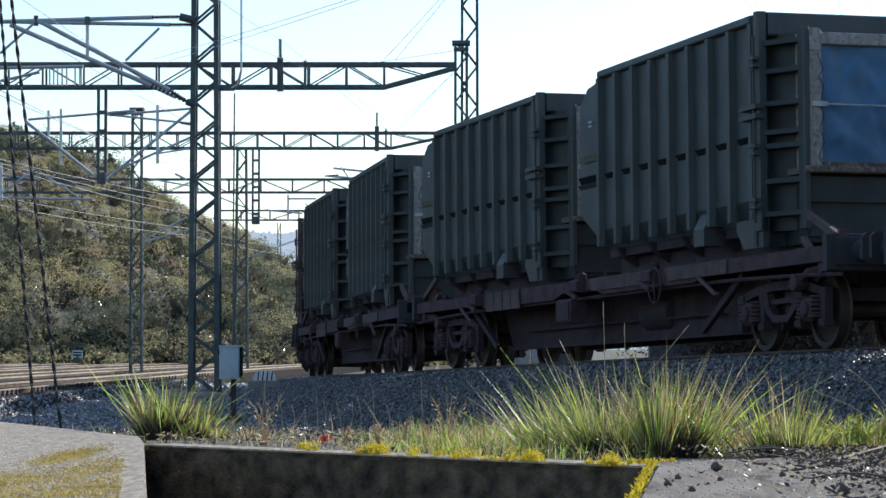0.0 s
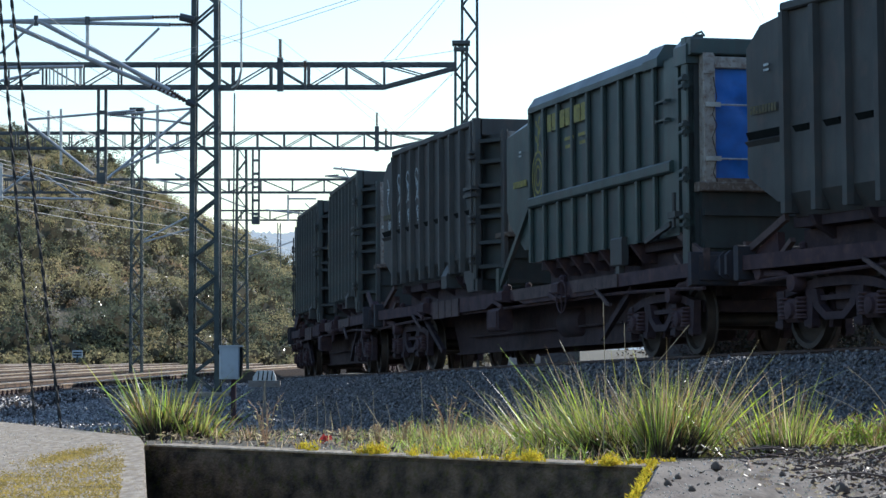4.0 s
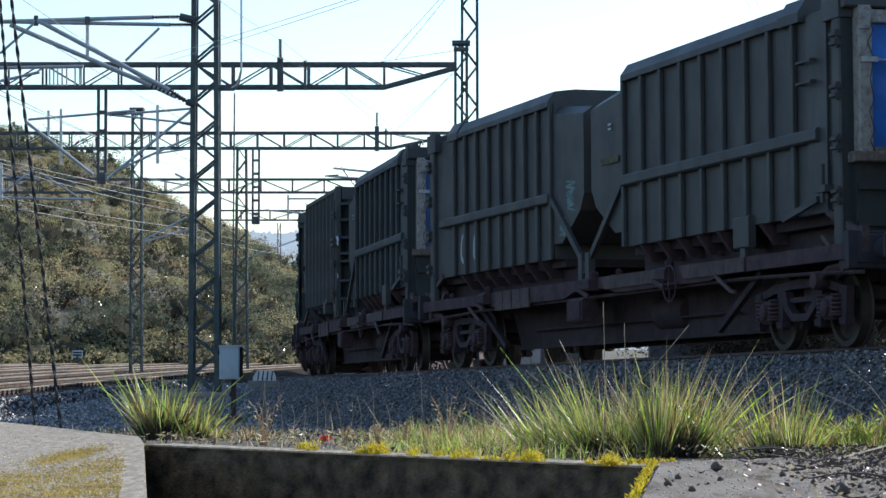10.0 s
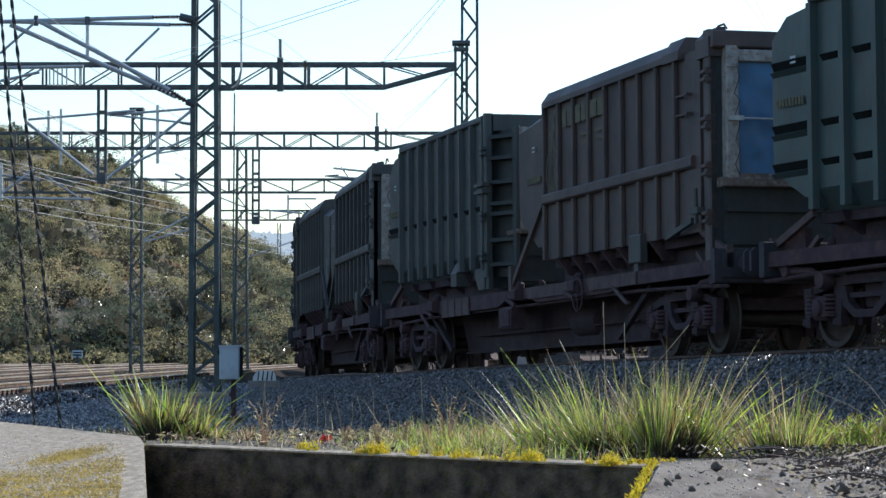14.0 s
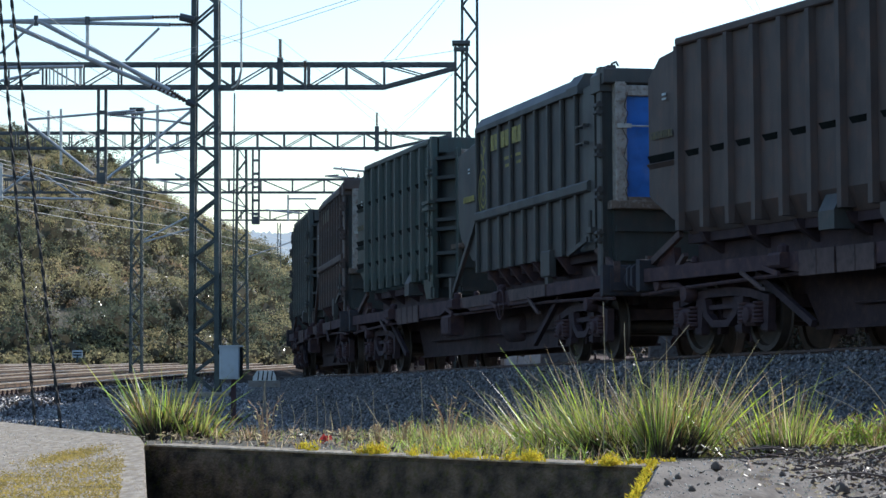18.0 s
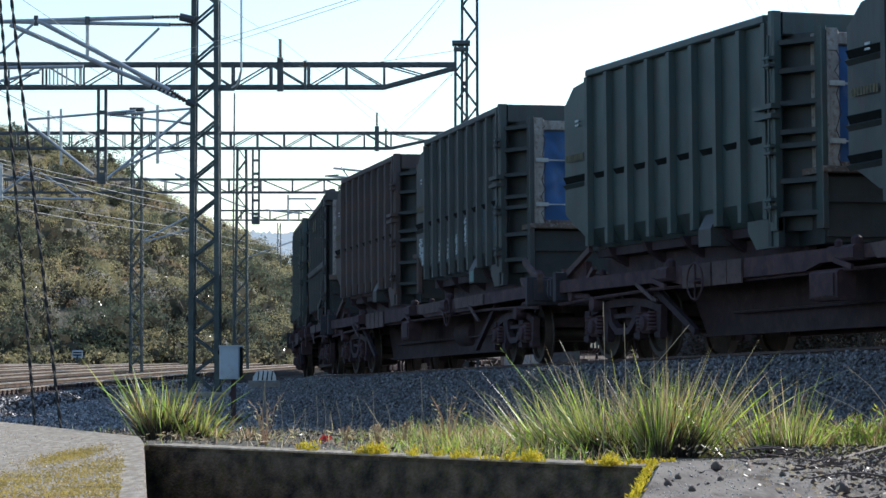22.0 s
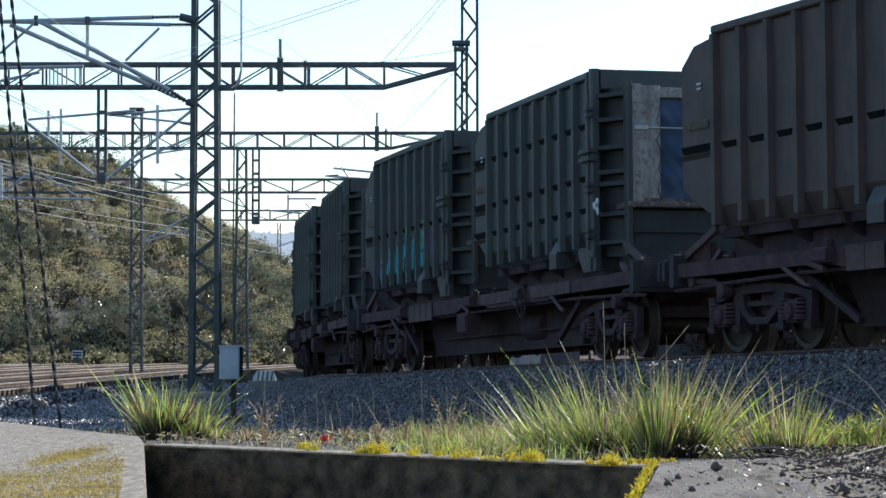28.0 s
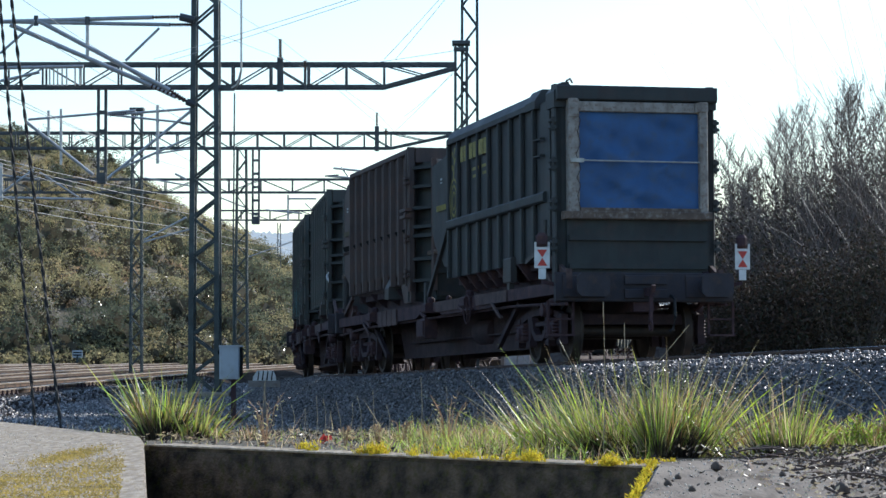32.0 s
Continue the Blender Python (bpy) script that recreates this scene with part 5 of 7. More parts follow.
    part("lock_rod", bolt_on("lock_rod", end, lambda: Shape().tube([(-1.28, end + 0.06, 0.4), (-1.28, end + 0.06, 2.7)], 0.02, 6), body), None, c)
    for z in (1.70, 1.82):
        part("rod_clamp", bolt_on("rod_clamp", end, lambda: Shape().box(-1.33, -1.2, end - 0.1, end + 0.42, -0.03, 0.03), body), None, c, at=(0, 0, z))
    part("skirt", bolt_on("skirt", end, lambda: Shape().prism(((end, 0.1), (end + 0.62, 0.1), (end + 0.85, 0.34), (end + 0.85, 0.46), (end, 0.46)), -1.2, -1.12), body), None, c)
    rear_end(c, body, tarp, bars, seed, end, 0.84, 0.62, post)
    lettering(c, [(3.12 + 0.075 * k, 3.17 + 0.075 * k, 1.72, 1.82) for k in range(9)], "yellow_old")
    lettering(c, [(3.3, 3.42, 2.28, 2.31), (3.3, 3.42, 2.22, 2.245)], "spray_white")
    return c


def container_railed(label, body, tarp, bars, seed, words, e=0.0):
    """A container with a mid rail, framed panels, a smooth raised roof edge and a braced hood; e: how much longer it is."""
    c = thing("waste_container", label, "waste container", "waste containers of the train")
    part("shell", bolt_on("shell_railed", e, lambda: Shape().box(-1.16, 1.16, -3.66 - e, 2.86, 0.40, 2.78), body), None, c)
    part("roof", bolt_on("roof_railed", e, lambda: Shape().prism(((-1.24, 2.72), (-1.24, 2.80), (-1.13, 2.96), (-0.8, 3.0), (0.8, 3.0), (1.13, 2.96), (1.24, 2.80), (1.24, 2.72)), -2.02 - e, 2.80, "xz"), body), None, c, "smooth raised roof edge")
    part("roof_block", bolt_on("roof_block", e, lambda: Shape().prism(((-1.25, 2.7), (-1.25, 2.82), (-1.13, 3.0), (1.13, 3.0), (1.25, 2.82), (1.25, 2.7)), -2.62 - e, -2.02 - e, "xz"), body), None, c)
    part("mid_rail", bolt_on("mid_rail", e, lambda: Shape().box(-1.26, -1.15, -3.1 - e, 2.80, 1.24, 1.40, 0.025), body), None, c)
    part("mid_rail", bolt_on("mid_rail_right", e, lambda: Shape().box(1.15, 1.26, -3.1 - e, 2.80, 1.24, 1.40, 0.025), body), None, c)
    rib = bolt_on("rib_railed", e, lambda: Shape().box(-0.07, 0.0, -0.04, 0.04, 0.40, 2.74, 0.012), body)
    for k in (-1, 1):
        for y in [-2.35 - e + (5.15 + e) / 8 * j for j in range(9)]:
            part("rib", rib, None, c, at=Matrix.Translation((k * 1.16, y, 0)) @ Matrix.Rotation(0 if k < 0 else math.pi, 4, 'Z'))
    part("hood", bolt_on("hood", e, lambda: Shape().prism(((2.8, 0.62), (3.25, 0.62), (4.06, 1.05), (4.24, 1.3), (4.24, 2.47), (2.8, 2.60)), -1.17, 1.17), body), None, c)
    part("hood_cap", bolt_on("hood_cap", e, lambda: Shape().add([(x, y, z) for y, z, h in ((2.8, 2.60, 0.13), (4.24, 2.47, 0.11)) for x, z in ((-1.17, z), (-1.03, z + h), (1.03, z + h), (1.17, z))],
                                                               [(0, 1, 5, 4), (1, 2, 6, 5), (2, 3, 7, 6), (4, 5, 6, 7), (3, 2, 1, 0)]), body), None, c, "bevelled hood top")
    for k in (-1, 1):
        part("hood_strut", bolt_on("hood_strut", e, lambda: Shape().bar((0, 2.86, 1.30), (0, 4.56, 0.08), 0.06, 0.10).box(-0.05, 0.05, 4.48, 4.64, 0.0, 0.40), body), None, c, at=(k * 1.2, 0, 0))
    part("floor_frame", bolt_on("floor_frame_railed", e, lambda: Shape().box(-0.82, -0.70, -3.7 - e, 3.0, 0.0, 0.28, 0.02).box(0.70, 0.82, -3.7 - e, 3.0, 0.0, 0.28, 0.02).box(-1.0, 1.0, -3.6 - e, 2.9, 0.28, 0.40), "under_shade"), None, c, "dark underframe")
    for k in range(7):
        y = -2.0 + k * 0.7
        part("cross_member", bolt_on("cross_member", e, lambda: Shape().prism(((-1.2, 0.40), (1.2, 0.40), (1.0, 0.14), (-1.0, 0.14)), -0.05, 0.05, "xz"), "wagon"), None, c, at=(0, y, 0))
    part("gusset", bolt_on("gusset_railed", e, lambda: Shape().box(-1.24, -1.14, -1.75, -1.25, 0.12, 0.52, 0.02).box(-1.22, -1.14, -1.58, -1.42, -0.1, 0.12), "grey_green"), None, c, "paler bracket box")
    part("corner_post", bolt_on("corner_post_railed", e, lambda: Shape().box(-1.24, -1.12, -3.74 - e, -3.52 - e, 0.0, 2.95, 0.02), body), None, c)
    part("corner_post", bolt_on("corner_post_railed_right", e, lambda: Shape().box(1.12, 1.24, -3.74 - e, -3.52 - e, 0.0, 2.95, 0.02), body), None, c)
    part("roof_arch", bolt_on("roof_arch", e, lambda: Shape().prism(((-1.26, 2.6), (-1.26, 2.84), (-1.14, 2.97), (-1.03, 2.98), (-1.0, 2.88), (1.15, 2.88), (1.2, 2.93), (1.26, 2.9), (1.26, 2.6)), -3.78 - e, -3.3 - e, "xz"), body), None, c)
    for k in (-1, 1):
        for z in (0.55, 1.15, 1.75, 2.35):
            part("hinge", bolt_on("hinge_railed", e, lambda: Shape().box(-0.05, 0.05, -3.76 - e, -3.6 - e, -0.07, -0.02, 0.01).box(-0.05, 0.05, -3.76 - e, -3.6 - e, 0.03, 0.08, 0.01).tube([(0.0, -3.72 - e, -0.1), (0.0, -3.72 - e, 0.11)], 0.03, 6), body), None, c, at=(k * 1.26, 0, z))
    part("gap_panel", bolt_on("gap_panel", e, lambda: Shape().box(-1.2, -1.12, -3.3 - e, -2.75 - e, 0.40, 2.74), body), None, c)
    for z in (1.95, 2.2):
        part("ladder_rung", bolt_on("ladder_rung", e, lambda: Shape().tube([(-1.27, -3.0 - e, 0), (-1.27, -2.62 - e, 0)], 0.018, 5).box(-1.28, -1.18, -3.02 - e, -2.98 - e, -0.02, 0.02).box(-1.28, -1.18, -2.64 - e, -2.6 - e, -0.02, 0.02), body), None, c, at=(0, 0, z))
    part("latch", bolt_on("latch", e, lambda: Shape().tube([(-1.29, -3.35 - e, 0.5), (-1.29, -3.35 - e, 0.95)], 0.03, 6).box(-1.33, -1.2, -3.5 - e, -3.2 - e, 0.62, 0.70).bar((-1.28, -3.2 - e, 0.55), (-1.28, -2.2 - e, 0.38), 0.05, 0.07), "grey_green"), None, c, "worn latch gear")
    part("roof_hoop", bolt_on("roof_hoop", e, lambda: Shape().tube([(-0.9, -3.5 - e, 3.0), (-0.9, -3.4 - e, 3.07), (-0.9, -3.2 - e, 3.07), (-0.9, -3.1 - e, 3.0)], 0.016, 5), body), None, c)
    rear_end(c, body, tarp, bars, seed, -3.9 - e, 1.08, 0.02)
    if words:
        emblem(c, words)
        y = 1.86
        for k, wdt in enumerate((0.20, 0.18, 0.24, 0.20, 0.3, 0.2)):
            if k % 2 == 0 and k:
                y -= 0.16
            part("lettering_bar", Shape().box(-1.206, -1.2, y - wdt, y, 2.34, 2.60), M[words], c, "yellow block of faded lettering")
            y -= wdt + 0.05
        lettering(c, [(0.55, 1.0, 2.12, 2.17), (0.6, 0.95, 2.0, 2.05), (-0.15, 0.3, 2.12, 2.17), (-0.1, 0.25, 2.0, 2.05)], words)
    lettering(c, [(3.02 + 0.085 * k, 3.08 + 0.085 * k, 1.62, 1.72) for k in range(9)], "yellow" if words == "yellow" else "yellow_old")
    lettering(c, [(3.3, 3.42, 2.16, 2.19), (3.3, 3.42, 2.10, 2.125)], "spray_white")
    return c


def scrap(seed, at, size):
    """A crumpled scrap of film: a fan of uneven folds with a torn edge."""
    r = random.Random(seed)
    sh, n_ = Shape(), 11
    for i in range(n_):
        a = 2 * math.pi * i / n_
        q = size * r.uniform(0.45, 1.1)
        for f, d in ((0.12, 0.3), (0.6, 0.45), (1.0, 0.15)):
            sh.v.append((at[0] - size * d * r.uniform(0.3, 1.0), at[1] - 0.35 * size * r.uniform(0, 1) + 0.7 * q * f * math.cos(a), at[2] + q * f * math.sin(a)))
    for i in range(n_):
        k = (i + 1) % n_
        sh.f += [(3 * i, 3 * i + 1, 3 * k + 1, 3 * k), (3 * i + 1, 3 * i + 2, 3 * k + 2, 3 * k + 1)]
    return sh


def curve_through(pts, n=5):
    """A smooth curve through the points."""
    p = [pts[0]] + list(pts) + [pts[-1]]
    out = []
    for i in range(1, len(p) - 2):
        for k in range(n):
            t = k / n
            out.append(tuple(0.5 * (2 * p[i][e] + (p[i + 1][e] - p[i - 1][e]) * t + (2 * p[i - 1][e] - 5 * p[i][e] + 4 * p[i + 1][e] - p[i + 2][e]) * t * t
                             + (3 * p[i][e] - p[i - 1][e] - 3 * p[i + 1][e] + p[i + 2][e]) * t ** 3) for e in (0, 1)))
    return out + [tuple(p[-2])]


def spray(c, strokes, mat, width, label, x=-1.163):
    """Sprayed strokes on the side: smooth ribbons through points (y, z), thinning to their ends."""
    for st in strokes:
        sh = Shape()
        q = curve_through(st)
        o = len(sh.v)
        for i, p in enumerate(q):
            a, b = q[max(i - 1, 0)], q[min(i + 1, len(q) - 1)]
            d = math.hypot(b[0] - a[0], b[1] - a[1]) or 1.0
            w = width / 2 * (0.55 + 0.45 * math.sin(math.pi * (i + 0.5) / len(q)))
            ny, nz = -(b[1] - a[1]) / d * w, (b[0] - a[0]) / d * w
            sh.v += [(x, p[0] + ny, p[1] + nz), (x, p[0] - ny, p[1] - nz)]
        sh.f += [(o + 2 * i, o + 2 * i + 1, o + 2 * i + 3, o + 2 * i + 2) for i in range(len(q) - 1)]
        part("graffiti", sh, M[mat], c, label)


def scrawl(r, y, z0, z1, w, loops=3):
    """An unreadable scribble running down from z1 to z0."""
    out = []
    for k in range(2):
        n_ = 2 * loops + 1
        out.append([(y + w * (0.5 if j % 2 else -0.5) * r.uniform(0.5, 1.1) + r.uniform(-0.03, 0.03), z1 + (z0 - z1) * ((j + r.uniform(-0.7, 0.7)) / n_ * 0.6 + 0.4 * k)) for j in range(n_ + 1)])
    return out


MURAL = (
    ("spray_violet", 0.5, ((2.85, 0.8), (2.5, 0.95), (2.35, 1.0))), ("spray_violet", 0.3, ((1.95, 1.15), (1.75, 1.3))),
    ("spray_violet", 0.30, ((-1.0, 1.62), (-1.4, 1.5), (-1.66, 1.1), (-1.7, 0.75))),
    ("spray_teal", 0.30, ((2.3, 0.75), (1.9, 1.0), (1.62, 1.35))), ("spray_teal", 0.28, ((1.6, 1.35), (1.42, 1.0), (1.3, 0.62))),
    ("spray_teal", 0.30, ((1.25, 0.6), (1.2, 1.1), (1.05, 1.5))), ("spray_teal", 0.36, ((0.9, 0.65), (0.8, 1.1), (0.75, 1.4), (0.3, 1.35), (0.25, 0.6))),
    ("spray_teal", 0.28, ((0.0, 0.7), (-0.05, 1.35), (-0.4, 1.3), (-0.45, 0.62))), ("spray_teal", 0.30, ((-0.75, 0.55), (-0.78, 1.1), (-0.8, 1.7))),
    ("spray_teal", 0.30, ((-1.05, 0.5), (-1.08, 1.2), (-1.1, 1.75))), ("spray_teal", 0.3, ((-0.75, 1.0), (-1.1, 1.02))),
    ("spray_green", 0.32, ((1.15, 1.4), (1.0, 1.78))), ("spray_green", 0.28, ((0.35, 1.5), (0.1, 1.72))), ("spray_green", 0.22, ((-0.8, 1.5), (-0.85, 1.86))),
    ("spray_green", 0.2, ((-0.2, 1.45), (-0.35, 1.6))), ("outline", 0.07, ((2.1, 0.7), (1.85, 0.9), (1.65, 1.12))), ("outline", 0.07, ((1.65, 1.12), (1.5, 0.75))),
    ("outline", 0.12, ((0.55, 0.62), (0.55, 1.12))), ("outline", 0.06, ((1.05, 0.62), (1.0, 1.2))), ("outline", 0.06, ((0.05, 0.6), (0.1, 1.25))),
    ("outline", 0.11, ((-0.2, 0.65), (-0.22, 1.08))), ("outline", 0.06, ((-0.6, 0.6), (-0.6, 1.35))), ("outline", 0.07, ((-0.93, 1.15), (-0.94, 1.65))),
    ("outline", 0.09, ((0.95, 1.5), (0.6, 1.56), (0.45, 1.75))), ("spray_white", 0.07, ((1.78, 0.72), (1.67, 0.92), (1.57, 0.72))),
    ("spray_white", 0.035, ((0.48, 0.72), (0.47, 1.16), (0.62, 1.18))), ("spray_white", 0.04, ((-1.26, 1.3), (-1.25, 1.8), (-0.95, 1.88))), ("spray_white", 0.04, ((2.2, 1.1), (2.18, 1.35))),
    ("spray_yellow", 0.13, ((2.5, 1.05), (2.45, 1.2))), ("spray_yellow", 0.10, ((1.85, 1.2), (1.74, 1.36))), ("spray_yellow", 0.08, ((1.15, 1.55), (1.1, 1.74))),
    ("spray_yellow", 0.10, ((0.5, 1.45), (0.45, 1.6))), ("spray_yellow", 0.10, ((-0.95, 1.42), (-0.98, 1.6))), ("spray_yellow", 0.07, ((-0.3, 1.5), (-0.36, 1.66))),
    ("spray_white", 0.2, ((-0.9, 0.5), (-0.9, 0.7))),
)


def mural(c):
    """Sprayed letters over panels and ribs, in small patches on whichever face is outermost."""
    ribs = np.array([RIB_FIRST + RIB_STEP * k for k in range(9)])
    cell = 0.02
    Y, Z = np.meshgrid(np.arange(-1.95, 3.1, cell), np.arange(0.48, 1.95, cell))
    wob = 0.02 * np.sin(9 * Y + 5 * Z) + 0.012 * np.sin(31 * Z - 17 * Y)
    names = ["", "spray_teal", "spray_green", "spray_yellow", "spray_violet", "outline", "spray_white"]
    col = np.zeros(Y.shape, int)

    def near(pts):
        best = np.full(Y.shape, 9.0)
        q = curve_through(pts)
        for a, b in zip(q, q[1:]):
            dy, dz = b[0] - a[0], b[1] - a[1]
            f = np.clip(((Y - a[0]) * dy + (Z - a[1]) * dz) / (dy * dy + dz * dz + 1e-9), 0, 1)
            best = np.minimum(best, np.hypot(Y - a[0] - f * dy, Z - a[1] - f * dz))
        return best

    for m, w, pts in MURAL:
        pts = [(y, 0.52 + 0.74 * (z - 0.55)) for y, z in pts]
        w *= 0.9
        dist = near(pts) + wob * (0.6 if w > 0.1 else 0.2)
        if m == "spray_teal":
            col[dist < w / 2 + 0.035] = names.index("outline")
        col[dist < w / 2] = names.index(m)
    rib = np.abs(Y[..., None] - ribs).min(-1) < 0.051
    ok = (col > 0) & (rib | ((Z > 0.72) & ~((Z > 1.39) & (Z < 1.51))))
    for i, m in enumerate(names):
        pick = ok & (col == i)
        if not i or not pick.any():
            continue
        y, z, x = Y[pick], Z[pick], np.where(rib[pick], -1.248, -1.163)
        h = cell / 2
        quads = np.stack([np.stack([x, y + a * h, z + b * h], 1) for a, b in ((-1, -1), (1, -1), (1, 1), (-1, 1))], 1)
        ob = tagged(soup("graffiti", quads, 4, M[m], c), kind="stuff")
        ob["label"] = {"spray_teal": "teal", "spray_green": "green", "spray_yellow": "yellow", "spray_violet": "violet", "outline": "black", "spray_white": "white"}[m] + " sprayed shapes of a mural"


TWO, ONE, TOP = (2.05, 1.35), (1.80,), (2.1,)
# wagon by wagon from the last one: the rear container, the front container
ROSTER = (
    (("A", "sooty_green", "tarp", ONE, "yellow"), ("B", "brown_green", "tarp", ONE)),
    (("C", "green", "tarp_dark", TOP, None), ("B", "green", "tarp", TWO)),
    (("C", "green", "tarp_bright", TWO, None), ("B", "green2", "tarp", TWO)),
    (("B", "green", "tarp", TWO, None), ("B", "brown_green", "tarp", ONE)),
    (("A", "grey_green", "tarp_bright", TOP, "yellow"), ("C", "green2", "tarp", ONE)),
    (("A", "brown_green", "tarp_faded", ONE, "yellow_old"), ("B", "green", "tarp_faded", ONE)),
    (("A", "grey_green", "tarp_bright", TOP, None), ("A", "grey_green", "tarp", ONE)),
    (("A", "sooty_green", "tarp", TOP, None), ("B", "grey_green", "tarp", ONE)),
    (("A", "green2", "tarp_bright", TWO, "yellow"), ("B", "grey_green", "tarp_faded", ONE)),
    (("B", "green", "tarp_faded", ONE, None), ("B", "green", "tarp", ONE)),
    (("B", "green", "tarp", ONE, None), ("B", "grey_green", "tarp", ONE)),
    (("B", "brown_green", "tarp", ONE, None), ("B", "green", "tarp", ONE)),
)
LOOK = {"sooty_green": "very dark green", "green": "dark green", "green2": "mid-green", "grey_green": "faded grey-green", "brown_green": "brownish weathered green"}
KIND = {"A": "with mid rail", "B": "with tall ribs", "C": "with ribs and three slot rows"}
carriers, cargo, wheelsets = [], [], []
for i, pair in enumerate(ROSTER):
    mid = 6.15 + i * WAGON - run(32.0)           # where the wagon's middle is at 0 s
    w, sets = build_wagon("dusty brown bogie flat wagon" + (" with two tail boards" if i == 0 else " carrying two waste containers"), (3.9,) if i == 2 else (-3.5,))
    carriers.append((w, mid))
    wheelsets += sets
    for k, spec in enumerate(pair):
        kind, body, tarp, bars = spec[:4]
        words = spec[4] if len(spec) > 4 else None
        text = LOOK[body] + " steel waste container " + KIND[kind]
        if kind == "A":
            c = container_railed(text + (", yellow emblem" if words else ""), body, tarp, bars, 10 * i + k, words, 0.0 if k else 0.72)
        else:
            c = container_ribbed(text, body, tarp, bars, 10 * i + k, (1.44,) if kind == "B" else (0.98, 1.44, 2.2), B_END, 0.42 if (i, k) == (1, 0) else 0.17)
        flip = kind == "A" and k == 1
        cargo.append((c, mid, pose(0, (4.8 if flip else -4.01) if kind == "A" else (4.95 if k else -3.7), DECK, 0, 0, 180 if flip else 0)))
        r = random.Random(100 + i)
        if (i, k) == (8, 1):
            for o in (2.59, 1.90, 1.22):
                spray(c, [[(o - 0.16, 2.25), (o + 0.06, 2.52), (o + 0.2, 2.4), (o - 0.05, 2.2), (o + 0.08, 2.05), (o - 0.16, 1.9), (o + 0.1, 1.78), (o - 0.06, 1.62)],
                          [(o + 0.16, 2.3), (o + 0.0, 2.12), (o + 0.2, 1.95)]], "spray_white", 0.05, "white sprayed scrawl")
                spray(c, scrawl(r, o, 1.58, 1.82, 0.14, 2), "spray_white", 0.03, "white sprayed scrawl")
            spray(c, [[(3.55, 2.5), (3.42, 2.3), (3.55, 2.1), (3.42, 1.85), (3.5, 1.7)]] + scrawl(r, 3.4, 1.55, 1.68, 0.3, 2), "spray_white", 0.045, "white sprayed scrawl", -1.174)
        if (i, k) == (6, 1):
            for o in (-2.03, -1.29):
                last = [(o + 0.18, 0.72), (o + 0.08, 0.73)] if o < -1.6 else [(o + 0.19, 0.9), (o + 0.15, 1.01)]
                spray(c, [[(o + 0.15, 1.01), (o + 0.02, 1.04), (o - 0.05, 0.86), (o - 0.03, 0.68), (o + 0.09, 0.62), (o + 0.17, 0.66)] + last], "spray_white", 0.085, "white sprayed ring", 1.164)
            spray(c, scrawl(r, 3.62, 1.08, 1.5, 0.42, 3) + scrawl(r, 3.3, 0.72, 1.0, 0.36, 2), "spray_mint", 0.04, "pale green sprayed scrawl", 1.174)
        if (i, k) == (3, 0):
            for j, (o, z) in enumerate(((3.55, 0.95), (3.35, 0.8), (2.59, 0.80), (1.90, 0.80), (1.22, 0.82), (0.53, 0.86), (-0.15, 0.95))):
                spray(c, scrawl(r, o, z - 0.06, z + (0.42 if j == 6 else 0.28), 0.28, 2 + j % 2), "spray_mint" if j == 2 else "spray_white", 0.04, "pale blue sprayed letters" if j == 2 else "white sprayed letters", -1.174 if j < 2 else -1.164)
            part("graffiti", Shape().box(-1.276, -1.272, -1.20, -0.90, 0.24, 0.42), M["spray_mint"], c, "pale spray on the bracket box")
            spray(c, scrawl(r, -1.5, 0.9, 1.5, 0.3, 2) + scrawl(r, -2.2, 0.9, 1.6, 0.3, 2), "spray_faint", 0.028, "faint pale blue sprayed letters")
        if (i, k) == (1, 1):
            mural(c)
        if (i, k) == (1, 0):
            part("sack", scrap(5, (-1.2, B_END - 0.12, 1.02), 0.16), M["film"], c, "white plastic bag caught on the side")
        if (i, k) == (7, 1):
            for z, q in ((1.78, 0.13), (1.0, 0.08)):
                part("rag", scrap(int(z * 10), (-1.2, B_END - 0.1, z), q), M["film"], c, "white scrap of torn plastic")

# tail boards on the last wagon
tail = carriers[0][0]
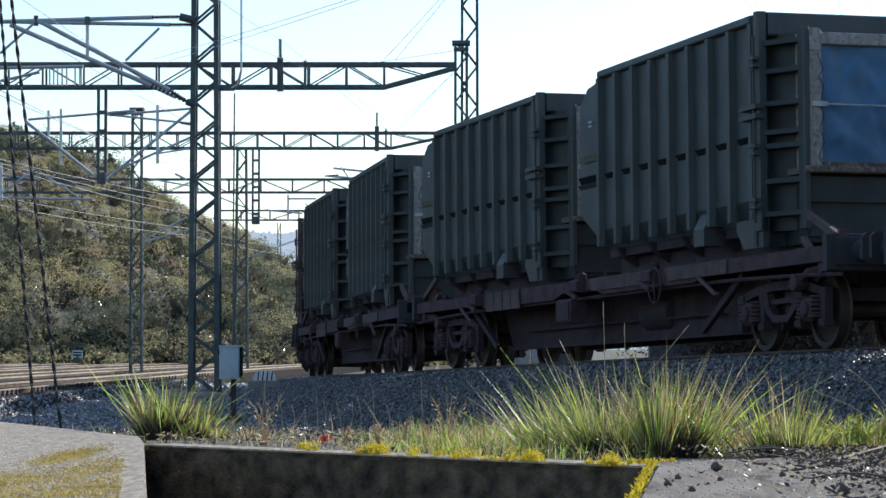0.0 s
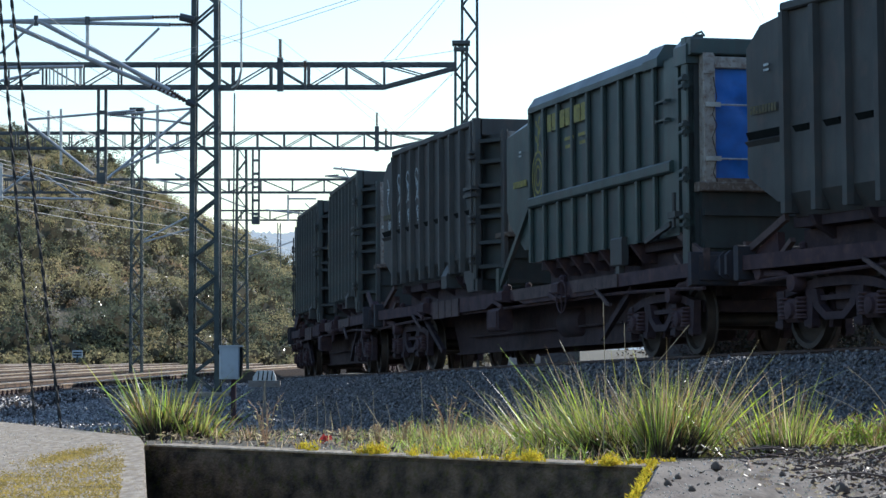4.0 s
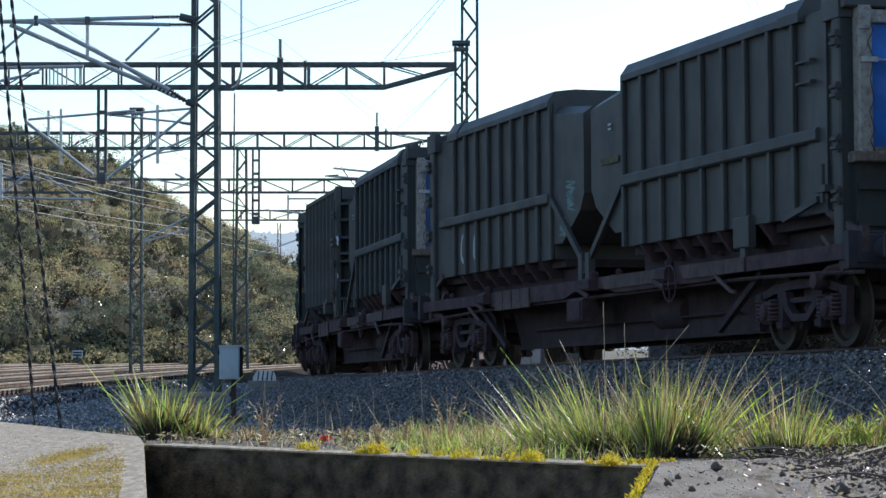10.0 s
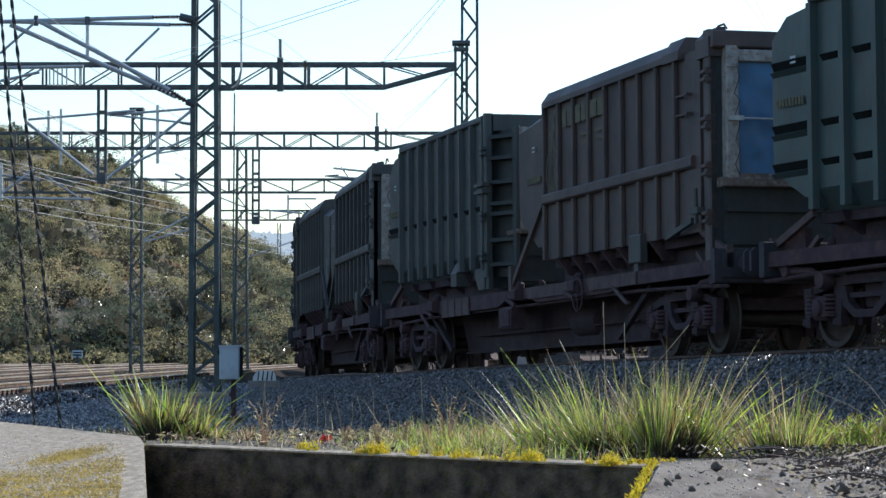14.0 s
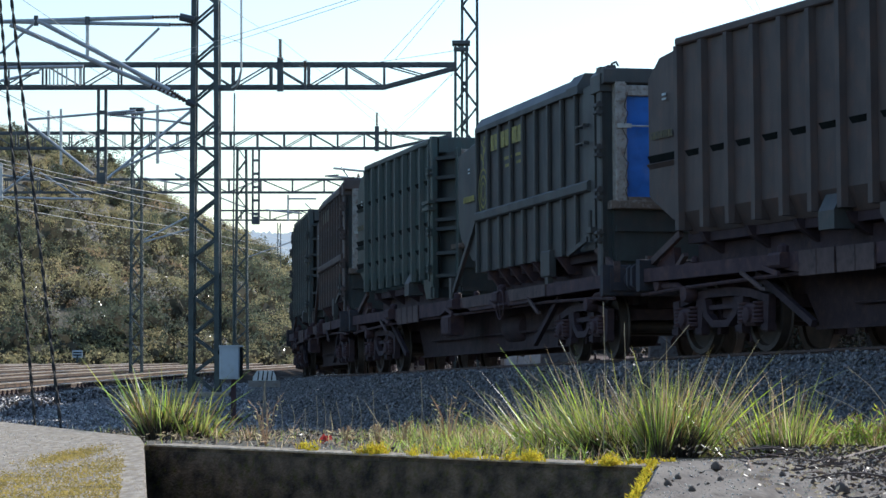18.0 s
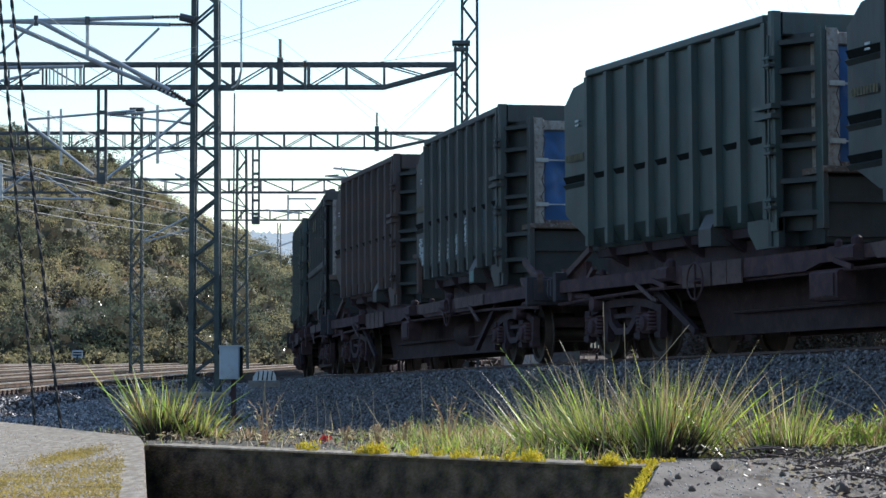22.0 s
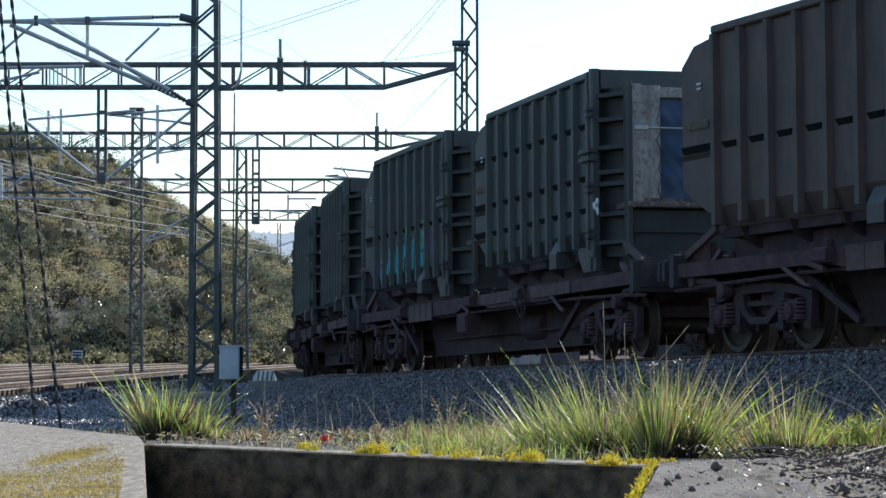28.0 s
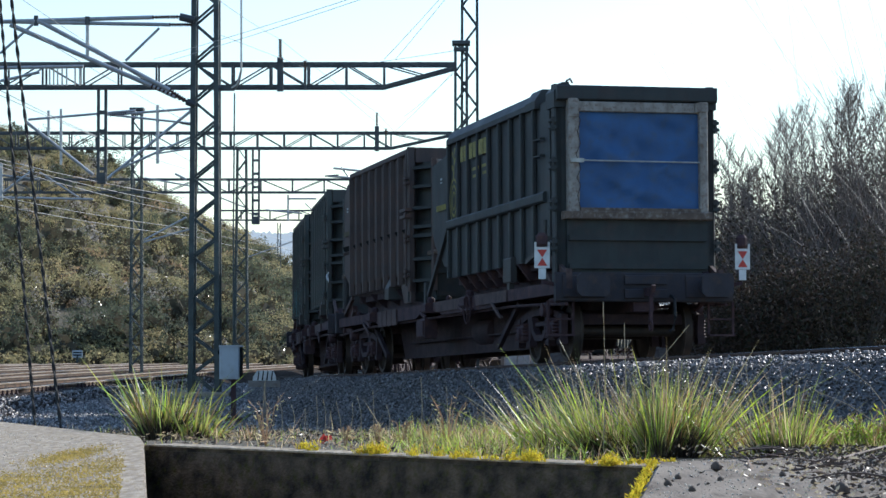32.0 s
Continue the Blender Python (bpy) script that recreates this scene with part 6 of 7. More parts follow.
for x in (-1.54, 1.54):
    b = part("tail_board", Shape().box(x - 0.115, x + 0.115, -8.83, -8.815, 1.35, 1.66).box(x - 0.115, x - 0.085, -8.83, -8.815, 1.66, 1.73).box(x + 0.085, x + 0.115, -8.83, -8.815, 1.66, 1.73), M["white"], tail, "white tail board with red triangles")
    part("triangle", Shape().prism(((x - 0.075, 1.62), (x + 0.075, 1.62), (x, 1.505)), -8.836, -8.832, "xz"), M["red"], b, "red triangle")
    part("triangle", Shape().prism(((x - 0.075, 1.385), (x + 0.075, 1.385), (x, 1.50)), -8.836, -8.832, "xz"), M["red"], b, "red triangle")
    part("clip_plate", Shape().box(x - 0.055, x + 0.055, -8.83, -8.815, 1.19, 1.346), M["white"], b)
    part("lamp_top", Shape().lathe(((0.05, 1.66), (0.09, 1.70), (0.09, 1.82), (0.04, 1.87)), "z", (x, -8.8, 0), 10), M["wagon"], b)
    part("bracket", Shape().bar((x, -8.8, 1.15), (x * 0.82, -8.75, 1.1), 0.05), M["wagon"], tail)
    part("shunter_step", Shape().box(x * 0.8 - 0.2, x * 0.8 + 0.2, -8.78, -8.62, 0.36, 0.39).bar((x * 0.8 - 0.19, -8.7, 0.38), (x * 0.8 - 0.19, -8.7, 0.88), 0.035)
         .bar((x * 0.8 + 0.19, -8.7, 0.38), (x * 0.8 + 0.19, -8.7, 0.88), 0.035).box(x * 0.8 - 0.19, x * 0.8 + 0.19, -8.75, -8.66, 0.60, 0.625), M["wagon"], tail, "steel step below the headstock")
# ---- foreground: concrete slabs round a sunken pit, moss, grass ----
TOP_Z = 0.72


def slab(name, outline, z0, z1, mat, label, bevel=0.012):
    sh = Shape().prism(outline, z0, z1, "xy")
    bm = bmesh.new()
    me = sh.mesh(name, mat)
    bm.from_mesh(me)
    bmesh.ops.bevel(bm, geom=bm.edges[:], offset=bevel, segments=2, affect='EDGES')
    bm.to_mesh(me)
    bm.free()
    return tagged(new(name, me), label, "concrete block", "concrete blocks round the pit")


A, B = PIT_A, PIT_B
slab("concrete_block", ((-3.4, 12.4), (-2.9, 12.4), (-1.73, 10.3), (-0.97, 8.5), (A[0] + 0.002, A[1]), (-0.396, 3.6), (-0.284, 2.6), (-3.4, 2.6)), 0.1, TOP_Z, M["concrete"], "weathered pale concrete block with yellow lichen patches", 0.004)
slab("concrete_block", ((B[0] + 0.02, B[1] + 0.02), (1.0, 6.9), (2.6, 7.4), (2.6, 2.6), (0.10, 2.6), (0.30, 4.4)), 0.1, TOP_Z + 0.003, M["slab"], "weathered concrete slab littered with twigs and clods")
rim = PIT_N * 0.13
slab("pit_wall", (tuple(A), tuple(B), tuple(B + rim), tuple(A + rim)), -0.2, TOP_Z - 0.012, M["concrete_dark"], "lichen-stained concrete wall of a pit, colour darkened for its shade")
# pale strip added so that the wall's top edge looks sunlit
slab("sunlit_rim_strip", (tuple(A + rim * 0.02), tuple(B + rim * 0.02), tuple(B + rim), tuple(A + rim)), TOP_Z - 0.012, TOP_Z - 0.007, M["concrete"], "thin pale strip added for the wall's sunlit top edge", 0.002)


def tussock(px, py, dist, n, spread, height, mats, label, name="grass_tussock", lean=(0.0, 0.0), stiff=0.22):
    """A tuft of stiff blades fanning out from one foot, over dark blades that paint its inner shade."""
    p = to_world(px, py, dist)
    t = thing(name, label, "grass", "grass tussocks behind the pit", at=Matrix.Translation(p))
    roots = np.stack([rng.normal(0, 0.34, 22) * spread, rng.normal(0, 0.28, 22) * spread, np.zeros(22)], 1)
    tall = rng.uniform(0.6, 1.08, 22)
    for mat, share, w, hh in mats:
        k = int(n * share)
        pick = rng.integers(0, 22, k)
        base = roots[pick] + rng.normal(0, 0.07, (k, 3)) * spread
        base[:, 2] = -0.03
        # the dark shade blades stand low, at the front of the tuft's heart
        if mat == "shade_blade":
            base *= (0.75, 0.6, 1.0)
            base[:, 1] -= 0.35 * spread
        h = height * hh * tall[pick] * (0.2 + 0.86 * rng.beta(1.5, 1.4, k))
        a = rng.uniform(0, 2 * math.pi, k)
        out = np.abs(rng.normal(0, stiff, k)) * h
        push = base / spread * h[:, None] * rng.uniform(0.15, 1.1, (k, 1))
        push[:, 2] = 0
        tip = base + push + np.stack([out * np.cos(a) + lean[0] * h * rng.uniform(0.3, 1.5, k), out * np.sin(a) * 0.7, h], 1)
        sag = rng.uniform(0, 1, k) ** 5 * 0.4
        bend = np.stack([np.cos(a) * out * 0.4, np.sin(a) * out * 0.3, -h * sag], 1) + push * 0.15 + rng.normal(0, 0.04, (k, 3)) * h[:, None]
        tagged(soup("blade_clump", blades(base, tip, w * rng.uniform(0.6, 1.4, k), bend), 4, M[mat], t), kind="stuff")
    return t


FINE = (("grass", 0.62, 0.0034, 1.0), ("grass_dry", 0.34, 0.0028, 1.08), ("grass_red", 0.14, 0.0030, 0.9), ("grass_bright", 0.16, 0.0044, 0.95), ("shade_blade", 0.95, 0.0050, 0.46))
BROAD = (("grass", 0.72, 0.0056, 1.0), ("grass_dry", 0.30, 0.0040, 0.9), ("grass_red", 0.16, 0.0046, 1.0), ("grass_bright", 0.04, 0.0095, 0.9), ("shade_blade", 0.80, 0.007, 0.5))
DRY = (("grass_dry", 0.45, 0.0030, 1.0), ("grass", 0.35, 0.0032, 0.9), ("grass_red", 0.3, 0.0028, 0.9), ("shade_blade", 0.3, 0.004, 0.6))
tussock(290, 779, 9.2, 430, 0.165, 0.315, BROAD, "green grass tussock with broad blades beside the concrete block", stiff=0.30)
tussock(350, 779, 9.1, 110, 0.09, 0.22, BROAD, "small green grass tuft with broad blades", lean=(0.18, 0))
tussock(1172, 817, 7.4, 900, 0.135, 0.335, FINE, "large dense green grass tussock with russet stems and dry tips", stiff=0.2)
tussock(1000, 808, 7.7, 380, 0.13, 0.30, FINE, "green grass tussock leaning outward", lean=(-0.30, 0), stiff=0.2)
tussock(1080, 813, 7.5, 420, 0.12, 0.33, FINE, "green grass tussock between two larger ones", lean=(-0.14, 0), stiff=0.2)
tussock(1385, 817, 7.4, 560, 0.115, 0.285, FINE, "green grass tussock above dark litter", stiff=0.24)
tussock(1280, 815, 7.5, 200, 0.08, 0.10, FINE, "low green grass tuft", stiff=0.4)
tussock(1480, 808, 7.5, 320, 0.14, 0.11, FINE, "low fresh green tuft beside the slab", stiff=0.4)
tussock(1545, 802, 7.6, 330, 0.15, 0.14, FINE, "small fresh green tussock beside the slab", stiff=0.35)
tussock(797, 792, 8.2, 110, 0.05, 0.14, DRY, "straw-coloured dry grass tuft")
tussock(905, 798, 8.0, 300, 0.15, 0.11, DRY, "low mixed dry and green grass tuft")
tussock(448, 778, 9.0, 120, 0.10, 0.12, DRY, "thin straw-coloured grass tuft", stiff=0.4)


def weed(px, py, dist, h, stems, seed, label, mat="weed", size=1.0):
    """A leafy weed: thin stems with pointed leaves in pairs."""
    r = random.Random(seed)
    t = thing("leafy_weed", label, "weed", "leafy weeds behind the slab", at=Matrix.Translation(to_world(px, py, dist)))
    for k in range(stems):
        a, l = r.uniform(0, 6.28), h * r.uniform(0.55, 1.0)
        e = Vector((math.cos(a) * l * 0.45, math.sin(a) * l * 0.35, l))
        s = part("stem", Shape().tube([(0, 0, -0.03), e * 0.5 + Vector((0, 0, 0.03)), e], 0.002, 4, 0.001), M["grass_dry"], t)
        sh = Shape()
        for j in range(7):
            f = 0.3 + 0.1 * j
            p = e * f
            b = a + 2.4 * j
            d = Vector((math.cos(b), math.sin(b) * 0.7, r.uniform(0.2, 0.9))).normalized()
            w = d.cross(Vector((0, 0, 1))).normalized()
            ll = r.uniform(0.022, 0.045) * size
            q = [p, p + d * ll * 0.45 + w * ll * 0.17, p + d * ll, p + d * ll * 0.45 - w * ll * 0.17, p + d * ll * 0.5 - Vector((0, 0, 0.004))]
            sh.add(q, [(0, 1, 4), (1, 2, 4), (2, 3, 4), (3, 0, 4)])
        part("leaf_spray", sh, M[mat], s, "pointed fresh green leaves" if mat == "weed" else "small withered leaves")
    return t


for k, (px, py, h, n_) in enumerate(((1440, 806, 0.13, 9), (1468, 808, 0.10, 9), (1498, 806, 0.11, 10), (1528, 803, 0.12, 10), (1556, 801, 0.13, 10), (1512, 808, 0.08, 8), (1575, 800, 0.14, 9), (1455, 809, 0.07, 7),
                                    (1250, 813, 0.08, 6), (1482, 809, 0.08, 7), (925, 797, 0.08, 6), (318, 779, 0.07, 5), (1540, 806, 0.09, 8))):
    weed(px, py, 7.6 if px > 900 else 9.1, h, n_, k, "fresh green leafy weed among the grass", size=0.62)

for k, (px, py, h, n_) in enumerate(((668, 786, 0.07, 7), (712, 788, 0.08, 8), (752, 790, 0.08, 8), (793, 792, 0.17, 9), (850, 795, 0.08, 8), (470, 779, 0.15, 6), (612, 783, 0.05, 5), (1240, 813, 0.10, 7))):
    weed(px, py, 8.2 if px < 900 else 7.8, h, n_, 50 + k, "withered brown weed with small dry leaves", "dry_weed", 0.4)


def field(name, n, where, height, mat, width, label):
    x, y, z = where
    k = len(x)
    base = np.stack([x, y, z - 0.02], 1)
    h = height * rng.uniform(0.3, 1.0, k)
    tip = base + np.stack([rng.normal(0, 0.4, k) * h, rng.normal(0, 0.3, k) * h, h], 1)
    ob = soup(name, blades(base, tip, width * rng.uniform(0.6, 1.3, k), rng.normal(0, 0.25, (k, 3)) * h[:, None]), 4, M[mat])
    return tagged(ob, label, "grass", kind="stuff")


def strip(n, y0, y1, half=1.9):
    """Places on the soil behind the pit wall."""
    y = rng.uniform(y0, y1, n)
    x = rng.uniform(-0.19, 0.19, n) * y
    d = (x - PIT_A[0]) * PIT_N[0] + (y - PIT_A[1]) * PIT_N[1]
    keep = (d > 0.14) & ~((x > 0.55) & (y < 7.3)) & ~((x < -0.95) & (y < 9.4 - 1.0 * (x + 0.95) * 1.5))
    x, y = x[keep], y[keep]
    return x, y, ground_height(x, y)


x_, y_, z_ = strip(9000, 6.5, 11.5)
tagged(soup("soil_litter", leaves(np.stack([x_, y_, z_ + rng.uniform(0.0, 0.02, len(x_))], 1), 0.016, 0.35, 0.5), 4, M["litter"]), "bits of dead grass and leaves on the soil", "leaf litter", kind="stuff")
x_, y_, z_ = strip(2500, 6.5, 10.5)
tagged(soup("soil_straw", leaves(np.stack([x_, y_, z_ + rng.uniform(0.004, 0.03, len(x_))], 1), 0.030, 0.12, 0.4), 4, M["grass_dry"]), "pale bits of straw lying on the soil", "straw", kind="stuff")
field("dry_grass", 0, strip(3000, 6.6, 12.5), 0.06, "grass_dry", 0.0034, "short straw-coloured dry grass on the soil")
field("short_grass", 0, strip(2200, 6.6, 12.5), 0.05, "grass", 0.004, "short green grass on the soil")
def low_mat(n, height, mat, width, label):
    """A low turf on the rise behind the wall, growing higher towards the tussocks."""
    x, y, z = strip(n, 6.7, 9.4)
    b = x / y * 4690 + 784
    keep = (b > 560) & (rng.uniform(0, 1, len(x)) < np.interp(b, (560, 640, 700, 940, 1010, 1420, 1500), (0.05, 0.5, 1.0, 1.0, 0.16, 0.16, 0.7)))
    x, y, z, b = x[keep], y[keep], z[keep], b[keep]
    return field("low_turf", 0, (x, y, z), height * np.interp(b, (560, 660, 760, 1000, 1600), (0.35, 0.6, 1.0, 1.15, 1.1)), mat, width, label)


low_mat(6500, 0.085, "grass_dry", 0.0024, "low straw-coloured turf behind the pit wall")
low_mat(13000, 0.085, "grass", 0.0028, "low green turf behind the pit wall")
low_mat(3000, 0.095, "grass_red", 0.0024, "russet stems in the turf behind the pit wall")
low_mat(6500, 0.075, "grass_bright", 0.0030, "fresh yellow-green blades in the turf")
low_mat(5000, 0.060, "shade_blade", 0.0034, "dark stems that paint the shade low in the turf")
far_x = rng.uniform(-7, 9, 5000)
far_y = rng.uniform(13, 44, 5000)
dl, _ = line_distance(far_x, far_y)
ok = (dl < -4.3)
field("ditch_grass", 0, (far_x[ok], far_y[ok], ground_height(far_x[ok], far_y[ok])), 0.28, "grass_dry", 0.006, "tall straw-coloured grass in the ditch below the ballast")
# single dry stalks
for px, py, top, dist in ((1068, 800, 535, 7.3), (1105, 800, 572, 7.4), (1000, 790, 602, 7.6), (790, 770, 683, 8.4), (605, 775, 710, 8.6), (745, 775, 668, 8.6), (560, 775, 700, 8.8),
                          (660, 775, 690, 8.8), (1330, 820, 640, 7.2), (1180, 800, 575, 7.4), (470, 770, 700, 9.0)):
    t = thing("dry_stalk", "single dry grass stalk with a small seed head", "grass stalk", "dry stalks")
    lean = {1000: -0.07, 1180: 0.0, 605: -0.03, 1330: -0.03}.get(px, 0.0)
    a, b = to_world(px, py, dist), to_world(px + (40 if px == 1180 else -10 if lean else 0), top, dist)
    if px == 1000:
        a = to_world(1085, 800, dist)
    if px == 1180:
        a = to_world(1110, 700, dist)
    part("stem", Shape().tube([a, a.lerp(b, 0.5) + Vector((0.004, 0, 0)), b], 0.0014, 4, 0.0008), M["straw"], t)
    part("seed_head", Shape().tube([a.lerp(b, 0.9), a.lerp(b, 0.95), b], 0.0022, 5, 0.0008), M["straw"], t)

for px, py, tx, ty in ((1290, 815, 1235, 690), (1345, 812, 1262, 672), (1400, 815, 1345, 705), (1568, 760, 1440, 690), (1580, 735, 1500, 650), (1150, 800, 985, 650), (1040, 805, 855, 695),
                       (960, 800, 850, 735), (1100, 810, 930, 655), (1200, 812, 1085, 690), (640, 775, 632, 700), (520, 772, 516, 715), (535, 772, 540, 722), (575, 774, 572, 705), (618, 775, 624, 712),
                       (690, 778, 684, 716), (850, 788, 858, 690), (875, 790, 868, 700), (500, 770, 492, 700), (455, 772, 470, 672)):
    t = thing("dry_stalk", "single dry grass stalk with a small seed head", "grass stalk", "dry stalks")
    dist = 7.3 if px > 900 else 8.6
    a, b = to_world(px, py, dist), to_world(tx, ty, dist)
    part("stem", Shape().tube([a, a.lerp(b, 0.55) + Vector((0.006, 0, 0.008)), b], 0.0013, 4, 0.0007), M["straw"], t)
    part("seed_head", Shape().tube([a.lerp(b, 0.88), a.lerp(b, 0.95), b], 0.002, 5, 0.0008), M["straw"], t)

# moss cushions on the wall's edge and the slab's corner
def moss(name, pts, n, label, r=0.02, up=0.012):
    c = []
    for p in pts:
        k = n
        q = rng.normal(0, 1, (k, 3)) * (r, r, up) + np.array(p)
        q[:, 2] = np.maximum(q[:, 2], p[2] - 0.004)
        c.append(q)
    c = np.concatenate(c)
    tip = c + np.stack([rng.normal(0, 0.004, len(c)), rng.normal(0, 0.004, len(c)), rng.uniform(0.003, 0.011, len(c))], 1)
    return tagged(soup(name, blades(c, tip, 0.0024 * np.ones(len(c)), np.zeros((len(c), 3))), 4, M["moss"]), label, "moss", kind="stuff")


wall_f = np.linspace(0, 1, 200)
wall_b = 784 + 4690 * (A[0] + (B - A)[0] * wall_f) / (A[1] + (B - A)[1] * wall_f)


def on_wall(bearing, across):
    """A place on the wall's top."""
    q = A + (B - A) * float(np.interp(bearing, wall_b, wall_f)) + rim * across
    return q[0], q[1], TOP_Z - 0.006


cushion = [(632, 9, 6, 0.30), (648, 5, 3, 0.25), (700, 8, 1, 0.4), (820, 16, 2, 0.35), (900, 9, 2, 0.25), (928, 8, 4, 0.25), (1046, 9, 2, 0.2), (1076, 6, 2, 0.15), (505, 16, 2, 0.5), (770, 12, 1, 0.5)]
clumps = [on_wall(b + rng.normal(0, w), a + rng.uniform(-0.2, 0.35)) for b, w, k, a in cushion for _ in range(k)]
moss("edge_moss", clumps, 150, "bright yellow-green moss cushions along the wall's edge", 0.010, 0.010)
rim_pts = [on_wall(b, 0.04) for b in np.linspace(470, 1110, 90) if rng.uniform() < (0.3 if 600 < b < 660 or 790 < b < 960 or b > 1030 else 0.05)]
moss("rim_moss", rim_pts, 30, "low bright moss along the very rim of the wall", 0.006, 0.003)
moss("corner_moss", [tuple((B * (1 - f) + np.array((0.31, 4.6)) * f) + np.array((0.008, 0))) + (TOP_Z,) for f in np.linspace(0, 0.9, 16)] + [(B[0] + 0.02 * k, B[1] + 0.04, TOP_Z) for k in range(-2, 4)], 60,
     "thick yellow moss on the slab's corner", 0.005, 0.003)
tuft = []
for cx, cy, w_, l_ in ((-0.80, 6.3, 0.10, 0.7), (-0.62, 5.7, 0.06, 0.6), (-0.93, 5.6, 0.10, 0.5), (-0.72, 5.2, 0.09, 0.5), (-0.55, 4.9, 0.05, 0.4), (-0.86, 4.8, 0.08, 0.4), (-0.98, 7.0, 0.05, 0.5), (-0.60, 6.4, 0.025, 0.3)):
    tuft.append(np.stack([rng.normal(cx, w_ * 0.6, 3200), rng.normal(cy, l_ * 0.6, 3200), np.full(3200, TOP_Z - 0.001)], 1))
tuft = np.concatenate(tuft)
tuft = tuft[tuft[:, 0] < -0.45 - 0.114 * (tuft[:, 1] - 3.6)]
tagged(soup("lichen_patches", blades(tuft, tuft + np.stack([rng.normal(0, 0.003, len(tuft)), rng.normal(0, 0.003, len(tuft)), rng.uniform(0.001, 0.005, len(tuft))], 1), 0.0034 * np.ones(len(tuft)), np.zeros((len(tuft), 3))), 4, M["lichen"]),
       "dull yellow lichen and moss on the concrete block", "lichen", kind="stuff")
gx_, gy_ = rng.uniform(-2.2, -0.42, 8000), 3.4 + 7.0 * rng.uniform(0, 1, 8000) ** 1.4
ok = (gx_ < -0.45 - 0.114 * (gy_ - 3.6)) & (gy_ < 8.0 - (gx_ + 0.95) * 1.9)
stones(int(ok.sum()), np.stack([gx_, gy_, np.full(8000, TOP_Z + 0.001)], 1)[ok], 0.0019, "slab_grit", "fine pale grit on the concrete block", "grit")
gx_, gy_ = rng.uniform(0.3, 2.0, 2600), rng.uniform(4.2, 7.2, 2600)
ok = gx_ > 0.34 + 0.09 * (gy_ - 4.6)
ok &= gy_ < 6.45 + 0.3 * gx_
stones(int(ok.sum()), np.stack([gx_, gy_, np.full(2600, TOP_Z + 0.004)], 1)[ok], 0.0024, "slab_litter_grit", "fine grit among the litter on the slab", "grit")

# litter on the right-hand slab
lx, ly = rng.uniform(0.45, 2.0, 15000), rng.uniform(4.0, 7.4, 15000)
keep = rng.uniform(0, 1, 15000) < np.clip((lx - 0.70) * 3.4, 0.02, 1)
lx, ly = lx[keep], ly[keep]
tagged(soup("leaf_litter", leaves(np.stack([lx, ly, np.full(len(lx), TOP_Z + 0.008) + rng.uniform(0, 0.008, len(lx))], 1), 0.013, 0.5, 0.7), 4, M["litter"]), "dark leaf litter and bits of bark", "leaf litter", kind="stuff")
lx, ly = rng.uniform(0.62, 2.0, 1500), rng.uniform(4.2, 7.3, 1500)
tagged(soup("pale_litter", leaves(np.stack([lx, ly, np.full(1500, TOP_Z + 0.012) + rng.uniform(0, 0.01, 1500)], 1), 0.014, 0.35, 0.5), 4, M["straw"]), "pale bits of straw and bark among the litter", "leaf litter", kind="stuff")
for k in range(95):
    x, y = rng.uniform(0.72, 1.5), rng.uniform(4.6, 7.0)
    a = rng.uniform(0, 6.28)
    l = rng.uniform(0.04, 0.22)
    pts = [(x + math.cos(a) * l * (f - 0.5), y + math.sin(a) * l * (f - 0.5), TOP_Z + 0.015 + 0.012 * math.sin(3 * f + k)) for f in (0, 0.33, 0.66, 1)]
    tagged(part("twig", Shape().tube(pts, 0.003, 5, 0.0015), M["litter"]), "thin dead twig lying on the slab", "twig", "twigs on the slab")
tagged(part("twig", Shape().tube([to_world(1200, 872, 5.4), to_world(1330, 850, 5.8), to_world(1400, 835, 6.2), to_world(1568, 790, 7.0)], 0.006, 5, 0.004), M["litter"]), "long dead stem lying across the slab", "twig", "twigs on the slab")
tagged(part("pale_straw", Shape().tube([to_world(1325, 818, 6.4), to_world(1336, 855, 5.8), to_world(1345, 880, 5.4)], 0.006, 5), M["grass_dry"]), "pale flat straw on the slab", "straw")
for px, py, r in ((1268, 834, 0.014), (1490, 878, 0.017), (1385, 845, 0.008), (1440, 858, 0.007), (1200, 850, 0.008), (1182, 862, 0.009), (1275, 853, 0.007), (1225, 872, 0.008)):
    p = to_world(px, py, 0.28 / ((py - 618) / 4690))
    sh = Shape().lathe(((r * 0.2, 0), (r, r * 0.25), (r * 0.95, r * 0.8), (r * 0.55, r * 1.25), (r * 0.1, r * 1.35)), "z", n=9)
    sh.v = [tuple(np.array(v) * (1 + 0.18 * math.sin(37 * i))) for i, v in enumerate(sh.v)]
    tagged(part("earth_clod", sh, M["litter"], at=Matrix.Translation((p.x, p.y, TOP_Z + 0.002)), smooth=True), "dark clod of earth on the slab", "clod", "clods on the slab")
tagged(soup("red_leaf", leaves([to_world(578, 776, 8.4), to_world(572, 778, 8.4), to_world(585, 775, 8.4)], 0.03, 0.6), 4, M["red_leaf"]), "small red leaves among the moss", "leaf")


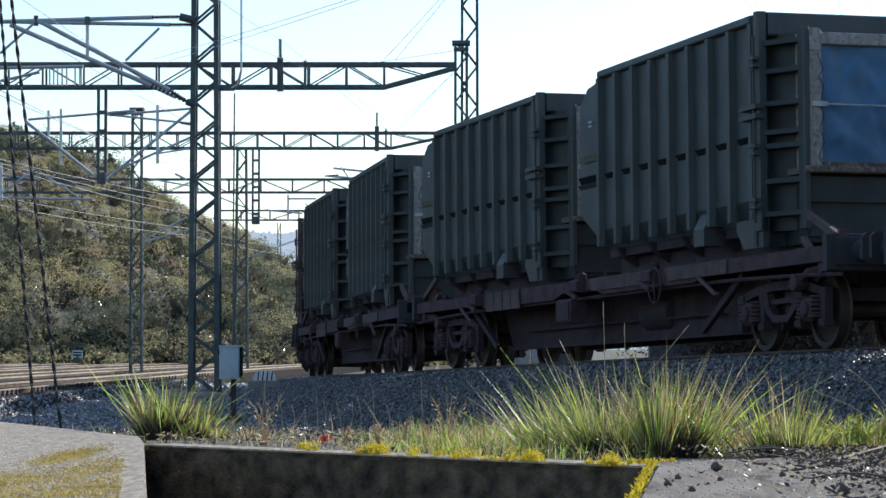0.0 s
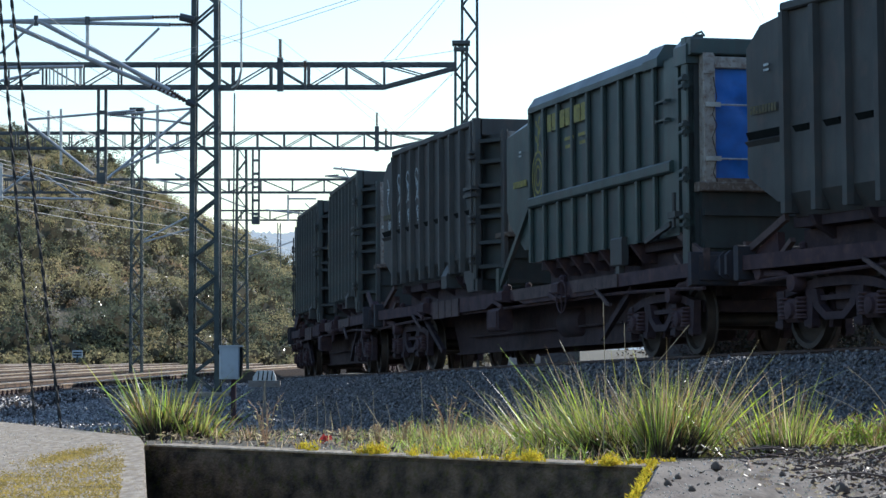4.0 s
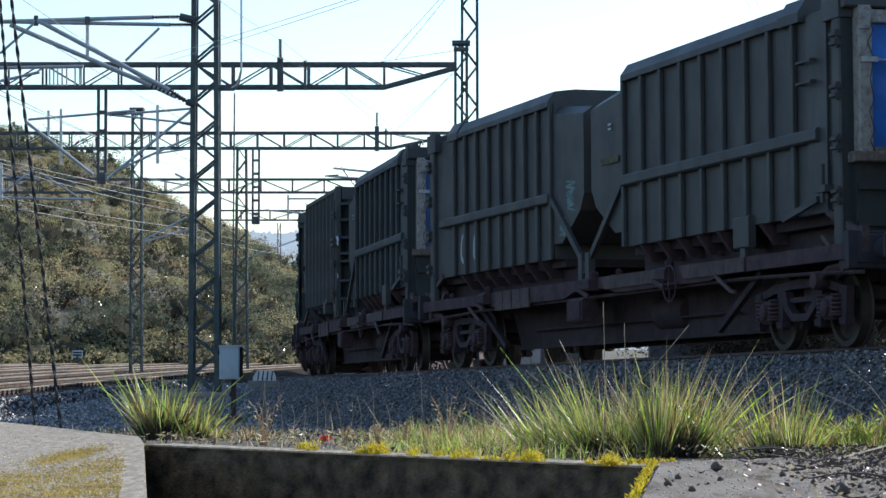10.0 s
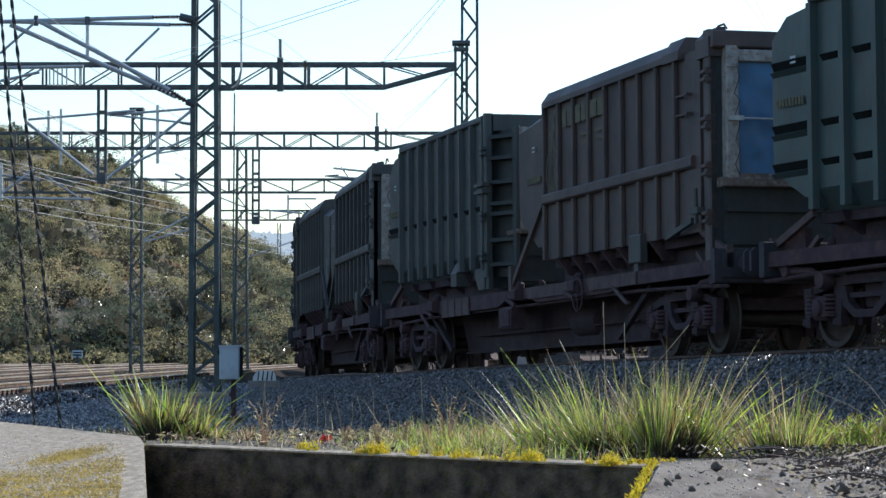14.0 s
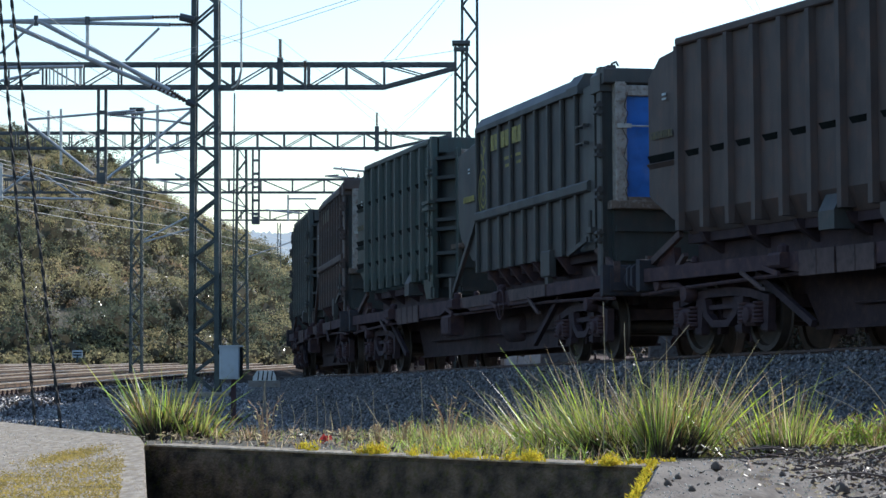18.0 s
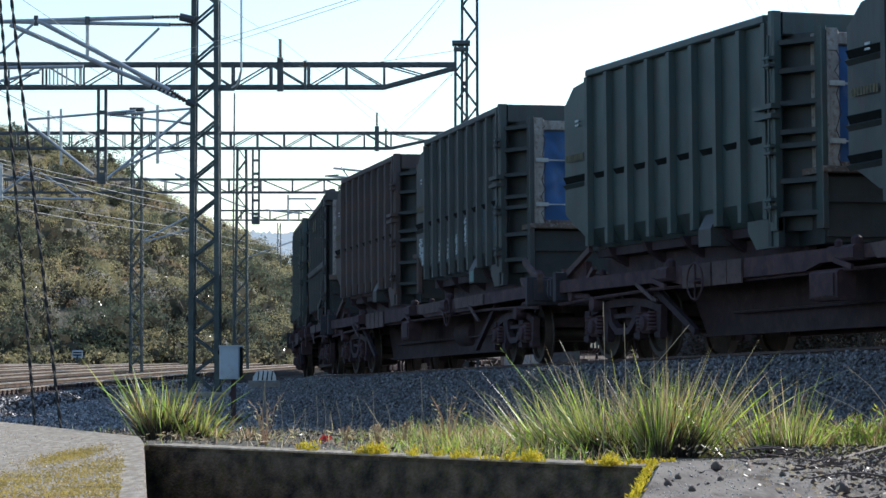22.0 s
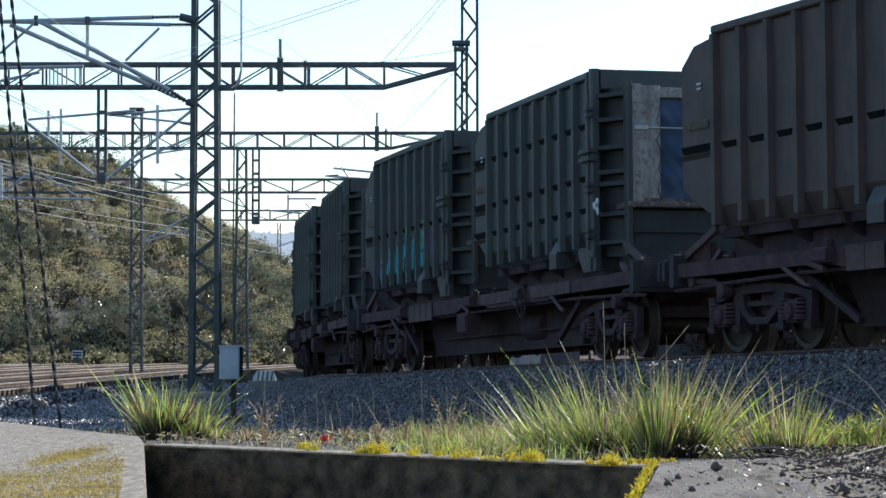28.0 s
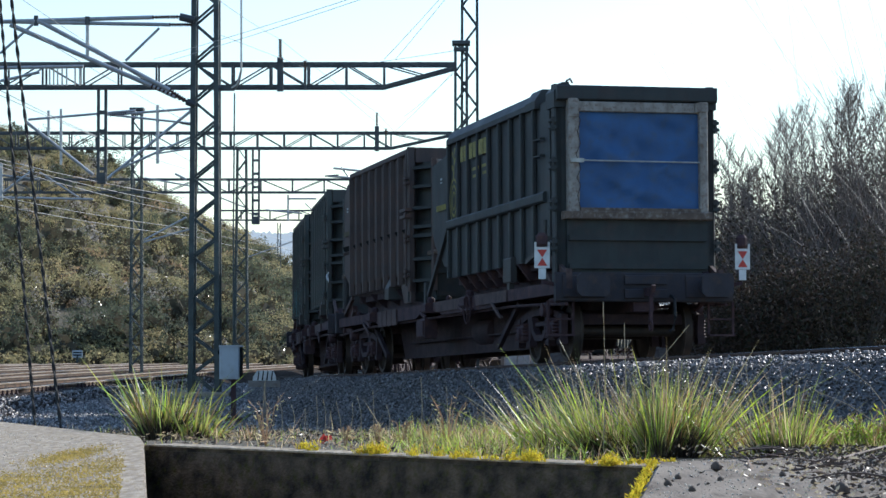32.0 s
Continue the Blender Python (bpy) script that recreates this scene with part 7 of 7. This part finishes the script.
# ---- hillside scrub, trees and distance ----
def scrub(name, n, mat, size, zone, clump, label, y_lo=128, y_hi=226, leaf=0.2, tall=1.0, patch=0.0):
    """Bushes of leaves over the hill: n bushes of clump leaves, on the surface of lumpy crowns."""
    y = y_lo + (y_hi - y_lo) * rng.uniform(0, 1, 3 * n) ** 0.9
    x = rng.uniform(zone[0], zone[1], 3 * n) * y / 200
    belt = np.sin(x * 0.33 + 1.7 * np.sin(y * 0.11)) + np.sin(y * 0.19 - x * 0.12) + 0.6 * np.sin(x * 0.9 + y * 0.5)
    pick = np.argsort(rng.uniform(0, 1, 3 * n) - patch * belt)[:n]         # they grow in belts
    x, y = x[pick], y[pick]
    z = ground_height(x, y)
    r = rng.uniform(0.35, 1.0, n) ** 1.4 * size * np.interp(y, (150, 205), (1.0, 0.75))
    one = np.repeat(rng.uniform(0, 1, n), clump)[:, None]
    c = np.repeat(np.stack([x, y, z + r * 0.35 * tall], 1), clump, 0)
    rr = np.repeat(r, clump)[:, None]
    d = rng.normal(size=(len(c), 3))
    d /= np.linalg.norm(d, axis=1)[:, None]
    d[:, 2] = np.abs(d[:, 2]) * 1.05 * tall - 0.3
    d *= 1 + 0.28 * np.sin(d[:, :1] * 5 + 9 * one) * np.cos(d[:, 2:] * 6 + 5 * one)
    pts = c + d * rr * rng.uniform(0.80, 1.05, (len(c), 1))
    # big dark leaves added to block the sun and darken each bush's inside
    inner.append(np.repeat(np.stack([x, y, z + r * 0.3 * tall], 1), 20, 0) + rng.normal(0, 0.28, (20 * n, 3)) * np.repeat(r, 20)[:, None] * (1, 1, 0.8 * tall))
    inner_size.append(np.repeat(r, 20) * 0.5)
    return tagged(soup(name, shingles(pts, d, leaf * np.interp(pts[:, 1], (130, 220), (0.85, 1.1)), 0.7, 0.32), 4, M[mat]), label, "scrub", kind="stuff")


inner, inner_size = [], []
scrub("hill_scrub", 900, "scrub", 1.75, (-58, 4), 480, "olive-green scrub and small trees on the hillside", leaf=0.118, patch=-0.25)
scrub("hill_evergreens", 420, "scrub_dark", 2.1, (-58, 4), 520, "dark evergreen bushes on the hillside", leaf=0.118, tall=1.25, patch=0.8)
scrub("hill_bracken", 420, "scrub_rust", 1.0, (-58, 4), 150, "rusty dry bracken between the bushes", leaf=0.13, patch=-0.5)
scrub("hill_pale_shrubs", 300, "scrub_pale", 1.3, (-58, 4), 200, "pale grey bare shrubs on the hillside", leaf=0.12, tall=1.2, patch=-0.6)
scrub("hill_glossy_bushes", 620, "gloss_leaf", 1.3, (-58, 4), 90, "glossy-leaved shrubs glinting on the lower slope", 126, 176, leaf=0.11)
scrub("foot_scrub", 320, "scrub", 0.9, (-44, 2), 120, "low bushes along the hill's foot", 124, 134, leaf=0.14)
tagged(soup("bush_shade_leaves", leaves(np.concatenate(inner), np.concatenate(inner_size), 0.7), 4, M["inner_shade"]), "dark leaves added inside the hillside bushes as shade", "scrub", kind="stuff")

far = Shape()
fx = np.linspace(-420, 260, 260)
for i, x in enumerate(fx):
    top = 122 + 7 * math.sin(x * 0.011 + 1.0) + 3 * math.sin(x * 0.05) + (4 * rng.uniform() if i % 2 else 0)
    far.v += [(x, 2600, -20), (x, 2600, top), (x, 3000, -20)]
for i in range(len(fx) - 1):
    a, b = 3 * i, 3 * i + 3
    far.f += [(a, b, b + 1, a + 1), (a + 1, b + 1, b + 2, a + 2)]
tagged(part("far_hills", far, M["far"]), "hazy blue wooded hills in the distance", "hills", kind="structure")


def sapling(x, y, h, seed, label, dense=1.0):
    """A slim bare tree: tapered trunk, limbs, fine twigs."""
    r = random.Random(seed)
    z = height_at(x, y)
    t = thing("bare_tree", label, "tree", "bare trees beyond the line", at=Matrix.Translation((x, y, z - 0.1)))
    trunk, crown = Shape(), Shape()
    bend = (r.uniform(-0.3, 0.3), r.uniform(-0.3, 0.3))
    spine = lambda f: Vector((bend[0] * f * f, bend[1] * f * f, h * f))
    trunk.tube([spine(k / 6) for k in range(7)], 0.009 * h ** 0.9, 6, 0.004)
    for k in range(int(34 * dense)):
        f = r.uniform(0.22, 0.97)
        p = spine(f)
        a, l = r.uniform(0, 6.28), h * r.uniform(0.12, 0.28) * (1.05 - f * 0.6)
        d = Vector((math.cos(a) * 0.45, math.sin(a) * 0.45, 0.9)).normalized()
        q = p + d * l * 0.55 + Vector((r.uniform(-0.08, 0.08), r.uniform(-0.08, 0.08), 0))
        e = p + d * l + Vector((0, 0, 0.12 * l))
        trunk.tube([p, q, e], 0.009, 4, 0.003)
        for j in range(13):
            g = p.lerp(e, r.uniform(0.2, 1.0))
            b = r.uniform(0, 6.28)
            u = Vector((math.cos(b) * 0.6, math.sin(b) * 0.6, 0.8)) * l * r.uniform(0.25, 0.6)
            crown.tube([g, g + u * 0.6, g + u + Vector((0, 0, 0.05))], 0.0055, 3, 0.002)
    part("trunk", trunk, M["bark"], t)
    part("crown", crown, M["twig"], t, "fine bare twigs")
    q = np.array([crown.v[rng.integers(0, len(crown.v))] for _ in range(110)]) + rng.normal(0, 0.03, (110, 3))
    tagged(soup("last_leaves", leaves(q, 0.04, 0.6), 4, M["brush"], t), kind="stuff")
    return t


k = 0
for px, top, y in ((1268, 215, 63), (1282, 235, 60), (1300, 225, 62), (1318, 250, 64), (1290, 300, 58), (1310, 285, 60), (1330, 270, 56), (1352, 240, 60), (1372, 190, 58), (1388, 150, 56), (1402, 175, 62), (1420, 165, 58), (1436, 200, 55), (1455, 170, 60),
                   (1470, 140, 57), (1484, 160, 62), (1503, 125, 58), (1518, 130, 56), (1540, 150, 60), (1556, 120, 62)):
    k += 1
    p = to_world(px, top + 35, y)
    sapling(p.x, y, max(2.0, p.z - height_at(p.x, y)), k, "slim bare deciduous tree beyond the railway line")


def bush(x, y, r, h, n, mats, label, seed, size=0.075):
    """A leafy bush: stems and clumps of leaves in an uneven crown."""
    z = height_at(x, y)
    t = thing("bush", label, "bush", "bushes beyond the line", at=Matrix.Translation((x, y, z)))
    rr = random.Random(seed)
    ends = []
    for k in range(9):
        a, q = rr.uniform(0, 6.28), rr.uniform(0.2, 0.85)
        e = Vector((math.cos(a) * r * q, math.sin(a) * r * q, h * rr.uniform(0.55, 0.95)))
        part("stem", Shape().tube([(0, 0, -0.1), e * 0.45 + Vector((0, 0, 0.1 * h)), e], 0.03, 5, 0.006), M["bark"], t)
        ends.append(np.array(e))
    for mat, share in mats:
        kk = int(n * share)
        c = np.array(ends)[rng.integers(0, len(ends), kk)] + np.clip(rng.normal(0, 1, (kk, 3)), -1.7, 1.7) * (r * 0.33, r * 0.33, h * 0.17)
        low = rng.uniform(0, 1, kk) < 0.4
        c[low, 2] = rng.uniform(0.05, 0.6, low.sum()) * h
        c[:, 2] = np.maximum(c[:, 2], 0.03)
        tagged(soup("foliage", leaves(c, size, 0.55), 4, M[mat], t), kind="stuff")
    return t


k = 0
for px, y, r, top in ((1262, 63, 1.1, 300), (1292, 62, 1.2, 275), (1318, 63, 1.2, 285), (1290, 60, 1.3, 400), (1325, 56, 1.4, 360), (1350, 62, 1.4, 330), (1385, 56, 1.5, 330), (1420, 60, 1.5, 310), (1455, 57, 1.5, 300), (1490, 60, 1.5, 290), (1525, 56, 1.5, 260), (1560, 60, 1.5, 230),
                      (1600, 58, 1.6, 190), (1545, 66, 1.3, 175), (1480, 66, 1.1, 215), (1310, 52, 1.0, 480), (1360, 51, 1.1, 450), (1410, 51, 1.2, 430), (1470, 50, 1.2, 420), (1530, 50, 1.2, 400), (1590, 52, 1.3, 380),
                      (1255, 64, 1.4, 430), (1210, 68, 1.6, 440)):
    k += 1
    p = to_world(px, top, y)
    dark = px in (1545, 1480, 1560, 1600)
    bush(p.x, y, r, max(0.9, 0.80 * (p.z - height_at(p.x, y))), 5200, (("bush_dark", 0.75), ("brush", 0.25)) if dark else (("brush", 0.7), ("bush_dark", 0.3)),
         "dark evergreen bush beyond the line" if dark else "brown-olive winter bush beyond the line", k)
tx, ty = rng.uniform(5.0, 13.5, 9500), rng.uniform(52, 66, 9500)
ok = tx / ty > 0.098
tx, ty = tx[ok], ty[ok]
field("twig_thicket", 0, (tx, ty, ground_height(tx, ty)), 2.4 + 5.0 * np.clip(tx / ty - 0.105, 0, 0.08) * 10, "twig", 0.014, "thicket of thin bare brown stems beyond the line")
bx, by = rng.uniform(3, 16, 5200), rng.uniform(30, 62, 5200)
dl, _ = line_distance(bx, by)
ok = (dl > 2.6)
field("bank_grass", 0, (bx[ok], by[ok], ground_height(bx[ok], by[ok])), 0.6, "grass_dry", 0.012, "tall dry grass on the bank beyond the line")


# ---- the train's motion ----
def motions():
    times = [0.5 * k for k in range(65)]
    for w, mid in carriers:
        walk(w, [(t, wagon_pose(mid + run(t))) for t in times])
    for c, mid, off in cargo:
        walk(c, [(t, wagon_pose(mid + run(t)) @ off) for t in times])
    for ws, q in wheelsets:
        walk(ws, [(0.1 * k, Matrix.Translation((0, q, WHEEL_R)) @ Matrix.Rotation(-run(0.1 * k) / WHEEL_R, 4, 'X')) for k in range(321)])


motions()
